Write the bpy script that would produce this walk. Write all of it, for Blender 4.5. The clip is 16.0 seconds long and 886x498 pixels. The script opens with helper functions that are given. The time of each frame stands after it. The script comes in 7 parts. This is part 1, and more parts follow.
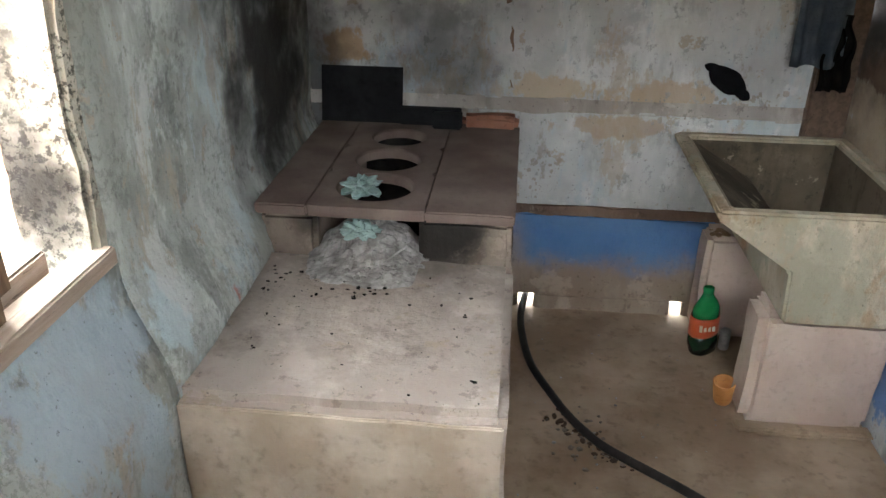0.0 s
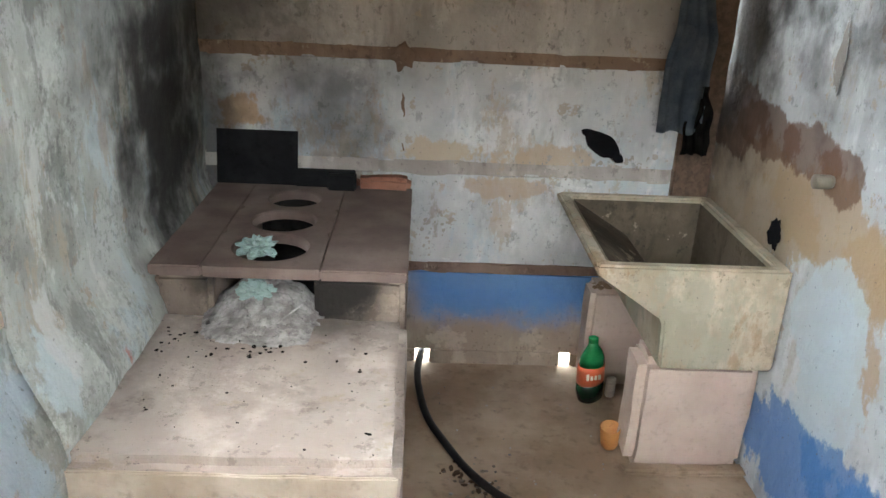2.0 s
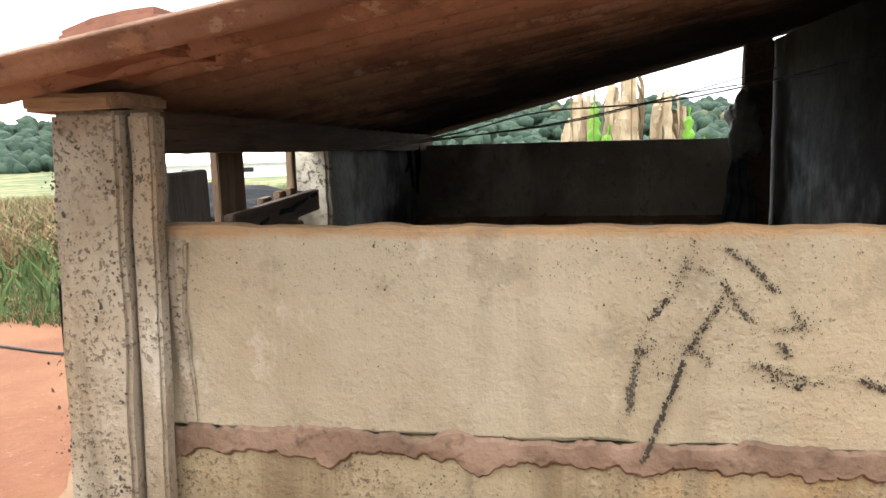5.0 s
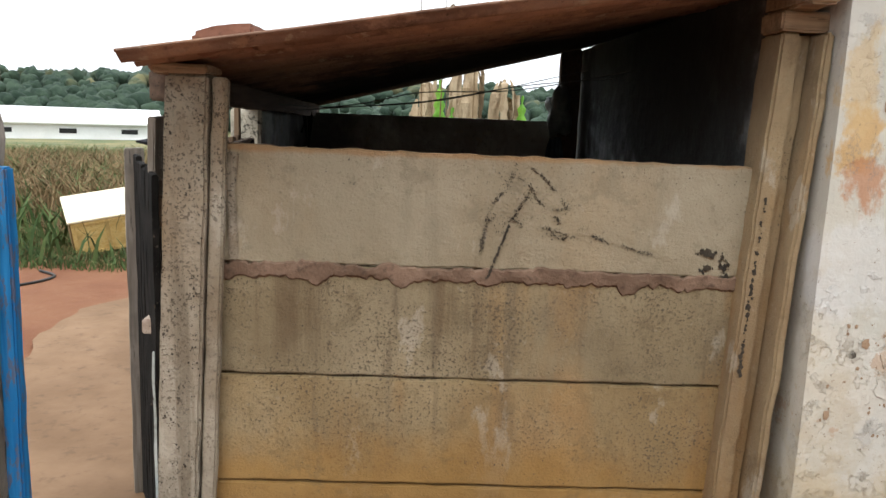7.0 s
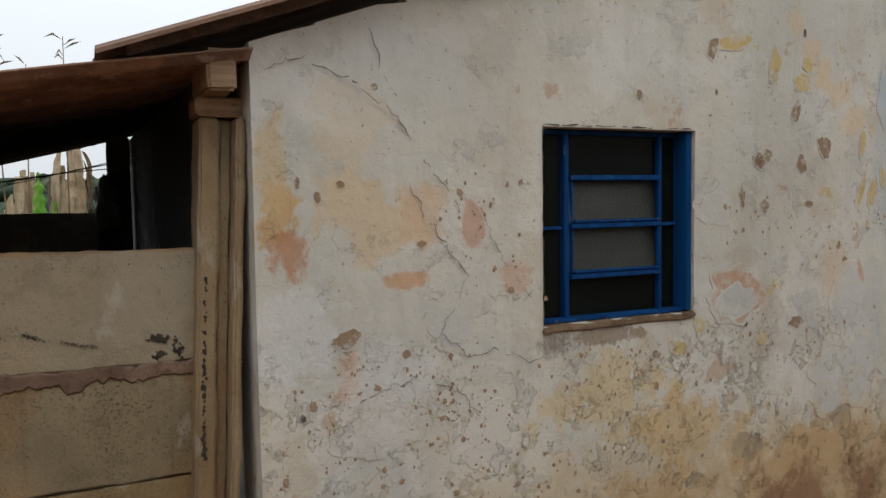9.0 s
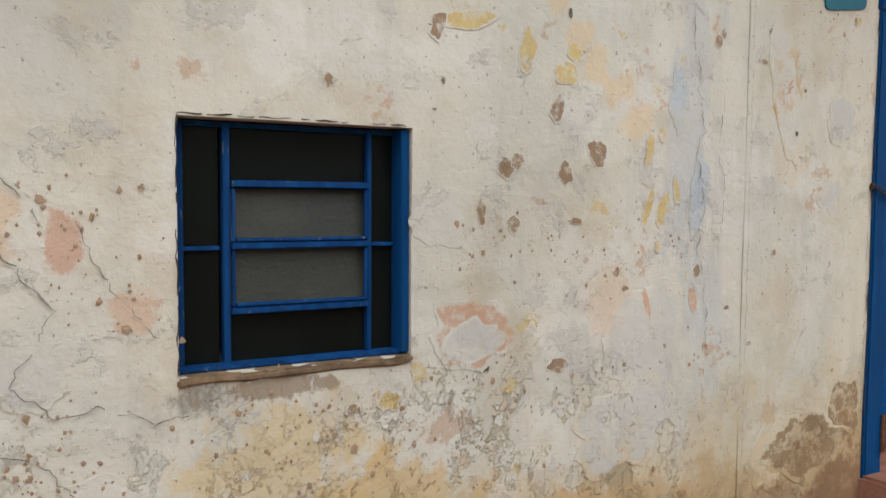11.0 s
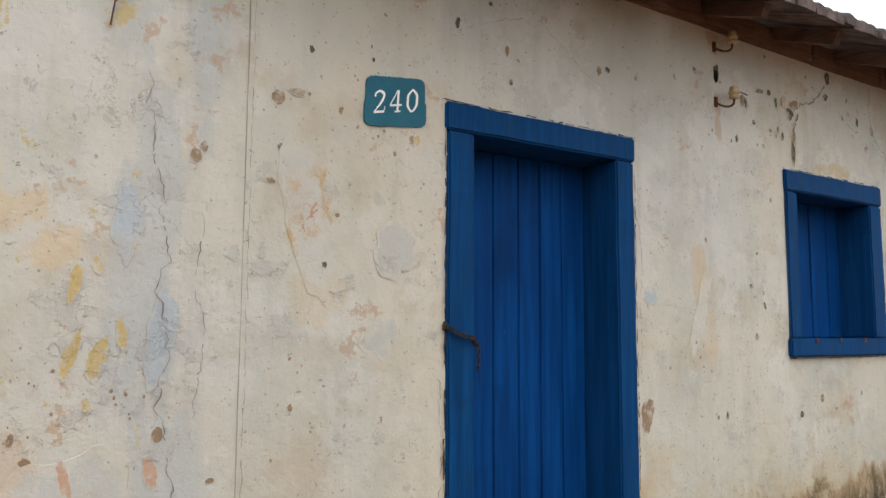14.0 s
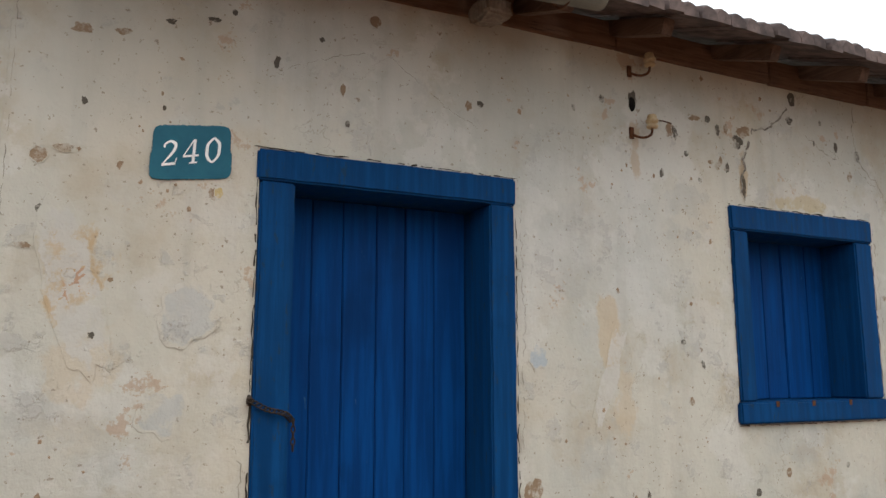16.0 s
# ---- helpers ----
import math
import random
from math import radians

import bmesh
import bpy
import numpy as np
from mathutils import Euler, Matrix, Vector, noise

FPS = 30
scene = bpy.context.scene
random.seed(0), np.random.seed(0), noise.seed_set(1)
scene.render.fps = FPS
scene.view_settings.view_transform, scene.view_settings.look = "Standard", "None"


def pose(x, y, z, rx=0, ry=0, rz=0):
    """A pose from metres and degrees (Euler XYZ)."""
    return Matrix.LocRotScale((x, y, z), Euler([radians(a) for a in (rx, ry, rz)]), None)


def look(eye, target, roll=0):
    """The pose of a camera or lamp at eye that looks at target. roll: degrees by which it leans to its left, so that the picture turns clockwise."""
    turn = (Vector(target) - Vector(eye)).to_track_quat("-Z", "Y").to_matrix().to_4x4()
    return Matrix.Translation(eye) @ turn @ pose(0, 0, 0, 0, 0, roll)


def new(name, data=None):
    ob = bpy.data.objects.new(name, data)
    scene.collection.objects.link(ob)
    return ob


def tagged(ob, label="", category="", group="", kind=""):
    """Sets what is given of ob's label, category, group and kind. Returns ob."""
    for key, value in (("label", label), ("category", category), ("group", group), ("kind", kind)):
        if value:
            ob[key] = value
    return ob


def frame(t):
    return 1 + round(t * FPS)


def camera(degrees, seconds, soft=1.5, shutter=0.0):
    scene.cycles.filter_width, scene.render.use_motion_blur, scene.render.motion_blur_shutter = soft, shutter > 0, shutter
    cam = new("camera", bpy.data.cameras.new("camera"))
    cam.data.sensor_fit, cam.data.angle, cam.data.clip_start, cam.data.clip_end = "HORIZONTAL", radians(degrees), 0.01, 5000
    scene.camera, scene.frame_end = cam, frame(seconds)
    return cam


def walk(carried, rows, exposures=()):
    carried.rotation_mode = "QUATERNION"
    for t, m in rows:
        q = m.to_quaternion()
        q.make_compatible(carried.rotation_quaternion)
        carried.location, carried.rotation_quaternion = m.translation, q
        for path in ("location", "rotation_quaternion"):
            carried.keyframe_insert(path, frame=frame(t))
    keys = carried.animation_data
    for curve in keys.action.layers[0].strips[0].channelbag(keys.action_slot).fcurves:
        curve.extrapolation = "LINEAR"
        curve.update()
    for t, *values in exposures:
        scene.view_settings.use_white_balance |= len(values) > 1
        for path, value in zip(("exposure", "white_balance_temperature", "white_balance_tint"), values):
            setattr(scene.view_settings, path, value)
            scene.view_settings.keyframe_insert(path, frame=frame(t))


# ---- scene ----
cam = camera(59.0, 16.0)
PATH = [
    (0, (0.4, -0.1, 2.428), (0.228, 1.69, 1.551), 0.8),
    (0.5, (0.405, -0.108, 2.425), (0.246, 1.678, 1.539), 1.1),
    (1, (0.408, -0.111, 2.418), (0.251, 1.674, 1.53), 0.9),
    (1.5, (0.41, -0.122, 2.431), (0.265, 1.671, 1.556), 1.3),
    (2, (0.424, -0.177, 2.454), (0.497, 1.684, 1.725), 2.8),
    (2.5, (0.422, -0.231, 2.468), (0.601, 1.647, 1.805), 0.7),
    (3, (0.442, -0.356, 2.49), (0.496, 1.548, 1.879), 0.4),
    (3.5, (0.478, -0.577, 2.524), (0.409, 1.354, 2.005), 0.7),
    (4, (0.482, -0.935, 2.55), (0.323, 1.01, 2.11), 0.0),
    (4.5, (0.564, -1.315, 2.571), (0.281, 0.645, 2.287), -0.9),
    (4.7, (0.592, -1.453, 2.576), (0.231, 0.493, 2.291), -1.6),
    (6.8, (0.473, -2.773, 2.535), (0.383, -0.805, 2.190), 2.8),
    (7, (0.466, -2.837, 2.546), (0.522, -0.868, 2.200), 2.2),
    (7.5, (0.614, -2.987, 2.528), (0.948, -1.034, 2.243), 2.2),
    (8, (0.894, -3.142, 2.552), (1.46, -1.23, 2.406), 0.3),
    (8.5, (0.973, -3.129, 2.553), (1.716, -1.276, 2.426), -1.0),
    (9, (1.135, -2.966, 2.548), (1.997, -1.166, 2.424), -0.9),
    (9.2, (1.209, -2.899, 2.556), (2.139, -1.133, 2.426), -1.2),
    (11.3, (2.508, -2.817, 2.586), (3.47, -1.067, 2.47), 0.9),
    (11.5, (2.651, -2.845, 2.598), (3.659, -1.12, 2.527), 0.9),
    (12, (2.977, -2.917, 2.61), (4.056, -1.234, 2.581), 0.5),
    (12.5, (3.256, -2.926, 2.593), (4.458, -1.328, 2.565), -0.4),
    (13, (3.49, -3.0, 2.618), (4.738, -1.438, 2.604), -2.2),
    (13.5, (3.716, -3.133, 2.644), (4.957, -1.565, 2.653), 0.3),
    (14, (3.966, -3.142, 2.634), (5.078, -1.494, 2.845), 0.3),
    (14.5, (4.237, -3.155, 2.687), (5.236, -1.476, 3.112), -1.6),
    (15, (4.543, -3.278, 2.729), (5.539, -1.611, 3.209), -1.5),
    (15.5, (4.803, -3.344, 2.739), (5.764, -1.642, 3.163), -0.9),
    (16, (5.077, -3.377, 2.748), (5.944, -1.602, 3.061), -0.1),
]
EXPOSURES = [(0, 4.35), (1.3, 4.45), (2.0, 4.9), (2.5, 4.75), (3.0, 4.65), (3.3, 4.45), (3.6, 3.6), (4.0, 2.4), (4.5, 2.0), (4.7, 1.8), (6.8, 0.62), (7.0, 0.54), (7.5, 0.12), (8.0, -0.36),
             (9.0, -0.46), (9.2, -0.42), (11.3, 0.36), (12.5, 0.47), (13.5, 0.44), (14.0, 0.23), (14.5, -0.08), (15.0, -0.27), (15.5, -0.12), (16.0, 0.06)]
walk(cam, [(t, look(eye, target, roll)) for t, eye, target, roll in PATH],
     exposures=EXPOSURES)

# ---------------------------------------------------------------- light
world = bpy.data.worlds.new("sky")
scene.world = world
world.use_nodes = True
wn = world.node_tree.nodes
sky = wn.new("ShaderNodeTexSky")
sky.sky_type, sky.sun_disc = "NISHITA", False
sky.sun_elevation, sky.sun_rotation = radians(55), radians(200)
sky.air_density, sky.dust_density, sky.ozone_density = 1.0, 7.0, 1.0
cloud = wn.new("ShaderNodeMix")  # a closed, even cloud cover in front of the clear sky
cloud.data_type = "RGBA"
cloud.inputs[0].default_value = 0.9
at_sky = wn.new("ShaderNodeTexCoord")
up = wn.new("ShaderNodeSeparateXYZ")
world.node_tree.links.new(at_sky.outputs["Generated"], up.inputs[0])
lift = wn.new("ShaderNodeMapRange")  # an overcast sky is dimmer at the horizon than overhead
lift.inputs[1].default_value, lift.inputs[2].default_value = 0.0, 1.0
lift.inputs[3].default_value, lift.inputs[4].default_value = 0.76, 1.7
world.node_tree.links.new(up.outputs[2], lift.inputs[0])
grey = wn.new("ShaderNodeVectorMath")
grey.operation = "SCALE"
grey.inputs[0].default_value = (10.9, 11.6, 12.2)
world.node_tree.links.new(lift.outputs[0], grey.inputs["Scale"])
world.node_tree.links.new(grey.outputs[0], cloud.inputs[7])
world.node_tree.links.new(sky.outputs[0], cloud.inputs[6])
wn["Background"].inputs[1].default_value = 0.13
world.node_tree.links.new(cloud.outputs[2], wn["Background"].inputs[0])
sun = new("sun", bpy.data.lights.new("sun", "SUN"))
sun.data.energy, sun.data.angle, sun.data.color = 0.6, radians(30), (1.0, 0.96, 0.9)
sun.matrix_world = look((-3.2, -9.0, 14.0), (0, 0, 0))


# ---------------------------------------------------------------- materials
class Mat:
    """A small builder for layered node materials, in metres of the object's own space."""

    def __init__(self, name, rough=0.85, metal=0.0, piece=False):
        self.m = bpy.data.materials.new(name)
        self.m.use_nodes = True
        self.t = self.m.node_tree
        self.bsdf = self.t.nodes["Principled BSDF"]
        self.bsdf.inputs["Roughness"].default_value = rough
        self.bsdf.inputs["Metallic"].default_value = metal
        self.bsdf.inputs["Specular IOR Level"].default_value = 0.3
        tc = self.t.nodes.new("ShaderNodeTexCoord")
        self.co = tc.outputs["Object"]
        if piece:
            info = self.t.nodes.new("ShaderNodeObjectInfo")
            mul = self.t.nodes.new("ShaderNodeVectorMath")
            mul.operation = "SCALE"
            mul.inputs[0].default_value = (31.0, 17.0, 23.0)
            self.link(info.outputs["Random"], mul.inputs["Scale"])
            add = self.t.nodes.new("ShaderNodeVectorMath")
            self.link(self.co, add.inputs[0])
            self.link(mul.outputs[0], add.inputs[1])
            self.co = add.outputs[0]
            self.random = info.outputs["Random"]
        self.h = None

    def link(self, a, b):
        self.t.links.new(a, b)

    def put(self, sock, v):
        if isinstance(v, (int, float)):
            sock.default_value = v
        elif isinstance(v, tuple):
            sock.default_value = (*v, 1.0) if len(v) == 3 and sock.type == "RGBA" else v
        else:
            self.link(v, sock)

    def noise(self, scale, detail=4.0, rough=0.55, stretch=(1, 1, 1), shift=(0, 0, 0), dist=0.0):
        mp = self.t.nodes.new("ShaderNodeMapping")
        mp.inputs["Scale"].default_value, mp.inputs["Location"].default_value = stretch, shift
        self.link(self.co, mp.inputs[0])
        n = self.t.nodes.new("ShaderNodeTexNoise")
        n.inputs["Scale"].default_value, n.inputs["Detail"].default_value = scale, detail
        n.inputs["Roughness"].default_value, n.inputs["Distortion"].default_value = rough, dist
        self.link(mp.outputs[0], n.inputs["Vector"])
        return n.outputs["Fac"]

    def step(self, v, lo, hi, a=0.0, b=1.0):
        r = self.t.nodes.new("ShaderNodeMapRange")
        r.interpolation_type = "SMOOTHSTEP"
        self.put(r.inputs[0], v)
        for n, x in enumerate((lo, hi, a, b)):
            r.inputs[n + 1].default_value = x
        return r.outputs[0]

    def math(self, op, a, b=0.0):
        n = self.t.nodes.new("ShaderNodeMath")
        n.operation = op
        self.put(n.inputs[0], a)
        self.put(n.inputs[1], b)
        return n.outputs[0]

    def axis(self, n):
        s = self.t.nodes.new("ShaderNodeSeparateXYZ")
        self.link(self.co, s.inputs[0])
        return s.outputs[n]

    def near(self, point, radius, soft, squash=(1, 1, 1)):
        """1 round a point, fading to 0 between radius and radius + soft."""
        a = self.t.nodes.new("ShaderNodeVectorMath")
        a.operation = "SUBTRACT"
        self.link(self.co, a.inputs[0])
        a.inputs[1].default_value = point
        b = self.t.nodes.new("ShaderNodeVectorMath")
        b.operation = "MULTIPLY"
        self.link(a.outputs[0], b.inputs[0])
        b.inputs[1].default_value = squash
        c = self.t.nodes.new("ShaderNodeVectorMath")
        c.operation = "LENGTH"
        self.link(b.outputs[0], c.inputs[0])
        wob = self.math("MULTIPLY", self.math("SUBTRACT", self.noise(7.0, 5), 0.5), soft * 1.6)
        return self.step(self.math("ADD", c.outputs["Value"], wob), radius, radius + soft, 1.0, 0.0)

    def stain(self, c, point, radius, soft, squash, colour, amount=0.8, grain=26.0, edge=0.17):
        """A stain of its own, frayed at the rim and broken up by flaking."""
        fray = self.math("ADD", self.near(point, radius, soft, squash), self.math("MULTIPLY", self.math("SUBTRACT", self.noise(grain, 6, 0.72, (1, 1, 0.6), point), 0.5), 1.5))
        return self.mix(self.step(fray, 0.45, 0.45 + edge, 0, amount), c, colour)

    def scab(self, c, a, b, solid=False):
        """Lays the colours a, b of a mark over c; the mark's own fade frays its rim."""
        at = self.t.nodes.new("ShaderNodeAttribute")
        at.attribute_name = "fade"
        ragged = self.math("ADD", at.outputs["Fac"], self.math("MULTIPLY", self.math("SUBTRACT", self.noise(24, 6, 0.7), 0.5), 1.1))
        fac = self.math("MULTIPLY", self.step(ragged, 0.22, 0.42, 0.0, 0.9), self.step(self.noise(16, 7, 0.72, shift=(3, 6, 1)), 0.38, 0.52, 0.25, 1.0))
        if solid:
            fac = self.math("MULTIPLY", self.step(ragged, -0.02, 0.16, 0.0, 0.95), self.step(self.noise(34, 6, 0.75, (1, 1, 0.5), (3, 6, 1)), 0.33, 0.44, 0.35, 1.0))
        return self.mix(fac, c, self.mix(self.noise(11, 5, 0.6), a, b))

    def mix(self, fac, a, b):
        n = self.t.nodes.new("ShaderNodeMix")
        n.data_type = "RGBA"
        self.put(n.inputs[0], fac)
        self.put(n.inputs[6], a)
        self.put(n.inputs[7], b)
        return n.outputs[2]

    def grime(self, c, a, b):
        """A thin uneven wash of dust and weather over everything."""
        n = self.t.nodes.new("ShaderNodeMix")
        n.data_type, n.blend_type = "RGBA", "MULTIPLY"
        n.inputs[0].default_value = 1.0
        self.put(n.inputs[6], c)
        self.put(n.inputs[7], self.mix(self.step(self.noise(1.4, 6, 0.65, (1, 1, 0.6), (3, 9, 1)), 0.38, 0.62), a, b))
        return n.outputs[2]

    def bump(self, height, strength, dist=0.01):
        b = self.t.nodes.new("ShaderNodeBump")
        b.inputs["Strength"].default_value, b.inputs["Distance"].default_value = strength, dist
        self.link(height, b.inputs["Height"])
        if self.h is not None:
            self.link(self.h, b.inputs["Normal"])
        self.h = b.outputs[0]
        return self

    def done(self, colour, rough=None):
        self.put(self.bsdf.inputs["Base Color"], colour)
        if rough is not None:
            self.put(self.bsdf.inputs["Roughness"], rough)
        if self.h is not None:
            self.link(self.h, self.bsdf.inputs["Normal"])
        return self.m


def plain(name, a, b, scale=6.0, rough=0.85, metal=0.0, fine=60.0, bump=0.4, piece=False, dark=0.55, stretch=(1, 1, 1), dist=0.004, spec=0.3):
    """Two tones at a coarse scale, grain at a fine one."""
    m = Mat(name, rough, metal, piece)
    m.bsdf.inputs["Specular IOR Level"].default_value = spec
    c = m.mix(m.step(m.noise(scale, 5, 0.6, stretch), 0.35, 0.68), a, b)
    grain = m.noise(fine, 4, 0.6, stretch)
    c = m.mix(m.step(grain, 0.52, 0.75, 0.0, dark), c, tuple(v * 0.45 for v in a))
    m.bump(grain, bump, dist).bump(m.noise(scale * 2.5, 4, 0.6, stretch), bump * 0.7, dist * 2)
    return m.done(c)


def house_plaster(name="old_limewashed_plaster", mark=None):
    m = Mat(name, 0.92)
    big, mid, small = m.noise(0.9, 5), m.noise(3.0, 6, 0.62, shift=(4, 1, 7)), m.noise(14, 6, 0.65)
    c = m.mix(m.step(big, 0.38, 0.62), (0.59, 0.56, 0.485), (0.53, 0.515, 0.46))
    c = m.mix(m.step(mid, 0.48, 0.70, 0, 0.6), c, (0.46, 0.38, 0.275))
    c = m.mix(m.step(m.noise(2.2, 7, 0.65, shift=(9, 0, 2)), 0.53, 0.58, 0, 0.6), c, (0.63, 0.61, 0.565))
    c = m.mix(m.step(m.noise(1.6, 7, 0.68, shift=(5, 5, 9)), 0.57, 0.62, 0, 0.45), c, (0.45, 0.44, 0.41))
    wash = m.noise(0.75, 6, 0.6, (1, 1, 0.8), (7, 2, 4))
    c = m.mix(m.step(wash, 0.48, 0.66, 0, 0.35), c, (0.60, 0.51, 0.39))
    c = m.mix(m.step(m.noise(1.1, 6, 0.62, shift=(1, 2, 14)), 0.52, 0.64, 0, 0.5), c, (0.61, 0.60, 0.57))
    streak = m.noise(5.0, 5, 0.6, (1.6, 1, 0.14))
    c = m.mix(m.step(streak, 0.5, 0.72, 0, 0.35), c, (0.43, 0.40, 0.35))
    x, z = m.axis(0), m.axis(2)
    # blue-grey and ochre remains of old paint beside the seam
    band = m.math("MULTIPLY", m.step(x, 4.25, 4.5), m.step(x, 4.72, 4.86, 1, 0))
    band = m.math("MULTIPLY", band, m.step(m.noise(3.2, 7, 0.68, (1.6, 1, 0.5)), 0.44, 0.56, 0, 0.6))
    c = m.mix(band, c, (0.44, 0.46, 0.465))
    och = m.math("MULTIPLY", m.step(x, 3.4, 3.8), m.step(x, 4.5, 4.75, 1, 0))
    c = m.mix(m.math("MULTIPLY", och, m.step(m.noise(4.6, 7, 0.72, shift=(3, 3, 3)), 0.61, 0.63, 0, 0.85)), c, (0.53, 0.42, 0.20))
    # bare render and pink undercoat
    c = m.mix(m.step(m.noise(3.4, 7, 0.7, shift=(1, 8, 5)), 0.62, 0.65, 0, 0.7), c, (0.47, 0.33, 0.23))
    flake = m.noise(5.5, 8, 0.72, shift=(11, 8, 5))
    c = m.mix(m.step(flake, 0.60, 0.62, 0, 0.55), c, (0.46, 0.44, 0.41))
    # peeling coats low on the gable: sharp-edged layers, edge shadows painted as dark lines
    low = m.math("ADD", z, m.math("MULTIPLY", m.math("SUBTRACT", m.noise(2.4, 6, 0.7, shift=(4, 4, 0)), 0.5), 0.9))
    peel = m.math("MULTIPLY", m.math("MULTIPLY", m.step(low, 1.80, 2.10, 1, 0.03), m.step(x, 4.3, 4.9, 1.0, 0.45)), m.step(m.noise(1.5, 4, 0.6, shift=(5, 1, 3)), 0.42, 0.56, 0.45, 1.0))
    lay1, lay2 = m.noise(6.0, 9, 0.74, shift=(21, 3, 5)), m.noise(9.0, 9, 0.76, (1, 1, 0.8), (2, 13, 5))
    c = m.mix(m.math("MULTIPLY", peel, m.step(lay1, 0.53, 0.545, 0, 0.6)), c, (0.50, 0.43, 0.31))
    c = m.mix(m.math("MULTIPLY", peel, m.step(lay1, 0.575, 0.59, 0, 0.8)), c, (0.63, 0.61, 0.56))
    c = m.mix(m.math("MULTIPLY", peel, m.step(lay2, 0.58, 0.595, 0, 0.4)), c, (0.47, 0.45, 0.41))
    lip_shadow = m.math("ADD", m.step(m.math("ABSOLUTE", m.math("SUBTRACT", lay1, 0.575)), 0.003, 0.011, 1, 0), m.step(m.math("ABSOLUTE", m.math("SUBTRACT", lay2, 0.58)), 0.003, 0.009, 1, 0))
    lip_shadow = m.math("MULTIPLY", m.math("MULTIPLY", lip_shadow, peel), m.step(m.noise(7, 5, 0.7, shift=(1, 1, 9)), 0.54, 0.62))
    c = m.mix(m.math("MULTIPLY", lip_shadow, 0.75), c, (0.18, 0.14, 0.10))
    c = m.mix(m.math("MULTIPLY", peel, m.step(m.noise(75, 4, 0.7, shift=(6, 6, 6)), 0.62, 0.66, 0, 0.5)), c, (0.16, 0.13, 0.10))
    # warm washes and rust-orange undercoat by the corner, orange damp at the foot
    for px, pz, pr, sq, tint, amount in ((2.0, 2.50, 0.30, (0.9, 1, 1.0), (0.60, 0.46, 0.29), 0.7), (1.95, 2.78, 0.22, (1, 1, 0.9), (0.60, 0.50, 0.36), 0.5), (1.71, 2.50, 0.13, (1.2, 1, 0.7), (0.56, 0.34, 0.12), 0.8),
                                         (1.74, 2.40, 0.10, (1.0, 1, 0.8), (0.46, 0.22, 0.11), 0.8), (1.70, 2.66, 0.14, (1.6, 1, 0.5), (0.58, 0.42, 0.22), 0.6), (2.12, 2.285, 0.10, (0.8, 1, 2.2), (0.54, 0.28, 0.13), 0.7),
                                         (2.20, 2.50, 0.14, (1.0, 1, 0.8), (0.58, 0.40, 0.26), 0.6), (2.38, 2.46, 0.08, (1.2, 1, 0.7), (0.48, 0.27, 0.18), 0.7), (2.55, 2.28, 0.09, (1.0, 1, 1.0), (0.52, 0.33, 0.22), 0.6),
                                         (1.93, 2.0, 0.10, (1.3, 1, 0.7), (0.54, 0.36, 0.25), 0.7), (1.78, 2.12, 0.30, (0.9, 1, 1.2), (0.64, 0.64, 0.63), 0.6), (2.05, 1.98, 0.25, (0.8, 1, 1.3), (0.62, 0.62, 0.60), 0.5)):
        c = m.stain(c, (px, -0.6, pz), 0.02, pr, sq, tint, amount, 20.0, 0.4)
    for px, pz in ((3.92, 3.26), (4.02, 3.16), (4.11, 3.07), (4.21, 2.99), (4.29, 2.88)):
        c = m.stain(c, (px, -0.6, pz), 0.01, 0.12, (1, 1, 1), (0.62, 0.48, 0.31), 0.65, 26.0, 0.4)
    for px, pz, pr, sq, tint, amount in ((2.95, 1.80, 0.45, (0.8, 1, 1.3), (0.58, 0.44, 0.23), 0.65), (3.35, 1.62, 0.40, (0.7, 1, 1.4), (0.56, 0.38, 0.16), 0.65), (4.18, 2.2, 0.18, (1.1, 1, 0.7), (0.58, 0.44, 0.32), 0.5),
                                         (4.0, 1.42, 0.36, (0.5, 1, 1.6), (0.46, 0.22, 0.06), 0.85), (3.2, 1.40, 0.30, (0.5, 1, 1.6), (0.50, 0.26, 0.08), 0.7), (5.12, 3.05, 0.20, (1.1, 1, 0.8), (0.54, 0.38, 0.21), 0.85),
                                         (5.15, 2.80, 0.16, (1.0, 1, 0.7), (0.58, 0.47, 0.34), 0.5), (7.24, 2.95, 0.13, (1.4, 1, 0.5), (0.56, 0.43, 0.28), 0.6), (7.3, 2.62, 0.15, (1.2, 1, 0.7), (0.57, 0.45, 0.31), 0.5), (5.46, 2.95, 0.12, (1, 1, 1), (0.47, 0.46, 0.44), 0.5),
                                         (8.1, 3.72, 0.10, (2.0, 1, 0.5), (0.50, 0.36, 0.22), 0.7), (8.5, 3.62, 0.10, (0.35, 1, 1.6), (0.50, 0.40, 0.24), 0.7), (7.42, 3.76, 0.10, (2.0, 1, 0.5), (0.46, 0.33, 0.21), 0.6)):
        c = m.stain(c, (px, -0.6, pz), 0.02, pr, sq, tint, amount, 20.0, 0.4)
    for px, pz, pr in ((3.68, 1.50, 0.10), (4.22, 1.56, 0.10), (4.35, 1.42, 0.12), (3.4, 1.40, 0.08)):
        c = m.stain(c, (px, -0.6, pz), 0.01, pr, (0.75, 1, 1.2), (0.085, 0.09, 0.085), 0.85, 40.0)
    chips = m.noise(17, 6, 0.7, shift=(2, 2, 2))
    c = m.mix(m.step(chips, 0.68, 0.70, 0, 0.85), c, (0.28, 0.21, 0.15))
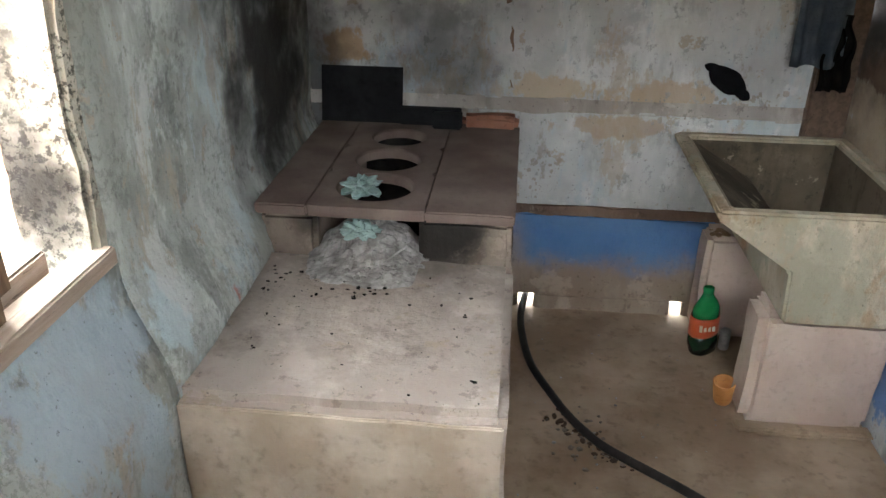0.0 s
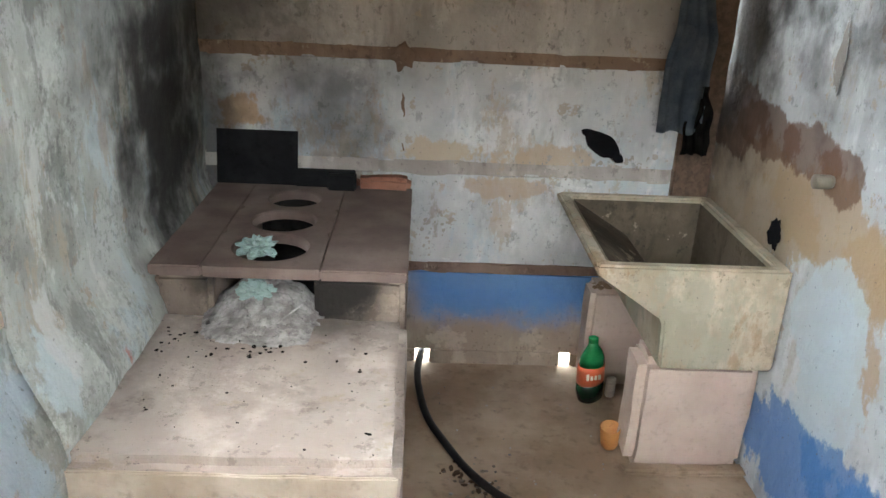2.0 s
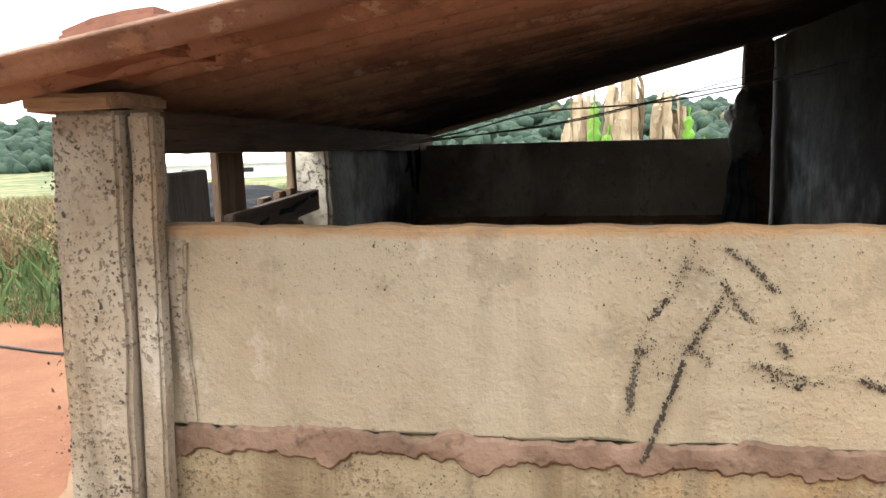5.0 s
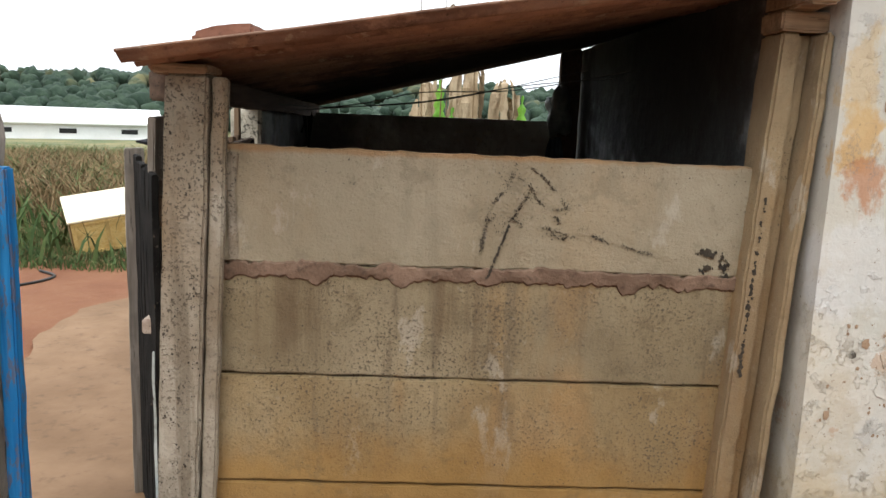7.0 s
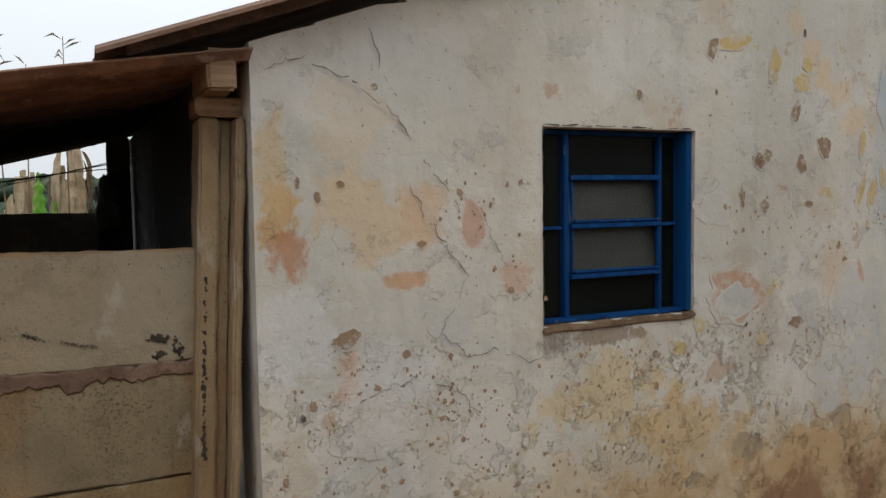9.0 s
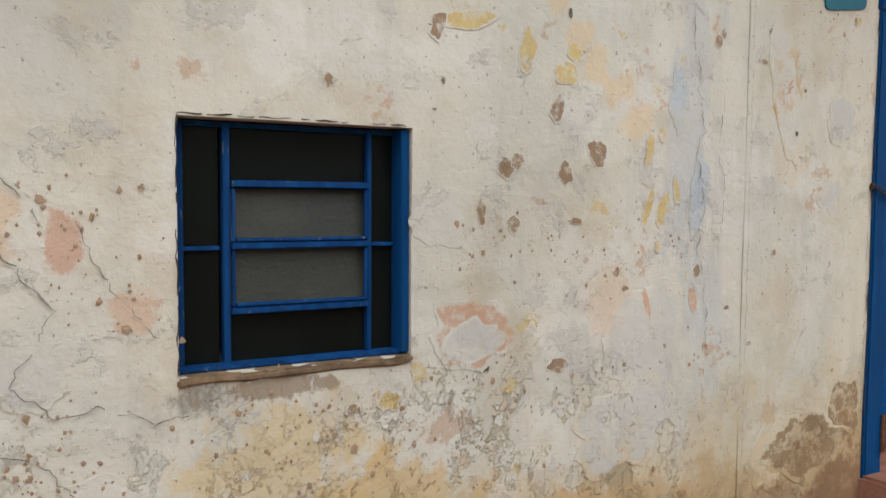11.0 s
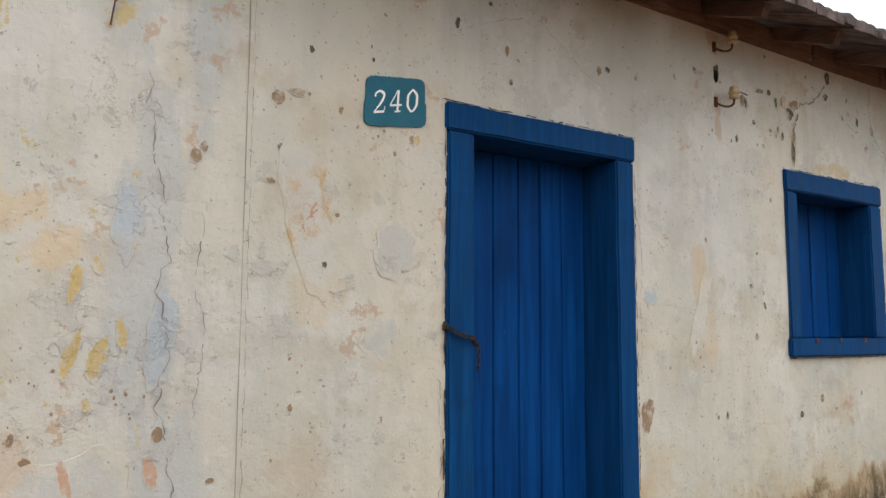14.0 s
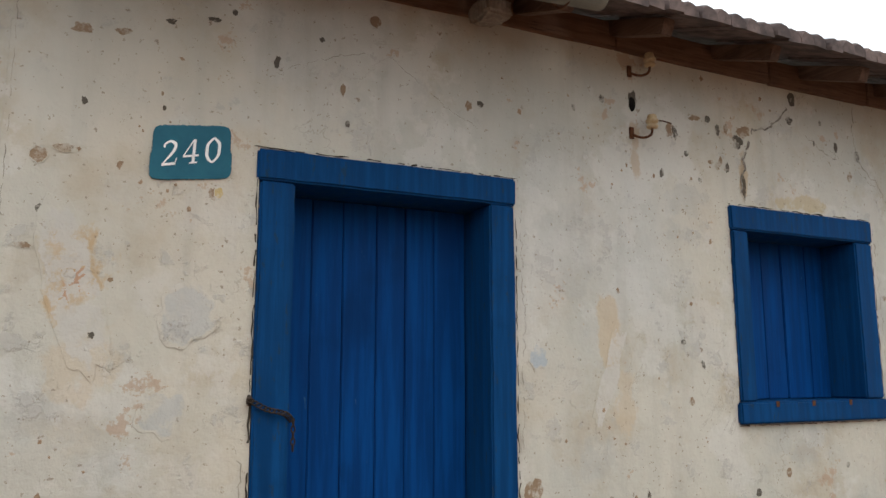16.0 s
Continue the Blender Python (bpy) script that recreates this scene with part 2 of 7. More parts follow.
    # hairline cracks and lifted edges, along the contours of a coarse noise and only in places
    net = m.noise(2.6, 7, 0.6, shift=(6, 1, 1), dist=0.6)
    line = m.math("MULTIPLY", m.step(m.math("ABSOLUTE", m.math("SUBTRACT", net, 0.5)), 0.002, 0.006, 1, 0), m.step(m.noise(1.3, 4, 0.6, shift=(2, 9, 4)), 0.54, 0.64))
    c = m.mix(m.math("MULTIPLY", line, 0.45), c, (0.28, 0.24, 0.20))
    # rising damp with an uneven upper edge, mouldy beyond the door
    base = m.step(x, 1.0, 7.0, 0.85, 1.32)
    up = m.math("SUBTRACT", z, base)
    ragged = m.math("ADD", up, m.math("MULTIPLY", m.math("SUBTRACT", m.noise(2.6, 8, 0.72), 0.5), 1.3))
    c = m.mix(m.step(ragged, 0.42, 0.75, 0.6, 0), c, (0.53, 0.42, 0.26))
    c = m.mix(m.step(ragged, 0.25, 0.45, 0.8, 0), c, (0.45, 0.31, 0.16))
    c = m.mix(m.math("MULTIPLY", m.step(ragged, 0.12, 0.26, 0.9, 0), m.step(mid, 0.4, 0.55)), c, (0.24, 0.13, 0.07))
    mould = m.math("MULTIPLY", m.step(x, 6.72, 7.3), m.step(ragged, 0.22, 0.42, 1, 0))
    c = m.mix(m.math("MULTIPLY", mould, m.step(m.noise(5, 9, 0.76, (1.2, 1, 0.6)), 0.40, 0.52, 0, 0.92)), c, (0.05, 0.043, 0.03))
    olive = m.math("ADD", m.math("SUBTRACT", z, m.step(x, 6.9, 9.9, 1.46, 1.86)), m.math("MULTIPLY", m.math("SUBTRACT", m.noise(4.5, 8, 0.72, (1.6, 1, 0.5), (6, 2, 2)), 0.5), 0.55))
    beyond = m.step(x, 6.78, 6.95)
    c = m.mix(m.math("MULTIPLY", beyond, m.step(olive, 0.10, 0.16, 0.75, 0)), c, (0.42, 0.29, 0.18))
    c = m.mix(m.math("MULTIPLY", m.math("MULTIPLY", beyond, m.step(olive, 0.02, 0.14, 1, 0)), m.step(m.noise(11, 8, 0.75, (1.5, 1, 0.5), (1, 4, 8)), 0.42, 0.54, 0.1, 0.85)), c, (0.14, 0.105, 0.045))
    c = m.mix(m.math("MULTIPLY", m.math("MULTIPLY", beyond, m.step(olive, -0.14, 0.02, 1, 0)), m.step(m.noise(9, 8, 0.75, (1.3, 1, 0.7), (8, 4, 1)), 0.36, 0.48, 0.15, 0.95)), c, (0.03, 0.025, 0.018))
    c = m.mix(m.math("MULTIPLY", m.math("MULTIPLY", beyond, m.step(olive, 0.0, 0.12, 1, 0)), m.step(m.noise(4.2, 7, 0.7, shift=(3, 3, 8)), 0.57, 0.60, 0, 0.85)), c, (0.50, 0.41, 0.31))
    # grimy run under the corner of the small window, and specks
    c = m.stain(c, (2.72, -0.6, 2.03), 0.02, 0.11, (0.8, 1, 1.1), (0.10, 0.085, 0.07), 0.65, 55.0, 0.7)
    c = m.stain(c, (2.95, -0.6, 2.03), 0.01, 0.07, (0.3, 1, 1.2), (0.22, 0.15, 0.09), 0.7, 30.0, 0.3)
    c = m.mix(m.step(m.noise(55, 3, 0.6), 0.66, 0.70, 0, 0.7), c, (0.26, 0.20, 0.15))
    if mark:
        c = m.scab(c, *mark)
    c = m.grime(c, (0.86, 0.85, 0.83), (0.76, 0.765, 0.755))
    m.bump(small, 0.65, 0.009).bump(m.noise(90, 3), 0.3, 0.002).bump(chips, 0.6, 0.006).bump(mid, 0.5, 0.02).bump(m.step(flake, 0.58, 0.62), 0.5, 0.006).bump(line, -0.5, 0.004).bump(m.math("MULTIPLY", peel, m.math("ADD", m.step(lay1, 0.56, 0.59), m.step(lay2, 0.57, 0.595))), 0.7, 0.008)
    return m.done(c)


def fence_concrete(name, a, b, stain, dirt, crest=None, runs=None, foot=None):
    m = Mat(name, 0.95, piece=False)
    big, pits = m.noise(2.0, 5, 0.6, (1, 1, 0.7)), m.noise(105, 3, 0.65)
    c = m.mix(m.step(big, 0.36, 0.64), a, b)
    c = m.mix(m.step(m.noise(3.5, 5, 0.6, (1, 1, 0.35), (5, 2, 2)), 0.5, 0.68, 0, stain), c, (0.34, 0.19, 0.07))
    c = m.mix(m.step(m.noise(1.7, 6, 0.7, (1, 1, 0.6), (2, 7, 2)), 0.5, 0.7, 0, dirt), c, (0.17, 0.14, 0.10))
    drip = m.noise(4.0, 5, 0.65, (2.2, 1, 0.16), (1, 3, 0))
    c = m.mix(m.step(drip, 0.54, 0.64, 0, 0.75 * dirt), c, (0.15, 0.115, 0.075))
    c = m.mix(m.step(m.noise(5.0, 6, 0.68, (1, 1, 0.5), (7, 3, 6)), 0.58, 0.64, 0, 0.5), c, (0.50, 0.45, 0.37))
    spread = m.step(m.noise(3.0, 5, 0.65, shift=(8, 8, 1)), 0.36, 0.60, 0.15, 1.0)
    c = m.mix(m.math("MULTIPLY", spread, m.step(pits, 0.55 if dirt > 0.3 else 0.62, 0.61 if dirt > 0.3 else 0.68, 0, 0.6 + 0.35 * dirt)), c, (0.07, 0.055, 0.038))
    c = m.mix(m.math("MULTIPLY", spread, m.step(m.noise(38, 5, 0.7, shift=(3, 1, 8)), 0.58, 0.64, 0, 0.5 * dirt)), c, (0.09, 0.072, 0.05))
    c = m.mix(m.step(m.noise(45, 4, 0.6), 0.6, 0.75, 0, 0.3), c, (0.50, 0.44, 0.35))
    if runs:  # brown water runs below a joint
        run = m.math("MULTIPLY", m.step(m.noise(2.2, 6, 0.72, (2.0, 1, 0.10), (0, 6, 3)), 0.50, 0.66), m.step(m.math("ADD", m.axis(2), m.math("MULTIPLY", m.noise(2.5, 4), 0.35)), runs - 0.02, runs + 0.17))
        c = m.mix(m.math("MULTIPLY", run, 0.65), c, (0.14, 0.092, 0.05))
    if foot:  # rust-coloured damp rising from the lower edge
        wet = m.math("ADD", m.axis(2), m.math("MULTIPLY", m.math("SUBTRACT", m.noise(2.6, 6, 0.65), 0.5), 0.45))
        c = m.mix(m.step(wet, foot + 0.02, foot + 0.22, 0.8, 0), c, (0.36, 0.205, 0.06))
    if crest:  # rusty bloom along the weathered top edge
        up = m.math("ADD", m.axis(2), m.math("MULTIPLY", m.math("SUBTRACT", m.noise(12, 6, 0.7), 0.5), 0.03))
        c = m.mix(m.step(up, crest - 0.012, crest + 0.004, 0, 0.75), c, (0.36, 0.20, 0.09))
    c = m.mix(m.step(m.noise(9, 7, 0.72, shift=(9, 4, 4)), 0.55, 0.62, 0, 0.35), c, tuple(v * 0.6 for v in a))
    c = m.grime(c, (0.78, 0.775, 0.765), (0.62, 0.605, 0.58))
    m.bump(pits, 0.8, 0.005).bump(m.noise(14, 6, 0.65), 0.5, 0.010).bump(m.noise(240, 2), 0.3, 0.0015)
    return m.done(c)


def shed_plaster(name, a, b, soot=None, mark=None, over=None, tints=(), mould=0.0, stains=()):
    m = Mat(name, 0.93)
    c = m.mix(m.step(m.noise(2.2, 6, 0.6), 0.36, 0.62), a, b)
    c = m.mix(m.step(m.noise(5, 6, 0.65, (1, 1, 0.3), (3, 0, 0)), 0.52, 0.68, 0, 0.6), c, tuple(v * 1.35 for v in b))
    c = m.mix(m.step(m.noise(4, 6, 0.65, (1, 1, 0.45), (8, 0, 0)), 0.53, 0.7, 0, 0.6), c, tuple(v * 0.45 for v in a))
    c = m.mix(m.step(m.noise(9, 6, 0.7, shift=(0, 4, 4)), 0.60, 0.64, 0, 0.7), c, (0.33, 0.27, 0.20))
    c = m.mix(m.step(m.noise(3.0, 7, 0.7, shift=(7, 1, 3)), 0.55, 0.60, 0, 0.5), c, tuple(min(0.7, v * 1.3) for v in b))
    c = m.mix(m.step(m.noise(24, 6, 0.72, (1, 1, 0.7), (2, 2, 9)), 0.58, 0.64, 0, 0.5), c, tuple(v * 0.5 for v in a))
    for k, (tint, lo, amount) in enumerate(tints):  # faded coats showing through in streaks
        c = m.mix(m.step(m.noise(3.2 + k, 7, 0.72, (1, 1, 0.45), (k * 7 + 1, 4, 2)), lo, lo + 0.06, 0, amount), c, tint)
    if mould:
        c = m.mix(m.math("MULTIPLY", m.step(m.noise(4, 5, 0.6, shift=(2, 5, 5)), 0.42, 0.6), m.step(m.noise(48, 6, 0.75), 0.5, 0.57, 0, mould)), c, (0.025, 0.024, 0.02))
    for p, r, s, q, tint in stains:  # patches of another coat or of bare render
        c = m.stain(c, p, r, s, q, tint, 0.8, 26.0, 0.3)
    # Blackened spots: soot and mould, also the shade painted on the right wall.
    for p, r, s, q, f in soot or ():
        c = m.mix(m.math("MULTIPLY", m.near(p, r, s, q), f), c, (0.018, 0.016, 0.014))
    c = m.mix(m.step(m.noise(70, 3, 0.6), 0.66, 0.72, 0, 0.6), c, tuple(v * 0.3 for v in a))
    if over:  # a coat of other paint above a worn, uneven edge
        edge = m.math("ADD", m.axis(2), m.math("MULTIPLY", m.math("SUBTRACT", m.noise(5, 7, 0.7), 0.5), over[1]))
        side = m.step(m.math("ADD", m.axis(0), m.math("MULTIPLY", m.noise(6, 6), 0.2)), 0.42, 0.60)
        c = m.mix(m.math("MULTIPLY", side, m.step(edge, over[0], over[0] + over[2], 0, 0.9)), c, m.mix(m.noise(4, 6, 0.7), *over[3]))
    if mark:
        c = m.scab(c, *mark, True)
    m.bump(m.noise(13, 6, 0.65), 0.7, 0.014).bump(m.noise(80, 3), 0.3, 0.002)
    return m.done(c)


def painted_wood(name, a, b, worn=(0.42, 0.43, 0.42), piece=True, wear=0.64):
    m = Mat(name, 0.5, piece=piece)
    m.bsdf.inputs["Specular IOR Level"].default_value = 0.06
    grain = m.noise(9, 6, 0.6, (3, 3, 0.18))
    c = m.mix(m.step(grain, 0.38, 0.66), a, b)
    c = m.mix(m.step(m.noise(30, 5, 0.7, (1.5, 1.5, 0.35)), wear, wear + 0.05, 0, 0.6), c, worn)
    c = m.mix(m.step(m.noise(3, 4), 0.55, 0.75, 0, 0.5), c, tuple(v * 0.6 for v in a))
    m.bump(grain, 0.3, 0.004).bump(m.noise(70, 3, 0.6, (2, 2, 0.3)), 0.25, 0.001)
    return m.done(c, m.step(grain, 0.3, 0.7, 0.5, 0.75))


def raw_wood(name, a, b, piece=True, along=2):
    s = [4.0, 4.0, 4.0]
    s[along] = 0.3
    m = Mat(name, 0.88, piece=piece)
    grain = m.noise(10, 7, 0.65, tuple(s), dist=0.4)
    c = m.mix(m.step(grain, 0.34, 0.66), a, b)
    c = m.mix(m.step(m.noise(4, 5), 0.5, 0.72, 0, 0.6), c, tuple(v * 0.5 for v in a))
    c = m.mix(m.step(m.noise(26, 5, 0.7, tuple(s)), 0.6, 0.66, 0, 0.7), c, tuple(v * 0.25 for v in a))
    m.bump(grain, 0.7, 0.008)
    return m.done(c)


def glass(name, tint, rough):
    m = Mat(name, rough)
    m.bsdf.inputs["Transmission Weight"].default_value = 0.6
    m.bsdf.inputs["IOR"].default_value = 1.16
    m.bsdf.inputs["Specular IOR Level"].default_value = 0.5
    m.bump(m.noise(75, 2, 0.5, (1, 1, 2.2)), 0.35, 0.004)
    return m.done(m.mix(m.step(m.noise(5, 5), 0.4, 0.7), tint, tuple(v * 0.7 for v in tint)))


def earth():
    m = Mat("red_earth", 0.97)
    x, y = m.axis(0), m.axis(1)
    c = m.mix(m.step(m.noise(0.8, 6, 0.65), 0.36, 0.64), (0.135, 0.05, 0.022), (0.18, 0.08, 0.038))
    c = m.mix(m.step(m.noise(6, 6, 0.7), 0.5, 0.68, 0, 0.6), c, (0.17, 0.07, 0.035))
    c = m.mix(m.step(m.noise(30, 5, 0.7), 0.6, 0.68, 0, 0.5), c, (0.28, 0.17, 0.10))
    field = m.step(m.math("ADD", y, m.math("MULTIPLY", m.noise(0.5, 5), 3.0)), 8.0, 10.0)
    g = m.mix(m.step(m.noise(0.25, 6, 0.7), 0.4, 0.62), (0.06, 0.085, 0.03), (0.20, 0.16, 0.07))
    c = m.mix(field, c, g)
    m.bump(m.noise(9, 7, 0.7), 0.7, 0.03).bump(m.noise(60, 3), 0.4, 0.004)
    return m.done(c)


def woods(name, a, b, scale):
    m = Mat(name, 0.95)
    c = m.mix(m.step(m.noise(scale, 6, 0.7), 0.36, 0.64), a, b)
    c = m.mix(m.step(m.noise(scale * 0.15, 4, 0.6), 0.58, 0.68, 0, 0.7), c, (0.17, 0.15, 0.07))
    m.bump(m.noise(scale * 4, 5), 0.6, 0.5)
    return m.done(c)


HOUSE = house_plaster()
PANEL = fence_concrete("fence_concrete_grey", (0.335, 0.275, 0.186), (0.385, 0.33, 0.238), 0.15, 0.2, 2.408)
PANEL_MID = fence_concrete("fence_concrete_pitted", (0.265, 0.205, 0.12), (0.345, 0.28, 0.18), 0.5, 0.7, None, 1.86)
PANEL_LOW = fence_concrete("fence_concrete_ochre", (0.31, 0.22, 0.11), (0.36, 0.28, 0.165), 0.6, 0.5, None, None, 1.32)
POST = fence_concrete("post_concrete", (0.26, 0.20, 0.135), (0.41, 0.36, 0.285), 0.3, 0.8)
POST_R = fence_concrete("post_concrete_brown", (0.30, 0.21, 0.12), (0.36, 0.27, 0.16), 0.6, 0.3)
MORTAR = plain("brown_mortar", (0.10, 0.06, 0.038), (0.18, 0.115, 0.078), 9, fine=45, bump=0.9, dark=0.75)
LEFT = shed_plaster("grey_blue_plaster", (0.29, 0.30, 0.265), (0.42, 0.445, 0.415),
                    [((-0.34, 2.2, 1.93), 0.10, 0.34, (1, 1.0, 0.7), 0.95), ((-0.36, 2.45, 2.4), 0.15, 0.5, (1, 1, 0.6), 0.85), ((-0.36, 1.9, 2.4), 0.1, 0.5, (1, 1, 0.9), 0.65), ((-0.34, 1.93, 1.75), 0.03, 0.2, (1, 1, 1), 0.6)], None, None,
                    (((0.40, 0.47, 0.49), 0.54, 0.7), ((0.36, 0.30, 0.22), 0.55, 0.6), ((0.15, 0.16, 0.145), 0.57, 0.6), ((0.50, 0.51, 0.48), 0.58, 0.7)), 0.3,
                    (((-0.30, 1.54, 1.46), 0.0, 0.065, (1, 1.6, 0.6), (0.40, 0.14, 0.11)), ((-0.30, 1.50, 1.33), 0.0, 0.045, (1, 1.2, 0.7), (0.38, 0.16, 0.13)),
                     ((-0.30, 0.95, 1.62), 0.05, 0.30, (1, 1, 0.8), (0.34, 0.41, 0.45)), ((-0.30, 1.25, 1.55), 0.01, 0.16, (1, 1.5, 0.6), (0.42, 0.50, 0.52)), ((-0.30, 1.05, 1.35), 0.01, 0.18, (1, 1.4, 0.6), (0.36, 0.44, 0.48)), ((-0.30, 1.3, 1.7), 0.01, 0.12, (1, 1.5, 0.5), (0.48, 0.50, 0.48))))
REVEAL = shed_plaster("mouldy_cream_plaster", (0.46, 0.42, 0.34), (0.58, 0.53, 0.42), [((-0.5, 1.1, 1.92), 0.03, 0.16, (1, 1, 0.7), 0.85), ((-0.42, 1.12, 1.85), 0.01, 0.12, (1, 1, 0.5), 0.8), ((-0.46, 1.12, 2.25), 0.01, 0.10, (1, 1, 0.5), 0.7)], None, None, (((0.50, 0.46, 0.40), 0.5, 0.6),), 0.85)
# Shade under the roof and beside the corner slit, painted into the wall.
RSHADE = [((1.545, 0.45, 2.75), 0.5, 0.6, (1, 0.75, 0.9), 0.92), ((1.545, 1.4, 2.9), 0.42, 0.55, (1, 0.45, 1), 0.8), ((1.545, 2.68, 2.45), 0.2, 0.35, (1, 1, 0.55), 0.85)]
BROWN_R, TAN_R, PALE_R, BLUE_R = (0.13, 0.07, 0.042), (0.34, 0.25, 0.15), (0.40, 0.48, 0.52), (0.055, 0.17, 0.40)
RIGHT = shed_plaster("pale_blue_plaster", (0.33, 0.355, 0.36), (0.43, 0.46, 0.47), RSHADE, None, None, (((0.34, 0.30, 0.24), 0.57, 0.5), ((0.48, 0.51, 0.52), 0.55, 0.6)), 0.0,
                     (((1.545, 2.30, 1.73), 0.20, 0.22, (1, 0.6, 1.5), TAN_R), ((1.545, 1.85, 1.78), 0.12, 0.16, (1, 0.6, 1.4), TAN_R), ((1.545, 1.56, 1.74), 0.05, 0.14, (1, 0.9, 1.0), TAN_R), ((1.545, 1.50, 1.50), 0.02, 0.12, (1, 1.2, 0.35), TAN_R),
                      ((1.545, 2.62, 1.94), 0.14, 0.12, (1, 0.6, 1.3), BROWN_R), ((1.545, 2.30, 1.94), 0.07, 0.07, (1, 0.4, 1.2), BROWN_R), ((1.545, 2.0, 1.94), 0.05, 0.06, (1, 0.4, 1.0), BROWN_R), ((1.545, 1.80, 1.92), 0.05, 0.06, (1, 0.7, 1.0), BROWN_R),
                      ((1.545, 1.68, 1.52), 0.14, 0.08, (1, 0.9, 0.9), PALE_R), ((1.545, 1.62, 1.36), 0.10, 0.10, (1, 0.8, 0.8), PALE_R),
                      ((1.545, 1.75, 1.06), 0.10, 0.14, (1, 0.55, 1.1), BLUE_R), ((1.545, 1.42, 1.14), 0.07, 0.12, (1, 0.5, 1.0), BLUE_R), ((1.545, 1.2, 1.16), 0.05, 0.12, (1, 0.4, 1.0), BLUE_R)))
RENDER_BROWN = shed_plaster("bare_brown_render", (0.13, 0.085, 0.06), (0.20, 0.135, 0.095))
SMOKE = [((0.10, 2.65, 1.86), 0.02, 0.34, (1.1, 1, 0.7), 0.6), ((-0.34, 2.65, 1.75), 0.05, 0.16, (1, 1, 0.4), 0.8)]
WHITEWASH = shed_plaster("dirty_whitewash", (0.36, 0.37, 0.37), (0.48, 0.49, 0.48), SMOKE, None, None, (((0.36, 0.43, 0.47), 0.52, 0.6), ((0.36, 0.29, 0.21), 0.55, 0.6), ((0.24, 0.20, 0.155), 0.61, 0.6)), 0.0, (((-0.21, 2.65, 1.86), 0.02, 0.12, (0.9, 1, 1), (0.42, 0.27, 0.14)), ((0.9, 2.65, 1.72), 0.02, 0.14, (0.35, 1, 1.6), (0.40, 0.30, 0.20)), ((0.5, 2.65, 1.74), 0.02, 0.12, (0.5, 1, 1.5), (0.42, 0.33, 0.22)), ((0.75, 2.65, 1.60), 0.02, 0.10, (0.35, 1, 1.6), (0.36, 0.28, 0.20))))
TOPROW = shed_plaster("smoked_concrete", (0.26, 0.236, 0.21), (0.37, 0.34, 0.305), [((-0.36, 2.65, 2.35), 0.1, 0.4, (0.9, 1, 0.8), 0.7)])
TANROW = shed_plaster("earth_stained_render", (0.27, 0.215, 0.165), (0.34, 0.28, 0.22))
FLOOR = plain("trodden_cement_floor", (0.25, 0.178, 0.118), (0.42, 0.325, 0.235), 2.4, fine=28, dark=0.4)
# sooty by the fire mouth, darker along the edge beside the left wall
SLAB = shed_plaster("worn_stove_cement", (0.33, 0.275, 0.235), (0.40, 0.345, 0.30), [((0.12, 1.82, 1.447), 0.03, 0.26, (0.7, 1, 1), 0.5), ((-0.28, 1.6, 1.447), 0.0, 0.14, (1.2, 0.4, 1), 0.5)])
SLABF = plain("flaking_stove_front", (0.37, 0.30, 0.225), (0.52, 0.455, 0.37), 5, fine=38, dark=0.4)
REDTOP = plain("red_oxide_cement", (0.135, 0.096, 0.08), (0.20, 0.152, 0.13), 5, fine=40, dark=0.3)
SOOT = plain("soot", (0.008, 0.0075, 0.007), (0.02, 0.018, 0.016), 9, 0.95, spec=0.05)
ASH = plain("wood_ash", (0.20, 0.19, 0.18), (0.42, 0.405, 0.385), 22, 0.98, fine=90, dark=0.7)
IRON = plain("blackened_sheet_iron", (0.009, 0.009, 0.010), (0.016, 0.016, 0.017), 8, 0.75, 0.0, fine=40, bump=0.15, spec=0.08)
TANK = shed_plaster("mossy_tank_concrete", (0.29, 0.24, 0.165), (0.41, 0.35, 0.265), None, None, None, (((0.30, 0.30, 0.23), 0.53, 0.6), ((0.30, 0.20, 0.115), 0.56, 0.6)))
TANK_IN = shed_plaster("dark_tank_concrete", (0.06, 0.047, 0.032), (0.12, 0.095, 0.065))
PINKBASE = plain("pinkish_render", (0.46, 0.36, 0.30), (0.55, 0.45, 0.38), 3, fine=50, dark=0.25)
ROOF = plain("rusty_fibre_cement", (0.13, 0.072, 0.048), (0.21, 0.125, 0.085), 3.5, fine=35, stretch=(0.5, 2, 1))
# rusty tones, darker towards the house and the back of the roof
ROOF_DARKENED = shed_plaster("darkened_rusty_sheet", (0.15, 0.085, 0.058), (0.27, 0.168, 0.118), [((1.1, 1.9, 2.75), 0.9, 0.8, (0.8, 1, 1), 0.94), ((-0.1, 2.4, 2.6), 0.4, 0.6, (1, 1, 1), 0.9)], None, None, (((0.34, 0.21, 0.13), 0.52, 0.5),))
WOOD_GREY = raw_wood("weathered_grey_wood", (0.16, 0.135, 0.11), (0.26, 0.225, 0.19))
WOOD_BROWN = raw_wood("brown_timber", (0.13, 0.08, 0.05), (0.22, 0.145, 0.09))
WOOD_BEAM = raw_wood("smoked_beam", (0.075, 0.05, 0.036), (0.13, 0.085, 0.06), along=1)
WOOD_SILL = raw_wood("sun_bleached_sill", (0.33, 0.25, 0.19), (0.45, 0.36, 0.29), along=1)
WOOD_BLOCK = raw_wood("block_timber", (0.20, 0.13, 0.075), (0.30, 0.20, 0.12), along=0)
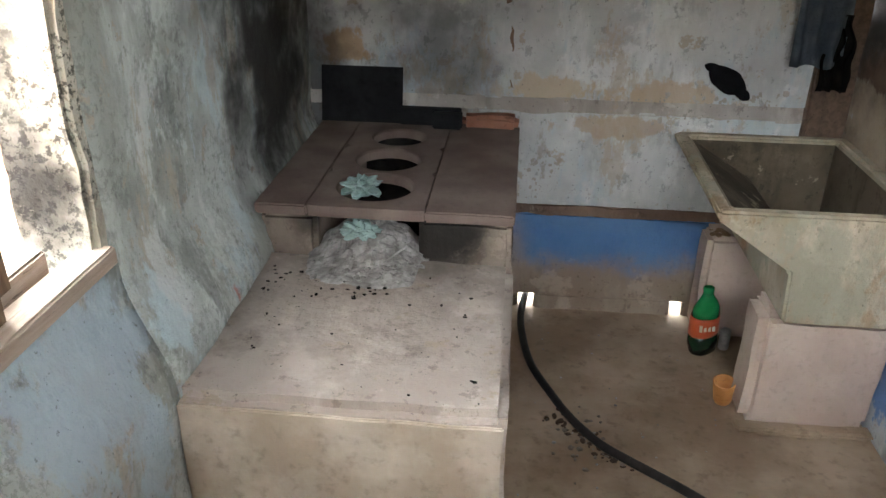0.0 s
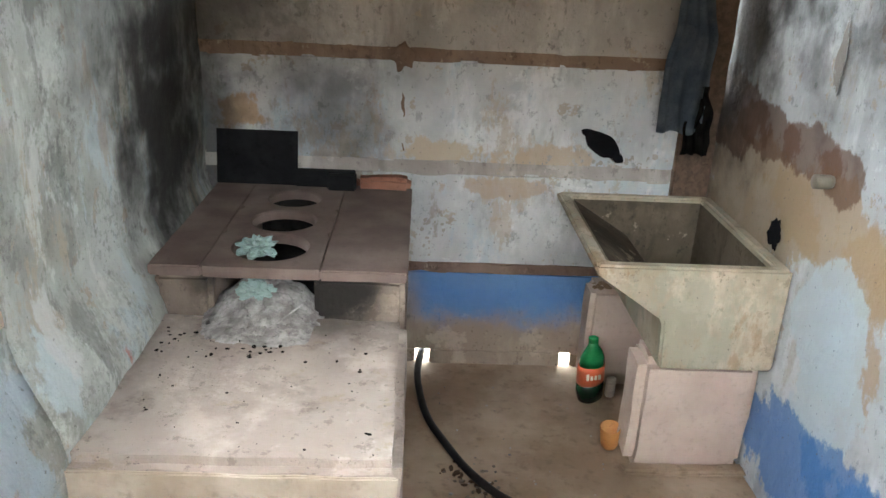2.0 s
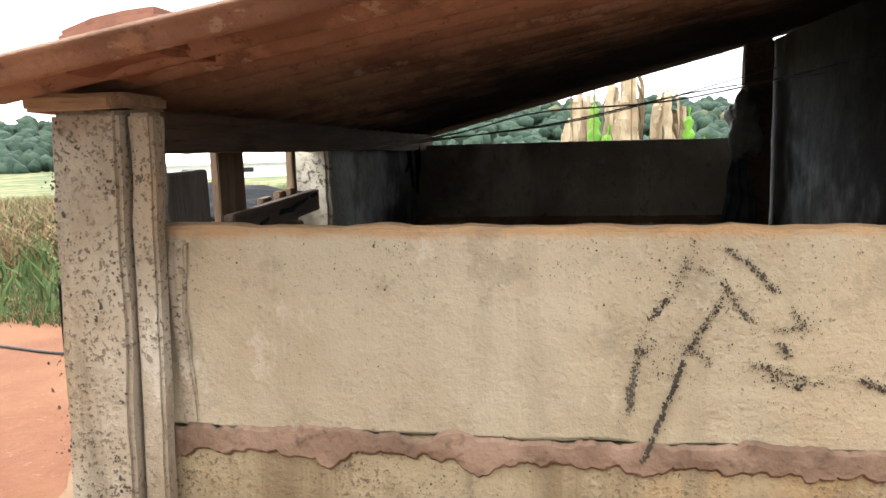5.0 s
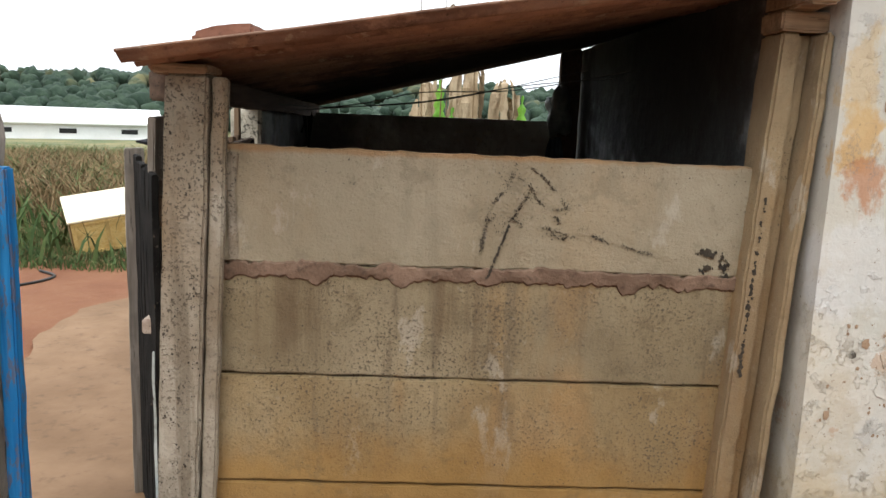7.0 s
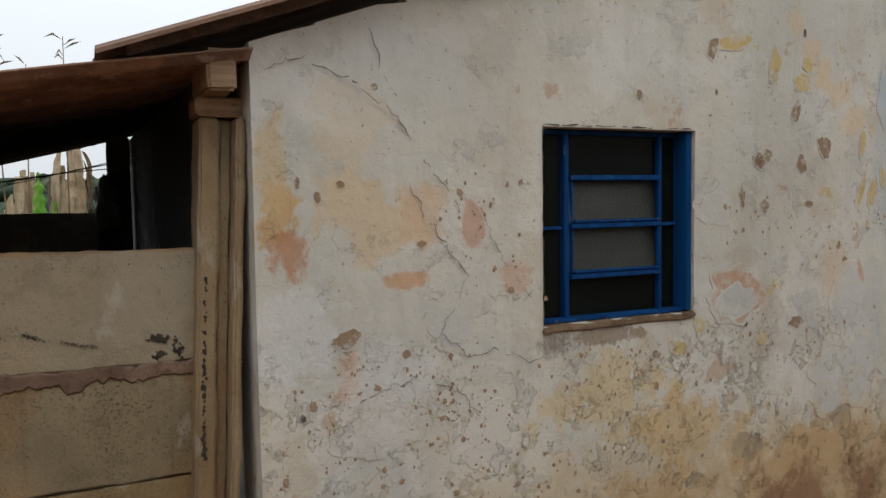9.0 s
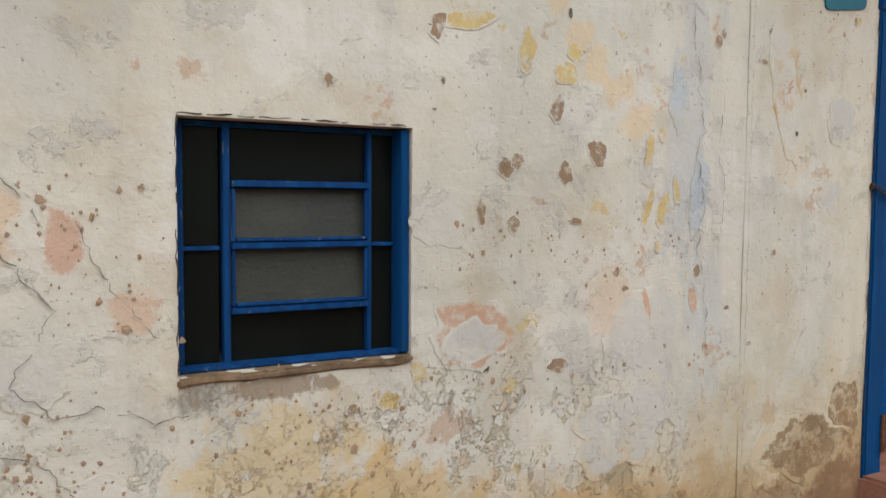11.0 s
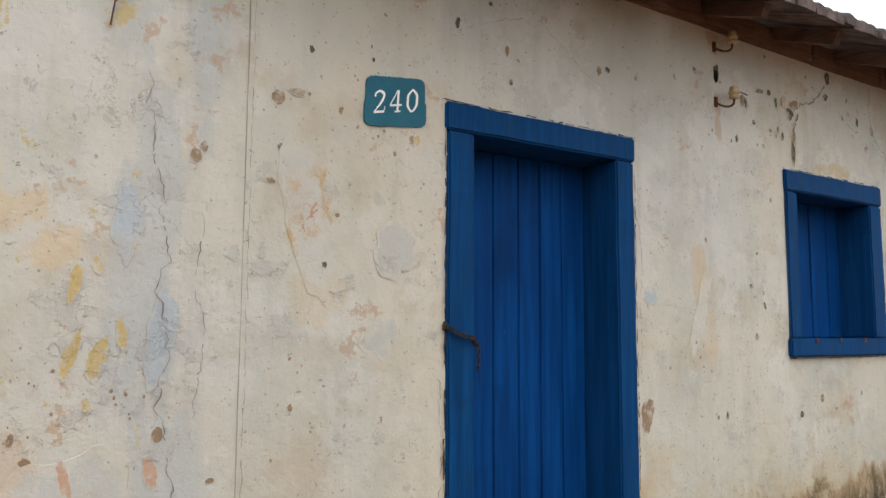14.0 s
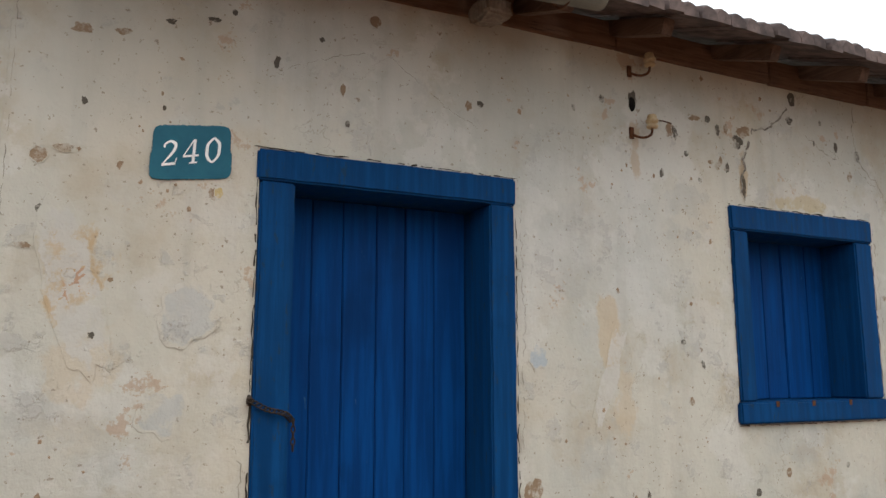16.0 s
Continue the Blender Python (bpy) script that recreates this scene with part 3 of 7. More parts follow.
WOOD_DARK = raw_wood("eave_timber", (0.085, 0.048, 0.032), (0.14, 0.085, 0.06), along=1)
BLUE_DOOR = painted_wood("blue_door_paint", (0.0012, 0.030, 0.125), (0.002, 0.048, 0.185), (0.05, 0.12, 0.20), wear=0.68)
BLUE_FRAME = painted_wood("blue_frame_paint", (0.002, 0.032, 0.105), (0.0035, 0.048, 0.15), (0.02, 0.035, 0.045), wear=0.60)
BLUE_METAL = painted_wood("blue_metal_paint", (0.003, 0.028, 0.10), (0.006, 0.05, 0.165), (0.22, 0.24, 0.25), wear=0.62)
BLUE_KICK = painted_wood("scuffed_blue_kick_paint", (0.0015, 0.038, 0.15), (0.003, 0.056, 0.20), (0.10, 0.18, 0.28), wear=0.62)
BLUE_GATE = painted_wood("chipped_blue_gate", (0.012, 0.11, 0.28), (0.025, 0.19, 0.42), (0.12, 0.085, 0.06), wear=0.52)
GLASS = glass("ribbed_glass", (0.014, 0.018, 0.016), 0.25)
GLASS_DUST = plain("dusty_ribbed_glass", (0.022, 0.024, 0.019), (0.034, 0.035, 0.028), 4, 0.4, fine=80, bump=0.5, dark=0.2)
# The room's lack of light is put into this dark colour.
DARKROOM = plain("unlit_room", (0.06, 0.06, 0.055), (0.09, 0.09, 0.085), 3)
TEAL = plain("teal_sign_paint", (0.004, 0.082, 0.125), (0.008, 0.10, 0.142), 9, 0.6, fine=60, bump=0.1, dark=0.15)
WHITE = plain("white_sign_paint", (0.72, 0.72, 0.70), (0.8, 0.8, 0.78), 9, 0.6, bump=0.1, dark=0.1)
RUST = plain("rusted_iron", (0.07, 0.03, 0.016), (0.15, 0.06, 0.028), 20, 0.85, 0.3)
CHAIN = plain("dark_chain_iron", (0.02, 0.016, 0.013), (0.05, 0.035, 0.025), 30, 0.6, 0.6)
FASCIA = raw_wood("reddish_fascia_board", (0.10, 0.052, 0.032), (0.17, 0.095, 0.06), along=0)
CLAY = plain("old_clay_tile", (0.055, 0.040, 0.037), (0.15, 0.105, 0.092), 9, fine=40, piece=True)
ZINC = plain("weathered_zinc", (0.15, 0.135, 0.105), (0.24, 0.215, 0.17), 6, 0.6, 0.25, fine=30, bump=0.15)
PORCELAIN = plain("stained_porcelain", (0.36, 0.25, 0.13), (0.50, 0.40, 0.26), 25, 0.4, bump=0.1)
BRICKRED = plain("red_brick_step", (0.16, 0.068, 0.042), (0.25, 0.115, 0.075), 6, fine=40)
STONE = plain("mouldy_stone_base", (0.05, 0.034, 0.024), (0.11, 0.072, 0.046), 5, fine=30)
BRICKBROWN = plain("brown_brick", (0.07, 0.045, 0.03), (0.17, 0.075, 0.045), 5, fine=40)
PATHC = plain("worn_cement_path", (0.14, 0.078, 0.038), (0.20, 0.118, 0.064), 1.6, fine=14, dark=0.45, bump=0.8)
PAVE = plain("cement_pavement", (0.23, 0.195, 0.145), (0.31, 0.265, 0.205), 2.0, fine=25, dark=0.3)
EARTH = earth()
FOREST = woods("wooded_hill", (0.012, 0.026, 0.016), (0.034, 0.056, 0.034), 0.25)
# Haze painted in: paler and bluer than the near woods.
FARHILL = woods("far_hill_haze_tint", (0.05, 0.085, 0.085), (0.085, 0.125, 0.11), 0.03)
WEED = plain("green_weeds", (0.035, 0.065, 0.018), (0.085, 0.115, 0.035), 2, 0.9)
DRYWEED = plain("dry_weeds", (0.13, 0.085, 0.042), (0.22, 0.15, 0.075), 2, 0.95)
BANANA_DRY = plain("dry_banana_leaf", (0.24, 0.17, 0.10), (0.42, 0.33, 0.22), 5, 0.95, stretch=(1, 1, 0.3))
BANANA_GREEN = plain("green_banana_leaf", (0.10, 0.27, 0.03), (0.18, 0.38, 0.05), 4, 0.6, bump=0.2)
BARNWALL = plain("barn_white", (0.72, 0.72, 0.70), (0.8, 0.8, 0.78), 0.4, fine=4, bump=0.05, dark=0.1)
BARNDARK = plain("barn_slot_shade", (0.02, 0.02, 0.02), (0.03, 0.03, 0.03), 2)
YELLOWBOARD = raw_wood("varnished_yellow_board", (0.50, 0.32, 0.10), (0.60, 0.42, 0.17), along=0)
BROWNBOARD = raw_wood("dark_brown_board", (0.22, 0.14, 0.06), (0.31, 0.20, 0.09), along=0)
PALEBOARD = plain("pale_laminate", (0.62, 0.53, 0.38), (0.70, 0.61, 0.46), 2, 0.6, bump=0.1, dark=0.1)
CLOTH = plain("dusty_blue_cloth", (0.075, 0.095, 0.12), (0.12, 0.145, 0.17), 12, 0.95, fine=150)
PLASTIC_BAG = plain("dirty_plastic_bag", (0.15, 0.16, 0.15), (0.24, 0.25, 0.23), 9, 0.45, bump=0.6)
TEALPAPER = plain("pale_green_plastic", (0.22, 0.32, 0.30), (0.33, 0.43, 0.41), 12, 0.5, fine=40, bump=0.6)
RUBBER = plain("black_rubber_hose", (0.012, 0.011, 0.010), (0.03, 0.027, 0.024), 12, 0.55, bump=0.1)
PET_GREEN = plain("green_plastic", (0.01, 0.16, 0.05), (0.02, 0.24, 0.08), 15, 0.2, bump=0.1, dark=0.1)
PET_DARK = plain("dark_green_plastic", (0.006, 0.018, 0.010), (0.012, 0.04, 0.018), 15, 0.2, bump=0.1)
LABEL_RED = plain("orange_red_label", (0.48, 0.085, 0.03), (0.55, 0.12, 0.05), 12, 0.45, bump=0.1, dark=0.1)
TIN = plain("grey_tin", (0.38, 0.37, 0.35), (0.5, 0.48, 0.45), 20, 0.4, 0.6)
ORANGE_CUP = plain("orange_clay", (0.42, 0.19, 0.06), (0.52, 0.27, 0.10), 10, 0.7)
WIRE = plain("dusty_wire", (0.10, 0.09, 0.08), (0.16, 0.145, 0.13), 20, 0.7)
BLACKPAINT = plain("black_paint", (0.006, 0.006, 0.007), (0.009, 0.009, 0.010), 15, 0.9, bump=0.3, spec=0.03)
YELLOWSTICK = raw_wood("yellow_lath", (0.42, 0.27, 0.07), (0.52, 0.36, 0.13), piece=False)
BROWNSPOT = plain("bare_clay_render", (0.24, 0.16, 0.10), (0.33, 0.23, 0.15), 20, fine=60, bump=0.8)
SILLDIRT = plain("crumbled_sill_render", (0.09, 0.058, 0.034), (0.20, 0.135, 0.08), 14, fine=45, bump=0.9)
# Flat crack strips; the shadow inside a crack is put into this colour.
CRACK = plain("crack_shadow", (0.13, 0.11, 0.09), (0.30, 0.27, 0.23), 20)
MOSS = plain("black_moss", (0.022, 0.018, 0.013), (0.055, 0.042, 0.028), 40)
M_OCHRE = house_plaster("ochre_old_paint_on_plaster", ((0.50, 0.36, 0.13), (0.58, 0.45, 0.20)))
M_PINKSPOT = house_plaster("pink_brick_dust_on_plaster", ((0.48, 0.27, 0.18), (0.56, 0.37, 0.26)))
M_GREYSPOT = house_plaster("grey_filler_on_plaster", ((0.46, 0.45, 0.42), (0.55, 0.54, 0.51)))
M_PALESPOT = house_plaster("pale_filler_on_plaster", ((0.55, 0.52, 0.47), (0.62, 0.59, 0.54)))
M_BROWNSPOT = house_plaster("bare_clay_render_on_plaster", ((0.19, 0.115, 0.062), (0.31, 0.20, 0.115)))
M_BLUESPOT = house_plaster("faded_blue_paint_on_plaster", ((0.38, 0.43, 0.48), (0.46, 0.50, 0.53)))
M_ORANGESPOT = house_plaster("orange_undercoat_on_plaster", ((0.57, 0.43, 0.28), (0.61, 0.50, 0.37)))
M_MOSS = house_plaster("dark_spot_on_plaster", ((0.03, 0.024, 0.018), (0.09, 0.07, 0.05)))
R_BASE = ((0.33, 0.355, 0.36), (0.40, 0.43, 0.44))
R_GREY = shed_plaster("grey_spot_on_blue", *R_BASE, None, ((0.15, 0.14, 0.125), (0.22, 0.21, 0.19)))
BLUEPANEL = shed_plaster("worn_blue_panel", (0.27, 0.215, 0.165), (0.34, 0.28, 0.22), None, None, (1.0, 0.26, 0.13, ((0.05, 0.16, 0.38), (0.11, 0.26, 0.50))))
STOVE_CHEEK = shed_plaster("smoked_stove_render", (0.15, 0.115, 0.09), (0.23, 0.185, 0.15), [((0.20, 1.84, 1.53), 0.07, 0.10, (0.8, 1, 1), 0.97), ((-0.15, 1.84, 1.55), 0.02, 0.07, (0.9, 1, 0.9), 0.9)])


# ---------------------------------------------------------------- helpers for shapes


def mesh_of(bm, name, material, smooth=False):
    bmesh.ops.recalc_face_normals(bm, faces=bm.faces)
    me = bpy.data.meshes.new(name)
    bm.to_mesh(me)
    bm.free()
    me.materials.append(material)
    if smooth:
        me.polygons.foreach_set("use_smooth", [True] * len(me.polygons))
    return me


def thing(name, at, label, category, group="", kind=""):
    ob = new(name)
    ob.empty_display_size = 0.1
    ob.location = at
    return tagged(ob, label, category, group, kind)


def part(name, bm, material, parent, label="", smooth=False, kind=""):
    """Links a bmesh, made in world metres, as one mesh under a thing or a part."""
    ob = new(name, mesh_of(bm, name, material, smooth))
    ob.parent = parent
    if parent.data is None:
        ob.matrix_parent_inverse = Matrix.Translation(-Vector(parent.location))
    return tagged(ob, label, kind=kind)


def single(name, bm, material, label, category, kind="", group="", smooth=False):
    return tagged(new(name, mesh_of(bm, name, material, smooth)), label, category, group, kind)


def box(lo, hi, bev=0.0, rough=0.0, step=0.08, seed=0.0, turn=None, about=None):
    """A block with softened and, where rough, uneven edges."""
    bm = bmesh.new()
    lo, hi = Vector(lo), Vector(hi)
    bmesh.ops.create_cube(bm, size=1.0)
    for v in bm.verts:
        v.co = Vector((lo[i] + (hi[i] - lo[i]) * (v.co[i] + 0.5) for i in range(3)))
    if bev:
        bmesh.ops.bevel(bm, geom=list(bm.edges), offset=bev, segments=2, affect="EDGES")
    if rough:
        for axis in range(3):
            n = int((hi[axis] - lo[axis]) / step)
            for k in range(1, n):
                at = Vector((0, 0, 0))
                at[axis] = lo[axis] + (hi[axis] - lo[axis]) * k / n
                no = Vector((0, 0, 0))
                no[axis] = 1
                bmesh.ops.bisect_plane(bm, geom=bm.verts[:] + bm.edges[:] + bm.faces[:], plane_co=at, plane_no=no)
        for v in bm.verts:
            p = v.co * 9 + Vector((seed, seed * 2, 0))
            v.co += noise.noise_vector(p) * rough + noise.noise_vector(p * 3.1) * rough * 0.5
    if turn is not None:
        m = Matrix.Translation(about or (lo + hi) / 2) @ turn @ Matrix.Translation(-(about or (lo + hi) / 2))
        bm.transform(m)
    return bm


def rot(rx=0, ry=0, rz=0):
    return pose(0, 0, 0, rx, ry, rz)


def tube(points, radius, sides=8, taper=1.0):
    """A round rod along points."""
    bm = bmesh.new()
    pts = [Vector(p) for p in points]
    rings = []
    for i, p in enumerate(pts):
        d = (pts[min(i + 1, len(pts) - 1)] - pts[max(i - 1, 0)]).normalized()
        a = d.cross(Vector((0.3, 0.2, 1))).normalized()
        b = d.cross(a)
        r = radius * (1 + (taper - 1) * i / max(1, len(pts) - 1))
        rings.append([bm.verts.new(p + (a * math.cos(t) + b * math.sin(t)) * r) for t in (2 * math.pi * k / sides for k in range(sides))])
    for r0, r1 in zip(rings, rings[1:]):
        for k in range(sides):
            bm.faces.new((r0[k], r0[(k + 1) % sides], r1[(k + 1) % sides], r1[k]))
    bm.faces.new(rings[0])
    bm.faces.new(rings[-1][::-1])
    return bm


def curve_points(pts, n=24):
    """A smooth line through a few points."""
    pts = [Vector(p) for p in pts]
    ext = [pts[0] * 2 - pts[1], *pts, pts[-1] * 2 - pts[-2]]
    out = []
    for i in range(1, len(ext) - 2):
        a, b, c, d = ext[i - 1 : i + 3]
        for k in range(n // (len(pts) - 1) + 1):
            t = k / (n // (len(pts) - 1) + 1)
            out.append(0.5 * (2 * b + (c - a) * t + (2 * a - 5 * b + 4 * c - d) * t * t + (3 * b - a - 3 * c + d) * t ** 3))
    out.append(pts[-1])
    return out


def lathe(profile, sides=20):
    """A turned body from (radius, height) pairs, about the z axis."""
    bm = bmesh.new()
    rings = [[bm.verts.new((r * math.cos(a), r * math.sin(a), z)) for a in (2 * math.pi * k / sides for k in range(sides))] for r, z in profile]
    for r0, r1 in zip(rings, rings[1:]):
        for k in range(sides):
            bm.faces.new((r0[k], r0[(k + 1) % sides], r1[(k + 1) % sides], r1[k]))
    bm.faces.new(rings[0][::-1])
    bm.faces.new(rings[-1])
    return bm


def frame_axes(plane):
    """Right, up and outward of a wall's face."""
    return {"y": (Vector((1, 0, 0)), Vector((0, 0, 1)), Vector((0, -1, 0))),
            "x": (Vector((0, -1, 0)), Vector((0, 0, 1)), Vector((-1, 0, 0))),
            "z": (Vector((1, 0, 0)), Vector((0, 1, 0)), Vector((0, 0, 1)))}[plane]


def blot(at, w, h, plane="y", seed=0, ragged=0.35, thick=0.0012, sides=34, tilt=0.0, wavy=None):
    """A thin scab or paint spot with an uneven outline, lying on a wall; its fade runs from 1 in the middle to 0 at the rim."""
    r, u, o = frame_axes(plane)
    bm = bmesh.new()
    fade = bm.verts.layers.float.new("fade")
    c, ct, st = Vector(at), math.cos(radians(tilt)), math.sin(radians(tilt))
    rings = []
    for level, (f, lift) in enumerate(((1.16, -0.0005), (1.15, thick), (0.9, thick), (0.6, thick), (0.3, thick))):
        ring = []
        for k in range(sides):
            a = 2 * math.pi * k / sides
            n = noise.noise((math.cos(a) * 1.3 + seed * 3.7, math.sin(a) * 1.3, seed)) + 0.5 * noise.noise((math.cos(a) * 3 + seed, math.sin(a) * 3, seed + 9))
            s = f * (1 + ragged * n)
            p, q = w / 2 * s * math.cos(a), h / 2 * s * math.sin(a)
            v = bm.verts.new(c + r * (p * ct - q * st) + u * (p * st + q * ct) + o * lift)
            v[fade] = (0.0, 0.0, 0.5, 0.85, 1.0)[level]
            ring.append(v)
        rings.append(ring)
    for r0, r1 in zip(rings, rings[1:]):
        for k in range(sides):
            bm.faces.new((r0[k], r0[(k + 1) % sides], r1[(k + 1) % sides], r1[k]))
    mid = bm.verts.new(c + o * thick)
    mid[fade] = 1.0
    for k in range(sides):
        bm.faces.new((rings[-1][k], rings[-1][(k + 1) % sides], mid))
    if wavy is not None:
        for v in bm.verts:
            v.co.y += sway(v.co.x, v.co.z, wavy) * 0.005
    return bm


def ribbon(points, width, plane="y", seed=1, out=0.003, jag=0.012):
    """A crack: a thin crooked strip on a wall. points: (right, up) along the wall at the place given by plane."""
    r, u, o = frame_axes(plane[0])
    off = plane[1]
    bm = bmesh.new()
    line = []
    for (a, b), (c, d) in zip(points, points[1:]):
        n = max(2, int(math.hypot(c - a, d - b) / 0.014))
        line += [(a + (c - a) * k / n, b + (d - b) * k / n) for k in range(n)]
    line.append(points[-1])
    prev = None
    for k, (a, b) in enumerate(line):
        j = noise.noise_vector((a * 23 + seed, b * 23, seed)) * jag + noise.noise_vector((a * 70 + seed, b * 70, seed)) * jag * 0.5
        w = width * (0.35 + abs(noise.noise((a * 17, b * 17, seed)) * 1.6)) * (0.3 if k in (0, len(line) - 1) else 1)
        base = {"y": Vector((a, off, b)), "x": Vector((off, a, b))}[plane[0]] + r * j.x + u * j.y
        dx, dz = (line[min(k + 1, len(line) - 1)][0] - line[max(k - 1, 0)][0], line[min(k + 1, len(line) - 1)][1] - line[max(k - 1, 0)][1])
        ln = math.hypot(dx, dz) or 1
        s = r * (-dz / ln) + u * (dx / ln)
        pair = [bm.verts.new(base + s * w / 2 + o * out), bm.verts.new(base - s * w / 2 + o * out)]
        if prev and noise.noise((a * 31, b * 31, seed * 2.3)) > -0.22:
            bm.faces.new((prev[0], prev[1], pair[1], pair[0]))
        prev = pair
    return bm


def flecks(lines, count, spread, size, y, seed=3, out=0.001, clump=None):
    """Crumbs of moss strewn along lines on a wall that faces -y."""
    rng = random.Random(seed)
    verts, faces = [], []
    lens = [math.hypot(c - a, d - b) for (a, b), (c, d) in lines]
    for k in range(count):
        (a, b), (c, d) = rng.choices(lines, lens)[0]
        t = rng.random()
        x, z = a + (c - a) * t + rng.gauss(0, spread), b + (d - b) * t + rng.gauss(0, spread)
        s = size * rng.uniform(0.3, 1.5) * rng.uniform(0.4, 1)
        if y > -0.45 and z > 2.395:  # nothing past the upper edge of the panels
            continue
        if clump is not None:
            n = noise.noise((x * 19, z * 19, seed)) + 0.6 * noise.noise((x * 61, z * 61, seed))
            if n < clump:
                continue
            s *= 0.6 + 1.3 * (n - clump)
        n = rng.randint(4, 6)
        base, ph = len(verts), rng.random() * 6
        verts.append((x, y - out * 1.3, z))
        for q in range(n):
            ang = ph + 2 * math.pi * q / n
            rr = s * rng.uniform(0.5, 1.2)
            verts.append((x + rr * math.cos(ang), y - out * 0.2, z + rr * 1.2 * math.sin(ang)))
        for q in range(n):
            faces.append((base, base + 1 + q, base + 1 + (q + 1) % n))
    me = bpy.data.meshes.new("flecks")
    me.from_pydata(verts, [], faces)
    bm = bmesh.new()
    bm.from_mesh(me)
    return bm


def sway(x, z, seed):
    return noise.noise((x * 1.5 + seed, z * 1.5, 1)) * 1.6


def wall_y(xs, zs, y0, y1, holes=(), top=None, step=0.12, rough=0.004, seed=0.0):
    """A wall that faces -y at y0, y1 its far face, with rectangular holes (x0, z0, x1, z1); top: its upper edge as a function of x."""
    def fill(v, extra):
        v = sorted(set([*v, *extra]))
        out = []
        for a, b in zip(v, v[1:]):
            n = max(1, round((b - a) / step))
            out += [a + (b - a) * k / n for k in range(n)]
        return out + [v[-1]]

    xs = fill(xs, [h[i] for h in holes for i in (0, 2)])
    zs = fill(zs, [h[i] for h in holes for i in (1, 3)])
    bm = bmesh.new()
    grid = {}

    def vert(i, k, side):
        key = (i, k, side)
        if key not in grid:
            x, z = xs[i], zs[k]
            if top is not None:
                z = min(z, top(x))
            y = y0 if side == 0 else y1
            n = sway(x, z, seed) * rough
            grid[key] = bm.verts.new((x, y + (n if side == 0 else 0), z))
        return grid[key]

    def solid(i, k):
        if not (0 <= i < len(xs) - 1 and 0 <= k < len(zs) - 1):
            return False
        cx, cz = (xs[i] + xs[i + 1]) / 2, (zs[k] + zs[k + 1]) / 2
        if top is not None and zs[k] >= min(top(xs[i]), top(xs[i + 1])) - 1e-6:
            return False
        return not any(h[0] < cx < h[2] and h[1] < cz < h[3] for h in holes)

    for i in range(len(xs) - 1):
        for k in range(len(zs) - 1):
            if not solid(i, k):
                continue
            bm.faces.new([vert(*c, 0) for c in ((i, k), (i + 1, k), (i + 1, k + 1), (i, k + 1))])
            bm.faces.new([vert(*c, 1) for c in ((i, k), (i, k + 1), (i + 1, k + 1), (i + 1, k))])
            for (di, dk), (p, q) in {(-1, 0): ((i, k), (i, k + 1)), (1, 0): ((i + 1, k), (i + 1, k + 1)), (0, -1): ((i, k), (i + 1, k)), (0, 1): ((i, k + 1), (i + 1, k + 1))}.items():
                if not solid(i + di, k + dk):
                    bm.faces.new((vert(*p, 0), vert(*q, 0), vert(*q, 1), vert(*p, 1)))
    bmesh.ops.remove_doubles(bm, verts=bm.verts, dist=1e-5)
    return bm


def lump(at, size, seed, amount=0.5, detail=3, freq=2.2):
    """A crumpled ball."""
    bm = bmesh.new()
    bmesh.ops.create_icosphere(bm, subdivisions=detail, radius=0.5)
    for v in bm.verts:
        n = noise.noise(v.co * freq * 2 + Vector((seed, 0, 0))) + 0.5 * abs(noise.noise(v.co * freq * 5 + Vector((0, seed, 0))))
        v.co *= 1 + amount * n
        v.co = Vector((v.co[i] * size[i] for i in range(3))) + Vector(at)
    return bm


# ---------------------------------------------------------------- ground and distance
def ground_z(x, y):
    rise = 0.85 + 0.27 * min(1.0, max(0.0, (x - 1.0) / 5.0))
    d = max(0.0, math.hypot(x, y) - 14)
    sunk = 0.14 if -0.47 < x < 12.9 and -0.5 < y < 3.3 else 0.0  # dug out under the floors
    return rise * 1.0 - sunk - 0.036 * min(d, 90) + 0.02 * noise.noise((x * 0.5, y * 0.5, 0))


def sheet(xs, ys, f):
    bm = bmesh.new()
    g = [[bm.verts.new((x, y, f(x, y))) for x in xs] for y in ys]
    for j in range(len(ys) - 1):
        for i in range(len(xs) - 1):
            bm.faces.new((g[j][i], g[j][i + 1], g[j + 1][i + 1], g[j + 1][i]))
    return bm


def spaced(near, far, n):
    """Coordinates that are dense round 0 and reach far."""
    return sorted({round(s * near * ((far / near) ** (k / n)), 3) for k in range(n + 1) for s in (-1, 1)} | {0.0})


single("ground", sheet(spaced(0.4, 1500, 34), spaced(0.4, 1500, 34), ground_z), EARTH, "red earth yard running off into green fields", "ground", "structure", smooth=True)

bm = bmesh.new()
left_edge = [(-1.25, -0.8), (-1.6, 0.4), (-1.97, 1.6), (-2.2, 2.6), (-2.25, 3.3), (-1.9, 3.9)]
right_edge = [(-0.45, -0.8), (-0.45, 0.4), (-0.5, 1.6), (-0.6, 2.6), (-0.7, 3.4), (-0.9, 4.0)]
rows = []
for k in range(31):
    t = k / 30 * 5
    i = min(4, int(t))
    a = Vector(left_edge[i]).lerp(Vector(left_edge[i + 1]), t - i)
    b = Vector(right_edge[i]).lerp(Vector(right_edge[i + 1]), t - i)
    a.x += 0.09 * noise.noise((a.y * 3, 0, 4))
    rows.append([bm.verts.new((p.x, p.y, 0.885 + 0.006 * noise.noise((p.x * 3, p.y * 3, 2)))) for p in (a.lerp(b, j / 8) for j in range(9))])
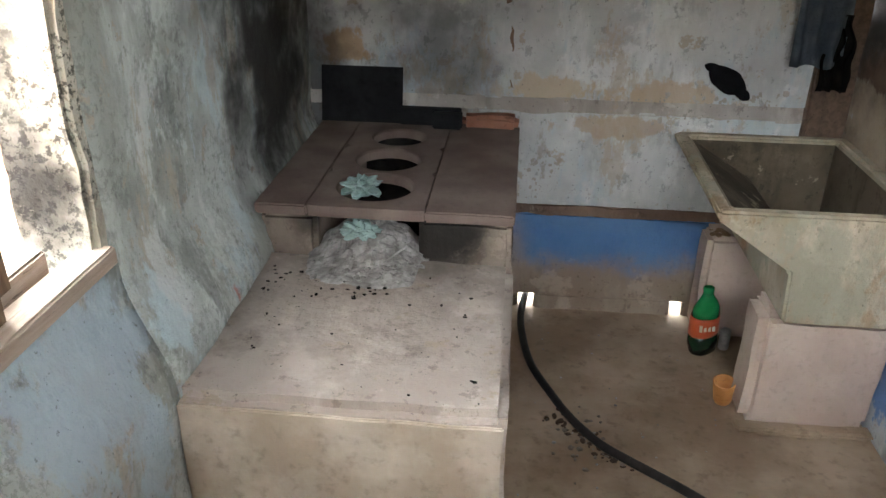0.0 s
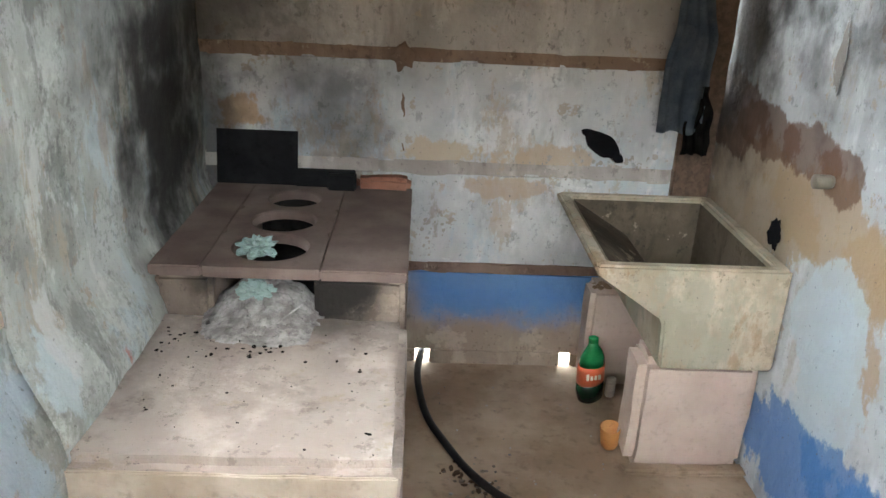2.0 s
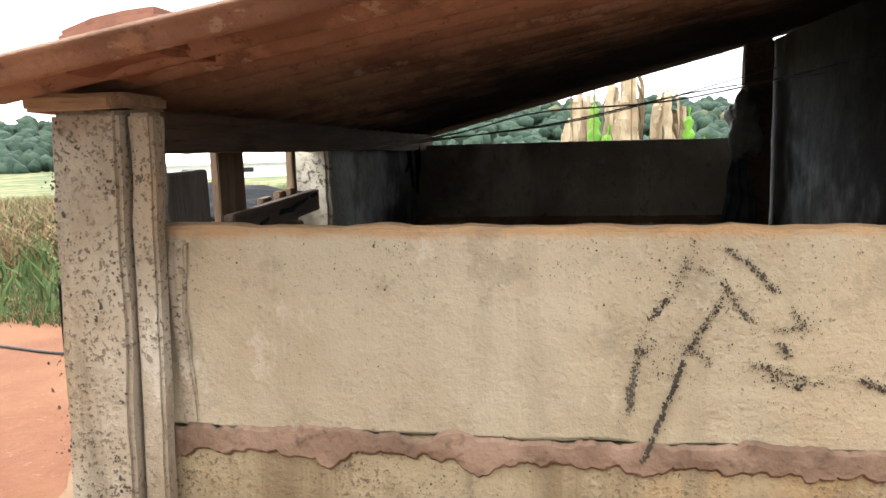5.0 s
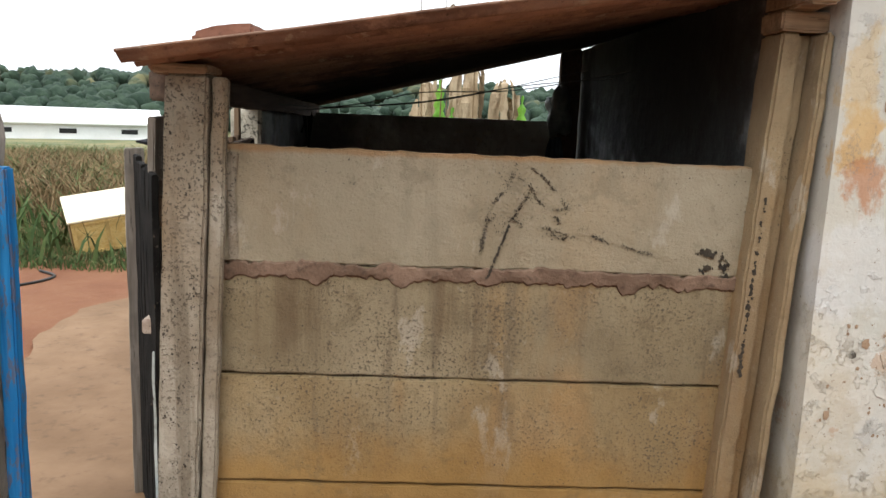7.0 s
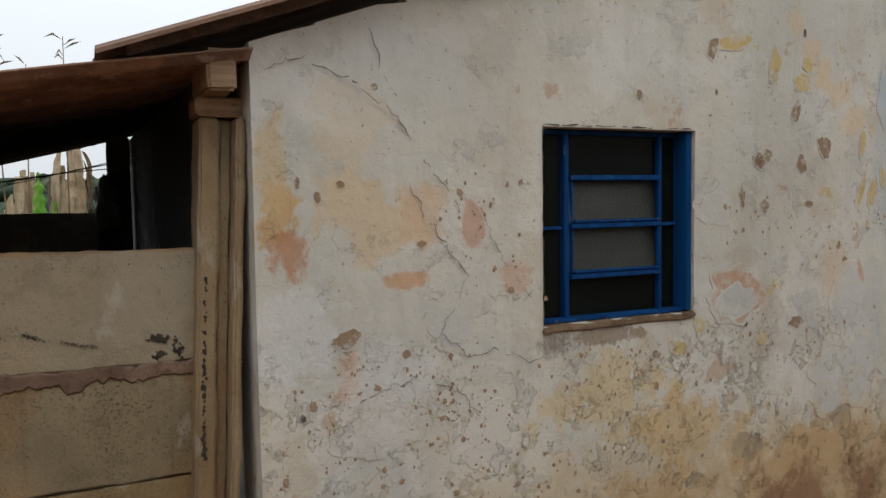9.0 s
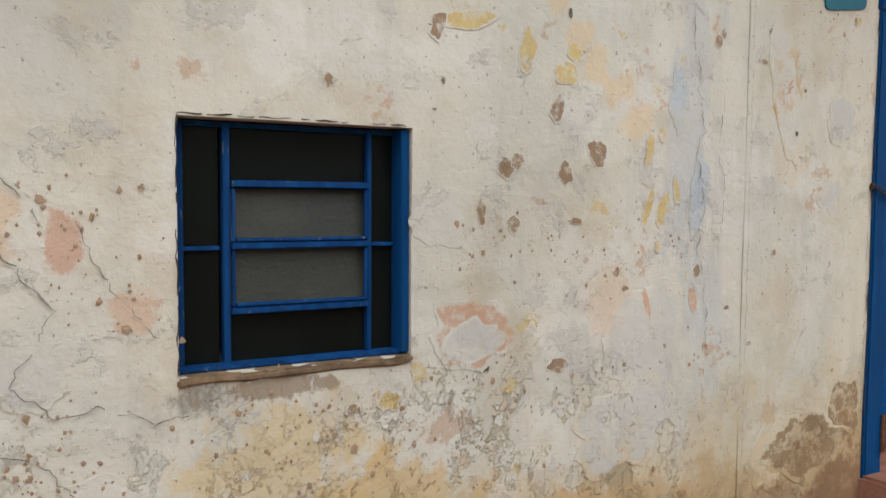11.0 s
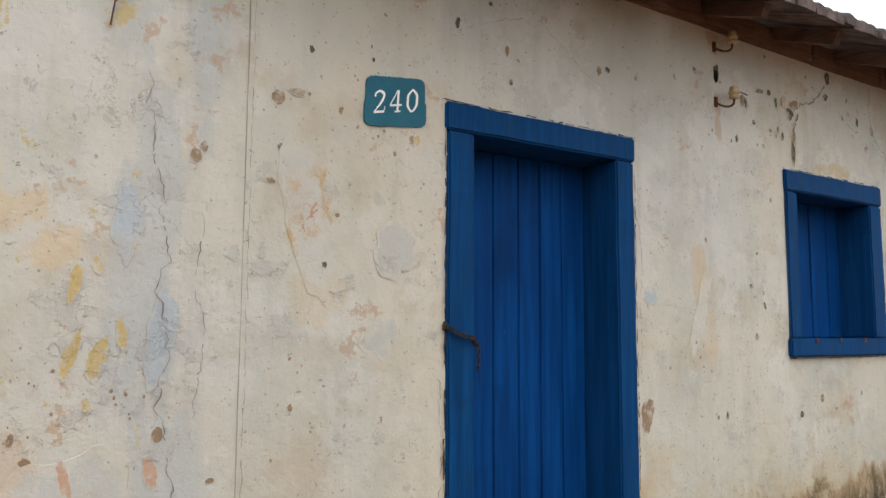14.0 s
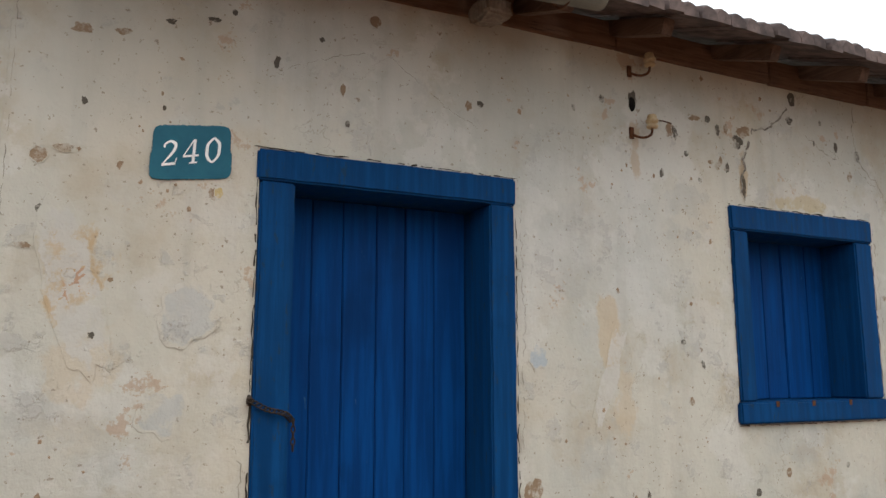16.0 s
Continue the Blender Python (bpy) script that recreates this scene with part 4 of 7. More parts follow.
for r0, r1 in zip(rows, rows[1:]):
    for j in range(8):
        bm.faces.new((r0[j], r0[j + 1], r1[j + 1], r1[j]))
skirt = bmesh.ops.extrude_face_region(bm, geom=list(bm.faces))
for v in skirt["geom"]:
    if isinstance(v, bmesh.types.BMVert):
        v.co.z -= 0.09
single("path", bm, PATHC, "worn cement path crusted with red earth", "path", "structure")


def hill(name, dist, half, base, crest, material, label, seed, tree=0.0, around=0.0, step=70):
    """A ridge across the view, tree tops breaking its outline."""
    bm = bmesh.new()
    n, m = step * 4, 14
    g = []
    for j in range(m + 1):
        row = []
        for i in range(n + 1):
            x = -half + 2 * half * i / n
            h = base + (crest(x) - base) * math.sin(j / m * math.pi / 2) ** 1.2
            p = Vector((x, dist + j * dist * 0.05, h))
            if j and tree:
                p.z += tree * (0.6 * abs(noise.noise((x * 0.09 + seed, j * 1.7, seed))) + abs(noise.noise((x * 0.33, j * 3.1, seed)))) - tree * 0.4
            row.append(bm.verts.new(p))
        g.append(row)
    for j in range(m):
        for i in range(n):
            bm.faces.new((g[j][i], g[j][i + 1], g[j + 1][i + 1], g[j + 1][i]))
    bm.transform(rot(0, 0, around))
    return single(name, bm, material, label, "hill", "structure", smooth=False)


hill("backdrop_wooded_hill", 190, 190, -3, lambda x: 11.5 + 2.0 * math.sin(x * 0.03) + (2.5 if x > 30 else 0), FOREST, "dark wooded hillside beyond the fields", 3, 3.0, 25)
hill("backdrop_far_hill", 620, 900, -8, lambda x: 22 + 8 * math.sin(x * 0.006 + 1), FARHILL, "far hills tinted blue for haze", 8, 4.0, 0)
hill("backdrop_near_woods", 150, 70, -3, lambda x: 3.5 + (4.5 if x > 8 else 0) + math.sin(x * 0.2), FOREST, "woods behind the banana plants", 12, 2.6, -6, 50)

# pale roofs of a far town on the hillside
bm = bmesh.new()
rng = random.Random(4)
for k in range(70):
    x, y = rng.uniform(-90, 40), rng.uniform(420, 560)
    z, w, d, h = 3 + (y - 420) * 0.09, rng.uniform(5, 11), rng.uniform(5, 9), rng.uniform(3, 5.5)
    one = box((x, y, z - 4), (x + w, y + d, z + h))
    me = bpy.data.meshes.new("tmp")
    one.to_mesh(me)
    bm.from_mesh(me)
    one.free()
single("distant_town", bm, BARNWALL, "pale houses of a far town on a slope", "town", "stuff")

barn = thing("long_barn", (-38, 88, -2.6), "long low white barn with small dark openings", "barn")
B = rot(0, 0, 24)


def barn_box(lo, hi):
    bm = box(lo, hi)
    bm.transform(Matrix.Translation((-37, 84, -2.6)) @ B)
    return bm


part("wall", barn_box((-11, 0, 0), (8, 8, 2.6)), BARNWALL, barn)
bm = bmesh.new()
v = [bm.verts.new(p) for p in ((-11.6, -0.7, 2.5), (8.6, -0.7, 2.5), (8.6, 4, 4.0), (-11.6, 4, 4.0), (8.6, 8.7, 2.5), (-11.6, 8.7, 2.5), (-11.6, -0.7, 2.3), (8.6, -0.7, 2.3))]
for f in ((0, 1, 2, 3), (3, 2, 4, 5), (0, 6, 7, 1), (0, 3, 5), (1, 4, 2)):
    bm.faces.new([v[i] for i in f])
bm.transform(Matrix.Translation((-37, 84, -2.6)) @ B)
part("roof", bm, BARNWALL, barn, "white sheet roof")
# nothing is cut; near-black blocks paint the shade of the openings
for x in (-8.2, -2.0, 4.2):
    part("opening", barn_box((x, -0.08, 1.3), (x + 1.7, 0.3, 1.8)), BARNDARK, barn, "solid dark block standing for a shaded slot")


def blades(name, n, area, height, material, label, seed, lean=0.4, width=0.02, base=0.0):
    rng = random.Random(seed)
    verts, faces = [], []
    for k in range(n):
        x, y = area(rng)
        z = ground_z(x, y) + base
        h = height * rng.uniform(0.4, 1.2)
        a = rng.uniform(0, 6.28)
        dx, dy = math.cos(a) * width, math.sin(a) * width
        lx, ly = rng.gauss(0, lean) * h, rng.gauss(0, lean) * h
        b = len(verts)
        verts += [(x - dx, y - dy, z - 0.03), (x + dx, y + dy, z - 0.03), (x + lx * 0.4 + dx * 0.8, y + ly * 0.4 + dy * 0.8, z + h * 0.6), (x + lx * 0.4 - dx * 0.8, y + ly * 0.4 - dy * 0.8, z + h * 0.6), (x + lx, y + ly, z + h)]
        faces += [(b, b + 1, b + 2, b + 3), (b + 3, b + 2, b + 4)]
    me = bpy.data.meshes.new(name)
    me.from_pydata(verts, [], faces)
    me.materials.append(material)
    return tagged(new(name, me), label, "plants", "", "stuff")


blades("weeds", 16000, lambda r: (r.uniform(-9.0, -2.0), r.uniform(4.75, 6.8) + 0.3 * r.random()), 0.085, WEED, "low green weeds along the yard's edge", 5, 0.6, 0.007)
blades("dry_grass", 6000, lambda r: (r.uniform(-9.0, -2.0), r.uniform(4.9, 7.5)), 0.09, DRYWEED, "dry stalks among the green weeds", 7, 0.6, 0.005)
blades("tall_weeds", 22000, lambda r: (r.uniform(-16, -3.0), r.uniform(7.4, 18)), 0.62, DRYWEED, "dry tangled brush behind the cupboard", 6, 0.7, 0.012)
blades("green_brush", 12000, lambda r: (r.uniform(-18, -3.0), r.uniform(8.4, 26)), 0.55, WEED, "green brush at the field's edge", 9, 0.7, 0.022)
blades("field_grass", 9000, lambda r: (r.uniform(-7, 9), r.uniform(5, 24)), 0.5, WEED, "grass behind the shed", 11, 0.5, 0.02)

# woods on the slope: lumpy crowns of many sizes
rng = random.Random(61)
verts, faces = [], []
for k in range(1000):
    x, d = rng.uniform(-150, 30), rng.uniform(0.0, 1.0)
    y, h = 118 + 55 * d, rng.uniform(1.5, 3.4)
    c, r, seed_t = Vector((x, y, -2.0 + 9.5 * d)), h * rng.uniform(0.5, 0.75), rng.random() * 50
    one = bmesh.new()
    bmesh.ops.create_icosphere(one, subdivisions=2, radius=1.0)
    base = len(verts)
    for v in one.verts:
        n = 1 + 0.55 * noise.noise(v.co * 2.3 + Vector((seed_t, 0, 0)))
        verts.append(c + Vector((v.co.x * r * n, v.co.y * r * n, v.co.z * h * 0.62 * n)))
    faces += [tuple(base + v.index for v in f.verts) for f in one.faces]
    one.free()
me = bpy.data.meshes.new("far_trees")
me.from_pydata(verts, [], faces)
me.materials.append(FOREST)
me.polygons.foreach_set("use_smooth", [True] * len(me.polygons))
tagged(new("far_trees", me), "dense dark trees covering the far slope", "trees", "", "stuff")

# added out of view across the street to block low sky light
single("wall_across_street", wall_y([-16.0, 24.0], [0.5, 4.5], -8.8, -9.05, (), None, 0.8, 0.01, 5.0), REVEAL, "unseen plain wall added to block low sky light", "wall", "structure")
single("coping_across_street", box((-16.1, -9.15, 4.5), (24.1, -8.7, 4.58), 0.02), PAVE, "coping of the unseen sky-blocking wall", "trim", "structure")

# overturned cupboard in the weeds
crate = thing("cupboard", (-3.2, 5.5, 0.85), "yellow wooden cupboard tipped over in the weeds", "cupboard")
T = Matrix.Translation((-3.27, 5.58, 0.845)) @ Matrix(((0.88, -0.47, -0.034, 0), (0.448, 0.857, -0.26, 0), (0.152, 0.214, 0.965, 0), (0, 0, 0, 1))) @ Matrix.Scale(1.2, 4)


def tipped(lo, hi, bev=0.006):
    bm = box(lo, hi, bev)
    bm.transform(T)
    return bm


part("side_panel", tipped((0.012, 0.0, 0.0), (0.61, 0.016, 0.318)), YELLOWBOARD, crate)
part("side_panel", tipped((0.012, 0.684, 0.0), (0.61, 0.70, 0.318)), YELLOWBOARD, crate)
# this end panel is a darker brown than the other boards
part("end_panel", tipped((0.0, 0.0, 0.0), (0.011, 0.70, 0.318)), BROWNBOARD, crate, "darker brown end panel")
part("end_panel", tipped((0.611, 0.0, 0.0), (0.622, 0.70, 0.318)), YELLOWBOARD, crate)
part("top_panel", tipped((-0.012, -0.016, 0.320), (0.634, 0.712, 0.336)), PALEBOARD, crate, "pale laminate back panel")
for x in (0.013, 0.293, 0.573):
    part("stile", tipped((x, -0.012, 0.004), (x + 0.035, -0.001, 0.316), 0.003), YELLOWBOARD, crate)
for z in (0.004, 0.286):
    part("rail", tipped((0.05, -0.010, z), (0.57, -0.001, z + 0.03), 0.003), YELLOWBOARD, crate)

line = curve_points([(-4.4, 4.1, 0.87), (-3.6, 3.9, 0.875), (-3.15, 4.1, 0.875), (-3.0, 4.5, 0.87), (-3.25, 4.75, 0.87)], 24)
single("garden_hose", tube([(p.x, p.y, ground_z(p.x, p.y) + 0.012) for p in line], 0.013), RUBBER, "black hose lying on the red earth", "hose", smooth=True)


# banana plants behind the shed
def banana(at, height, seed, green=False):
    rng = random.Random(seed)
    x0, y0 = at
    z0 = ground_z(x0, y0)
    plant = thing("banana_plant", (x0, y0, z0), "banana plant with hanging dry leaves" if not green else "young banana plant with a green leaf", "banana plant", "banana plants")
    part("stem", tube([(x0, y0, z0 - 0.05), (x0 + 0.05, y0, z0 + height * 0.5), (x0 + rng.gauss(0, 0.1), y0, z0 + height)], 0.09, 10, 0.4), BANANA_DRY, plant)
    if green:
        for s in range(2):
            bm = bmesh.new()
            h, prev = height * 1.0 - s * 0.5, None
            for k in range(13):
                t = k / 12
                w = 0.10 * math.sin(math.pi * min(1, t * 0.93 + 0.06)) ** 0.7
                zig = 0.025 * (-1) ** k
                c = Vector((x0 + 0.1 + s * 0.25 * t, y0 - 0.15 - 0.2 * t, z0 + h - 1.3 + 1.3 * t))
                q = [bm.verts.new(c + Vector((-w - zig, 0.05, -0.05))), bm.verts.new(c), bm.verts.new(c + Vector((w + zig, 0.05, -0.05)))]
                if prev:
                    bm.faces.new((prev[0], prev[1], q[1], q[0]))
                    bm.faces.new((prev[1], prev[2], q[2], q[1]))
                prev = q
            part("leaf", bm, BANANA_GREEN, plant, "fresh green leaf")
        return
    for k in range(16):
        a = rng.uniform(0, 6.28)
        top = z0 + height * rng.uniform(0.7, 1.0)
        ln = rng.uniform(0.8, 1.9)
        bm = bmesh.new()
        prev = None
        r0, tw = rng.uniform(0.05, 0.15), rng.uniform(-1, 1)
        for j in range(9):
            t = j / 8
            out = 0.06 + r0 * 0.6 + 0.14 * math.sin(t * 2.4) * rng.uniform(0.7, 1.1)
            zz = top + 0.25 * math.sin(t * 3.1) - ln * t
            c = Vector((x0 + out * math.cos(a), y0 + out * math.sin(a), max(z0, zz)))
            w = (0.03 + 0.05 * math.sin(t * 3)) * rng.uniform(0.6, 1.2)
            s = Vector((-math.sin(a + tw * t), math.cos(a + tw * t), 0)) * w
            q = [bm.verts.new(c - s), bm.verts.new(c + s)]
            if prev:
                bm.faces.new((prev[0], prev[1], q[1], q[0]))
            prev = q
        part("dry_leaf", bm, BANANA_DRY, plant)


for at, h, seed, green in (((0.36, 12.5), 2.35, 1, False), ((1.12, 12.6), 2.75, 2, False), ((1.3, 12.4), 2.8, 5, False), ((1.95, 12.5), 2.3, 3, False), ((0.62, 12.3), 2.3, 4, True), ((2.2, 12.6), 2.0, 6, True)):
    banana(at, h, seed, green)

# dry canes rising above the shed roof
for k, (x, top, lean) in enumerate(((0.45, 4.75, -0.12), (0.66, 4.45, 0.06), (1.16, 4.85, 0.02))):
    cane = thing("dry_cane", (x, 9.0, 0.7), "thin dry cane with a few withered leaves", "plant", "dry canes")
    part("stalk", tube([(x, 9.0, 0.7), (x + lean * 0.4, 9.0, 2.6), (x + lean, 9.0, top)], 0.014, 6, 0.4), DRYWEED, cane)
    rng = random.Random(k + 50)
    for j in range(9):
        z = top - 0.08 * j - rng.uniform(0, 0.05)
        x1, s, ln = x + lean, rng.choice((-1, 1)), rng.uniform(0.10, 0.26)
        bm = bmesh.new()
        q = [bm.verts.new(p) for p in ((x1, 9.0, z), (x1 + s * ln * 0.5, 9.02, z + 0.10), (x1 + s * ln, 9.04, z + rng.uniform(-0.08, 0.14)), (x1 + s * ln * 0.5, 8.98, z + 0.06))]
        bm.faces.new(q)
        bmesh.ops.solidify(bm, geom=list(bm.faces), thickness=0.004)
        part("leaf", bm, DRYWEED, cane)


# ---------------------------------------------------------------- the house
def verge(x):
    return 3.085 + 0.36 * (x - 1.64)


WIN = (2.665, 2.085, 3.375, 2.805)
DOOR = (5.69, 1.0, 6.76, 3.555)
SHUT = (7.99, 2.505, 9.02, 3.56)
wall_l = single("wall_gable", wall_y([1.64, 4.87], [0.4, 4.3], -0.6, -0.28, [WIN, (3.75, 3.86, 4.6, 4.31)], lambda x: min(4.26, verge(x) - 0.06), 0.1, 0.005), HOUSE,
                "peeling limewashed gable wall with ochre and blue remains", "wall", "structure")
wall_r = single("wall_street", wall_y([4.871, 13.0], [0.4, 4.27], -0.606, -0.28, [DOOR, SHUT], None, 0.1, 0.005, 3.0), HOUSE,
                "stained white plaster front of the house", "wall", "structure")
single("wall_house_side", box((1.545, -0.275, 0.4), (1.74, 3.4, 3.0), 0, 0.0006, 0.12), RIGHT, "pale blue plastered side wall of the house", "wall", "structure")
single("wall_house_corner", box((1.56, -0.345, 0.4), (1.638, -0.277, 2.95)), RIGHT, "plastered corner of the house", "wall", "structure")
# unseen shell behind the windows, coloured dark to stand for an unlit room
single("wall_house_back", box((1.741, 3.2, 0.4), (13.0, 3.4, 2.97)), DARKROOM, "unseen rear wall, coloured dark for an unlit room", "wall", "structure")
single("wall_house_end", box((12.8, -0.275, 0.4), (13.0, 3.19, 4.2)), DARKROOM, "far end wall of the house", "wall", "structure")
single("ceiling_house", box((1.742, -0.275, 2.93), (12.79, 3.19, 2.97)), DARKROOM, "unseen ceiling, coloured dark for an unlit room", "ceiling", "structure")
single("floor_house", box((1.742, -0.275, 0.9), (12.79, 3.19, 0.95)), DARKROOM, "unseen floor, coloured dark for an unlit room", "floor", "structure")

# marks on the plaster: x, z, width, height, material
MARKS = [
    (3.93, 2.90, 0.055, 0.085, M_BROWNSPOT), (4.115, 2.75, 0.075, 0.095, M_BROWNSPOT), (3.72, 2.69, 0.06, 0.06, M_BROWNSPOT), (3.765, 2.715, 0.05, 0.05, M_BROWNSPOT),
    (3.97, 2.68, 0.06, 0.07, M_BROWNSPOT), (3.63, 2.54, 0.03, 0.085, M_BROWNSPOT), (3.757, 2.50, 0.045, 0.055, M_BROWNSPOT), (4.02, 2.51, 0.05, 0.02, M_BROWNSPOT),
    (3.80, 3.085, 0.065, 0.13, M_OCHRE), (3.97, 3.02, 0.11, 0.07, M_OCHRE), (4.0, 3.1, 0.06, 0.06, M_OCHRE), (4.36, 2.77, 0.035, 0.12, M_OCHRE), (4.435, 2.55, 0.055, 0.12, M_OCHRE),
    (4.36, 2.56, 0.035, 0.14, M_OCHRE), (4.42, 2.83, 0.03, 0.05, M_OCHRE), (4.41, 2.41, 0.025, 0.04, M_OCHRE), (4.5, 2.62, 0.03, 0.1, M_OCHRE), (3.57, 3.16, 0.2, 0.05, M_OCHRE),
    (3.60, 2.14, 0.27, 0.22, M_PINKSPOT), (3.60, 2.115, 0.20, 0.12, M_GREYSPOT), (3.48, 2.52, 0.17, 0.17, M_PALESPOT), (4.5, 2.97, 0.075, 0.22, M_BLUESPOT), (4.62, 2.62, 0.08, 0.3, M_BLUESPOT),
    (5.46, 2.94, 0.17, 0.19, M_GREYSPOT), (5.40, 2.62, 0.13, 0.14, M_GREYSPOT), (5.11, 3.03, 0.12, 0.10, M_PINKSPOT), (3.46, 3.13, 0.05, 0.08, M_BROWNSPOT),
    
    (1.925, 2.11, 0.09, 0.055, M_BROWNSPOT), (3.10, 2.935, 0.025, 0.035, M_BROWNSPOT),
    (2.575, 2.607, 0.02, 0.02, M_BROWNSPOT), (2.30, 2.11, 0.13, 0.13, M_GREYSPOT), (2.02, 1.82, 0.28, 0.2, M_PALESPOT), (2.45, 1.72, 0.3, 0.2, M_PALESPOT),
    (3.3, 1.95, 0.06, 0.06, M_OCHRE), (3.4, 2.03, 0.05, 0.07, M_OCHRE), (3.75, 1.95, 0.05, 0.06, M_OCHRE), (3.95, 2.0, 0.08, 0.05, M_BROWNSPOT), (6.83, 2.25, 0.085, 0.16, M_BROWNSPOT),
    (5.17, 2.87, 0.022, 0.022, M_MOSS), (6.87, 2.81, 0.08, 0.08, M_BLUESPOT), (7.24, 2.75, 0.09, 0.45, M_PALESPOT), (5.1, 3.03, 0.16, 0.5, M_PALESPOT), (4.98, 3.45, 0.05, 0.05, M_BROWNSPOT),
    (5.05, 3.48, 0.05, 0.03, M_BROWNSPOT), (5.53, 3.37, 0.025, 0.05, M_BROWNSPOT), (5.08, 3.9, 0.06, 0.04, M_BROWNSPOT), (6.55, 3.85, 0.03, 0.04, M_BROWNSPOT), (6.0, 3.83, 0.02, 0.045, M_BROWNSPOT),
    (7.42, 4.02, 0.05, 0.07, M_MOSS), (7.64, 3.9, 0.05, 0.07, M_BROWNSPOT), (8.0, 3.95, 0.03, 0.05, M_BROWNSPOT), (7.93, 3.75, 0.03, 0.04, M_BROWNSPOT), (8.9, 3.8, 0.03, 0.06, M_BROWNSPOT),
    (4.35, 2.05, 0.3, 0.4, M_GREYSPOT), (4.25, 1.75, 0.4, 0.3, M_GREYSPOT), (4.36, 2.2, 0.03, 0.12, M_PINKSPOT), (4.6, 2.2, 0.04, 0.1, M_PINKSPOT),
    (5.209, 3.913, 0.06, 0.025, M_BROWNSPOT), (5.363, 3.98, 0.035, 0.02, M_MOSS), (5.508, 4.016, 0.05, 0.02, M_MOSS), (5.102, 3.649, 0.02, 0.03, M_MOSS), (4.952, 3.15, 0.05, 0.02, M_BROWNSPOT), (5.55, 3.375, 0.03, 0.035, M_OCHRE),
    (6.021, 3.695, 0.018, 0.03, M_MOSS), (5.74, 3.896, 0.02, 0.05, M_MOSS), (5.912, 4.018, 0.02, 0.02, M_MOSS), (6.604, 3.864, 0.03, 0.03, M_MOSS), (7.771, 2.786, 0.02, 0.04, M_MOSS), (7.296, 3.107, 0.015, 0.03, M_BROWNSPOT),
    (7.67, 3.89, 0.035, 0.075, M_MOSS), (7.80, 3.978, 0.07, 0.03, M_BROWNSPOT), (7.885, 3.984, 0.035, 0.035, M_MOSS), (7.947, 3.94, 0.03, 0.06, M_MOSS), (8.458, 4.056, 0.05, 0.05, M_MOSS), (8.808, 3.956, 0.03, 0.06, M_MOSS),
    (7.994, 3.749, 0.025, 0.05, M_MOSS), (7.736, 3.79, 0.03, 0.03, M_MOSS), (7.574, 3.676, 0.025, 0.045, M_MOSS), (7.812, 3.666, 0.022, 0.022, M_MOSS), (7.95, 3.772, 0.025, 0.05, M_BROWNSPOT), (8.076, 3.893, 0.07, 0.08, M_MOSS),
    (7.081, 3.924, 0.02, 0.03, M_MOSS), (7.239, 3.988, 0.03, 0.04, M_MOSS), (8.12, 3.95, 0.08, 0.06, M_BROWNSPOT), (8.49, 4.18, 0.05, 0.08, M_MOSS), (8.976, 3.92, 0.04, 0.06, M_MOSS), (8.10, 3.66, 0.03, 0.12, M_MOSS),
    (5.3, 1.52, 0.5, 0.24, M_BROWNSPOT), (5.55, 1.66, 0.22, 0.3, M_BROWNSPOT), (5.05, 1.5, 0.2, 0.25, M_ORANGESPOT), (7.0, 1.66, 0.13, 0.16, M_PINKSPOT), (7.3, 1.62, 0.2, 0.2, M_PINKSPOT), (7.15, 1.5, 0.18, 0.12, M_ORANGESPOT), (6.92, 1.66, 0.05, 0.07, M_MOSS),
]
for k, (x, z, w, h, mt) in enumerate(MARKS):
    own, y = (wall_l, -0.6012) if x < 4.87 else (wall_r, -0.6072)
    part("plaster_mark", blot((x, y - 0.0004 * (k % 4), z), w, h, "y", k + 1, 0.42, 0.0006, 44, wavy=0.0 if own is wall_l else 3.0, tilt=(k * 37) % 40 - 20), mt, own)
rng = random.Random(21)
for k in range(120):
    x, z = rng.uniform(1.75, 9.4), rng.uniform(1.7, 4.15)
    if z > verge(x) - 0.15 or 2.6 < x < 3.45 and 2.0 < z < 2.9 or 5.3 < x < 6.85 and z < 3.65 or 7.9 < x < 9.1 and 2.4 < z < 3.7 or 3.7 < x < 4.65 and z > 3.8:
        continue
    s = rng.uniform(0.008, 0.026)
    own, y = (wall_l, -0.6012) if x < 4.87 else (wall_r, -0.6072)
    part("chip", blot((x, y, z), s * rng.uniform(0.7, 1.8), s * rng.uniform(0.8, 2.2), "y", k + 90, 0.4, 0.0008, 14, wavy=0.0 if own is wall_l else 3.0), rng.choice((M_BROWNSPOT, M_BROWNSPOT, M_MOSS, M_PALESPOT)), own)
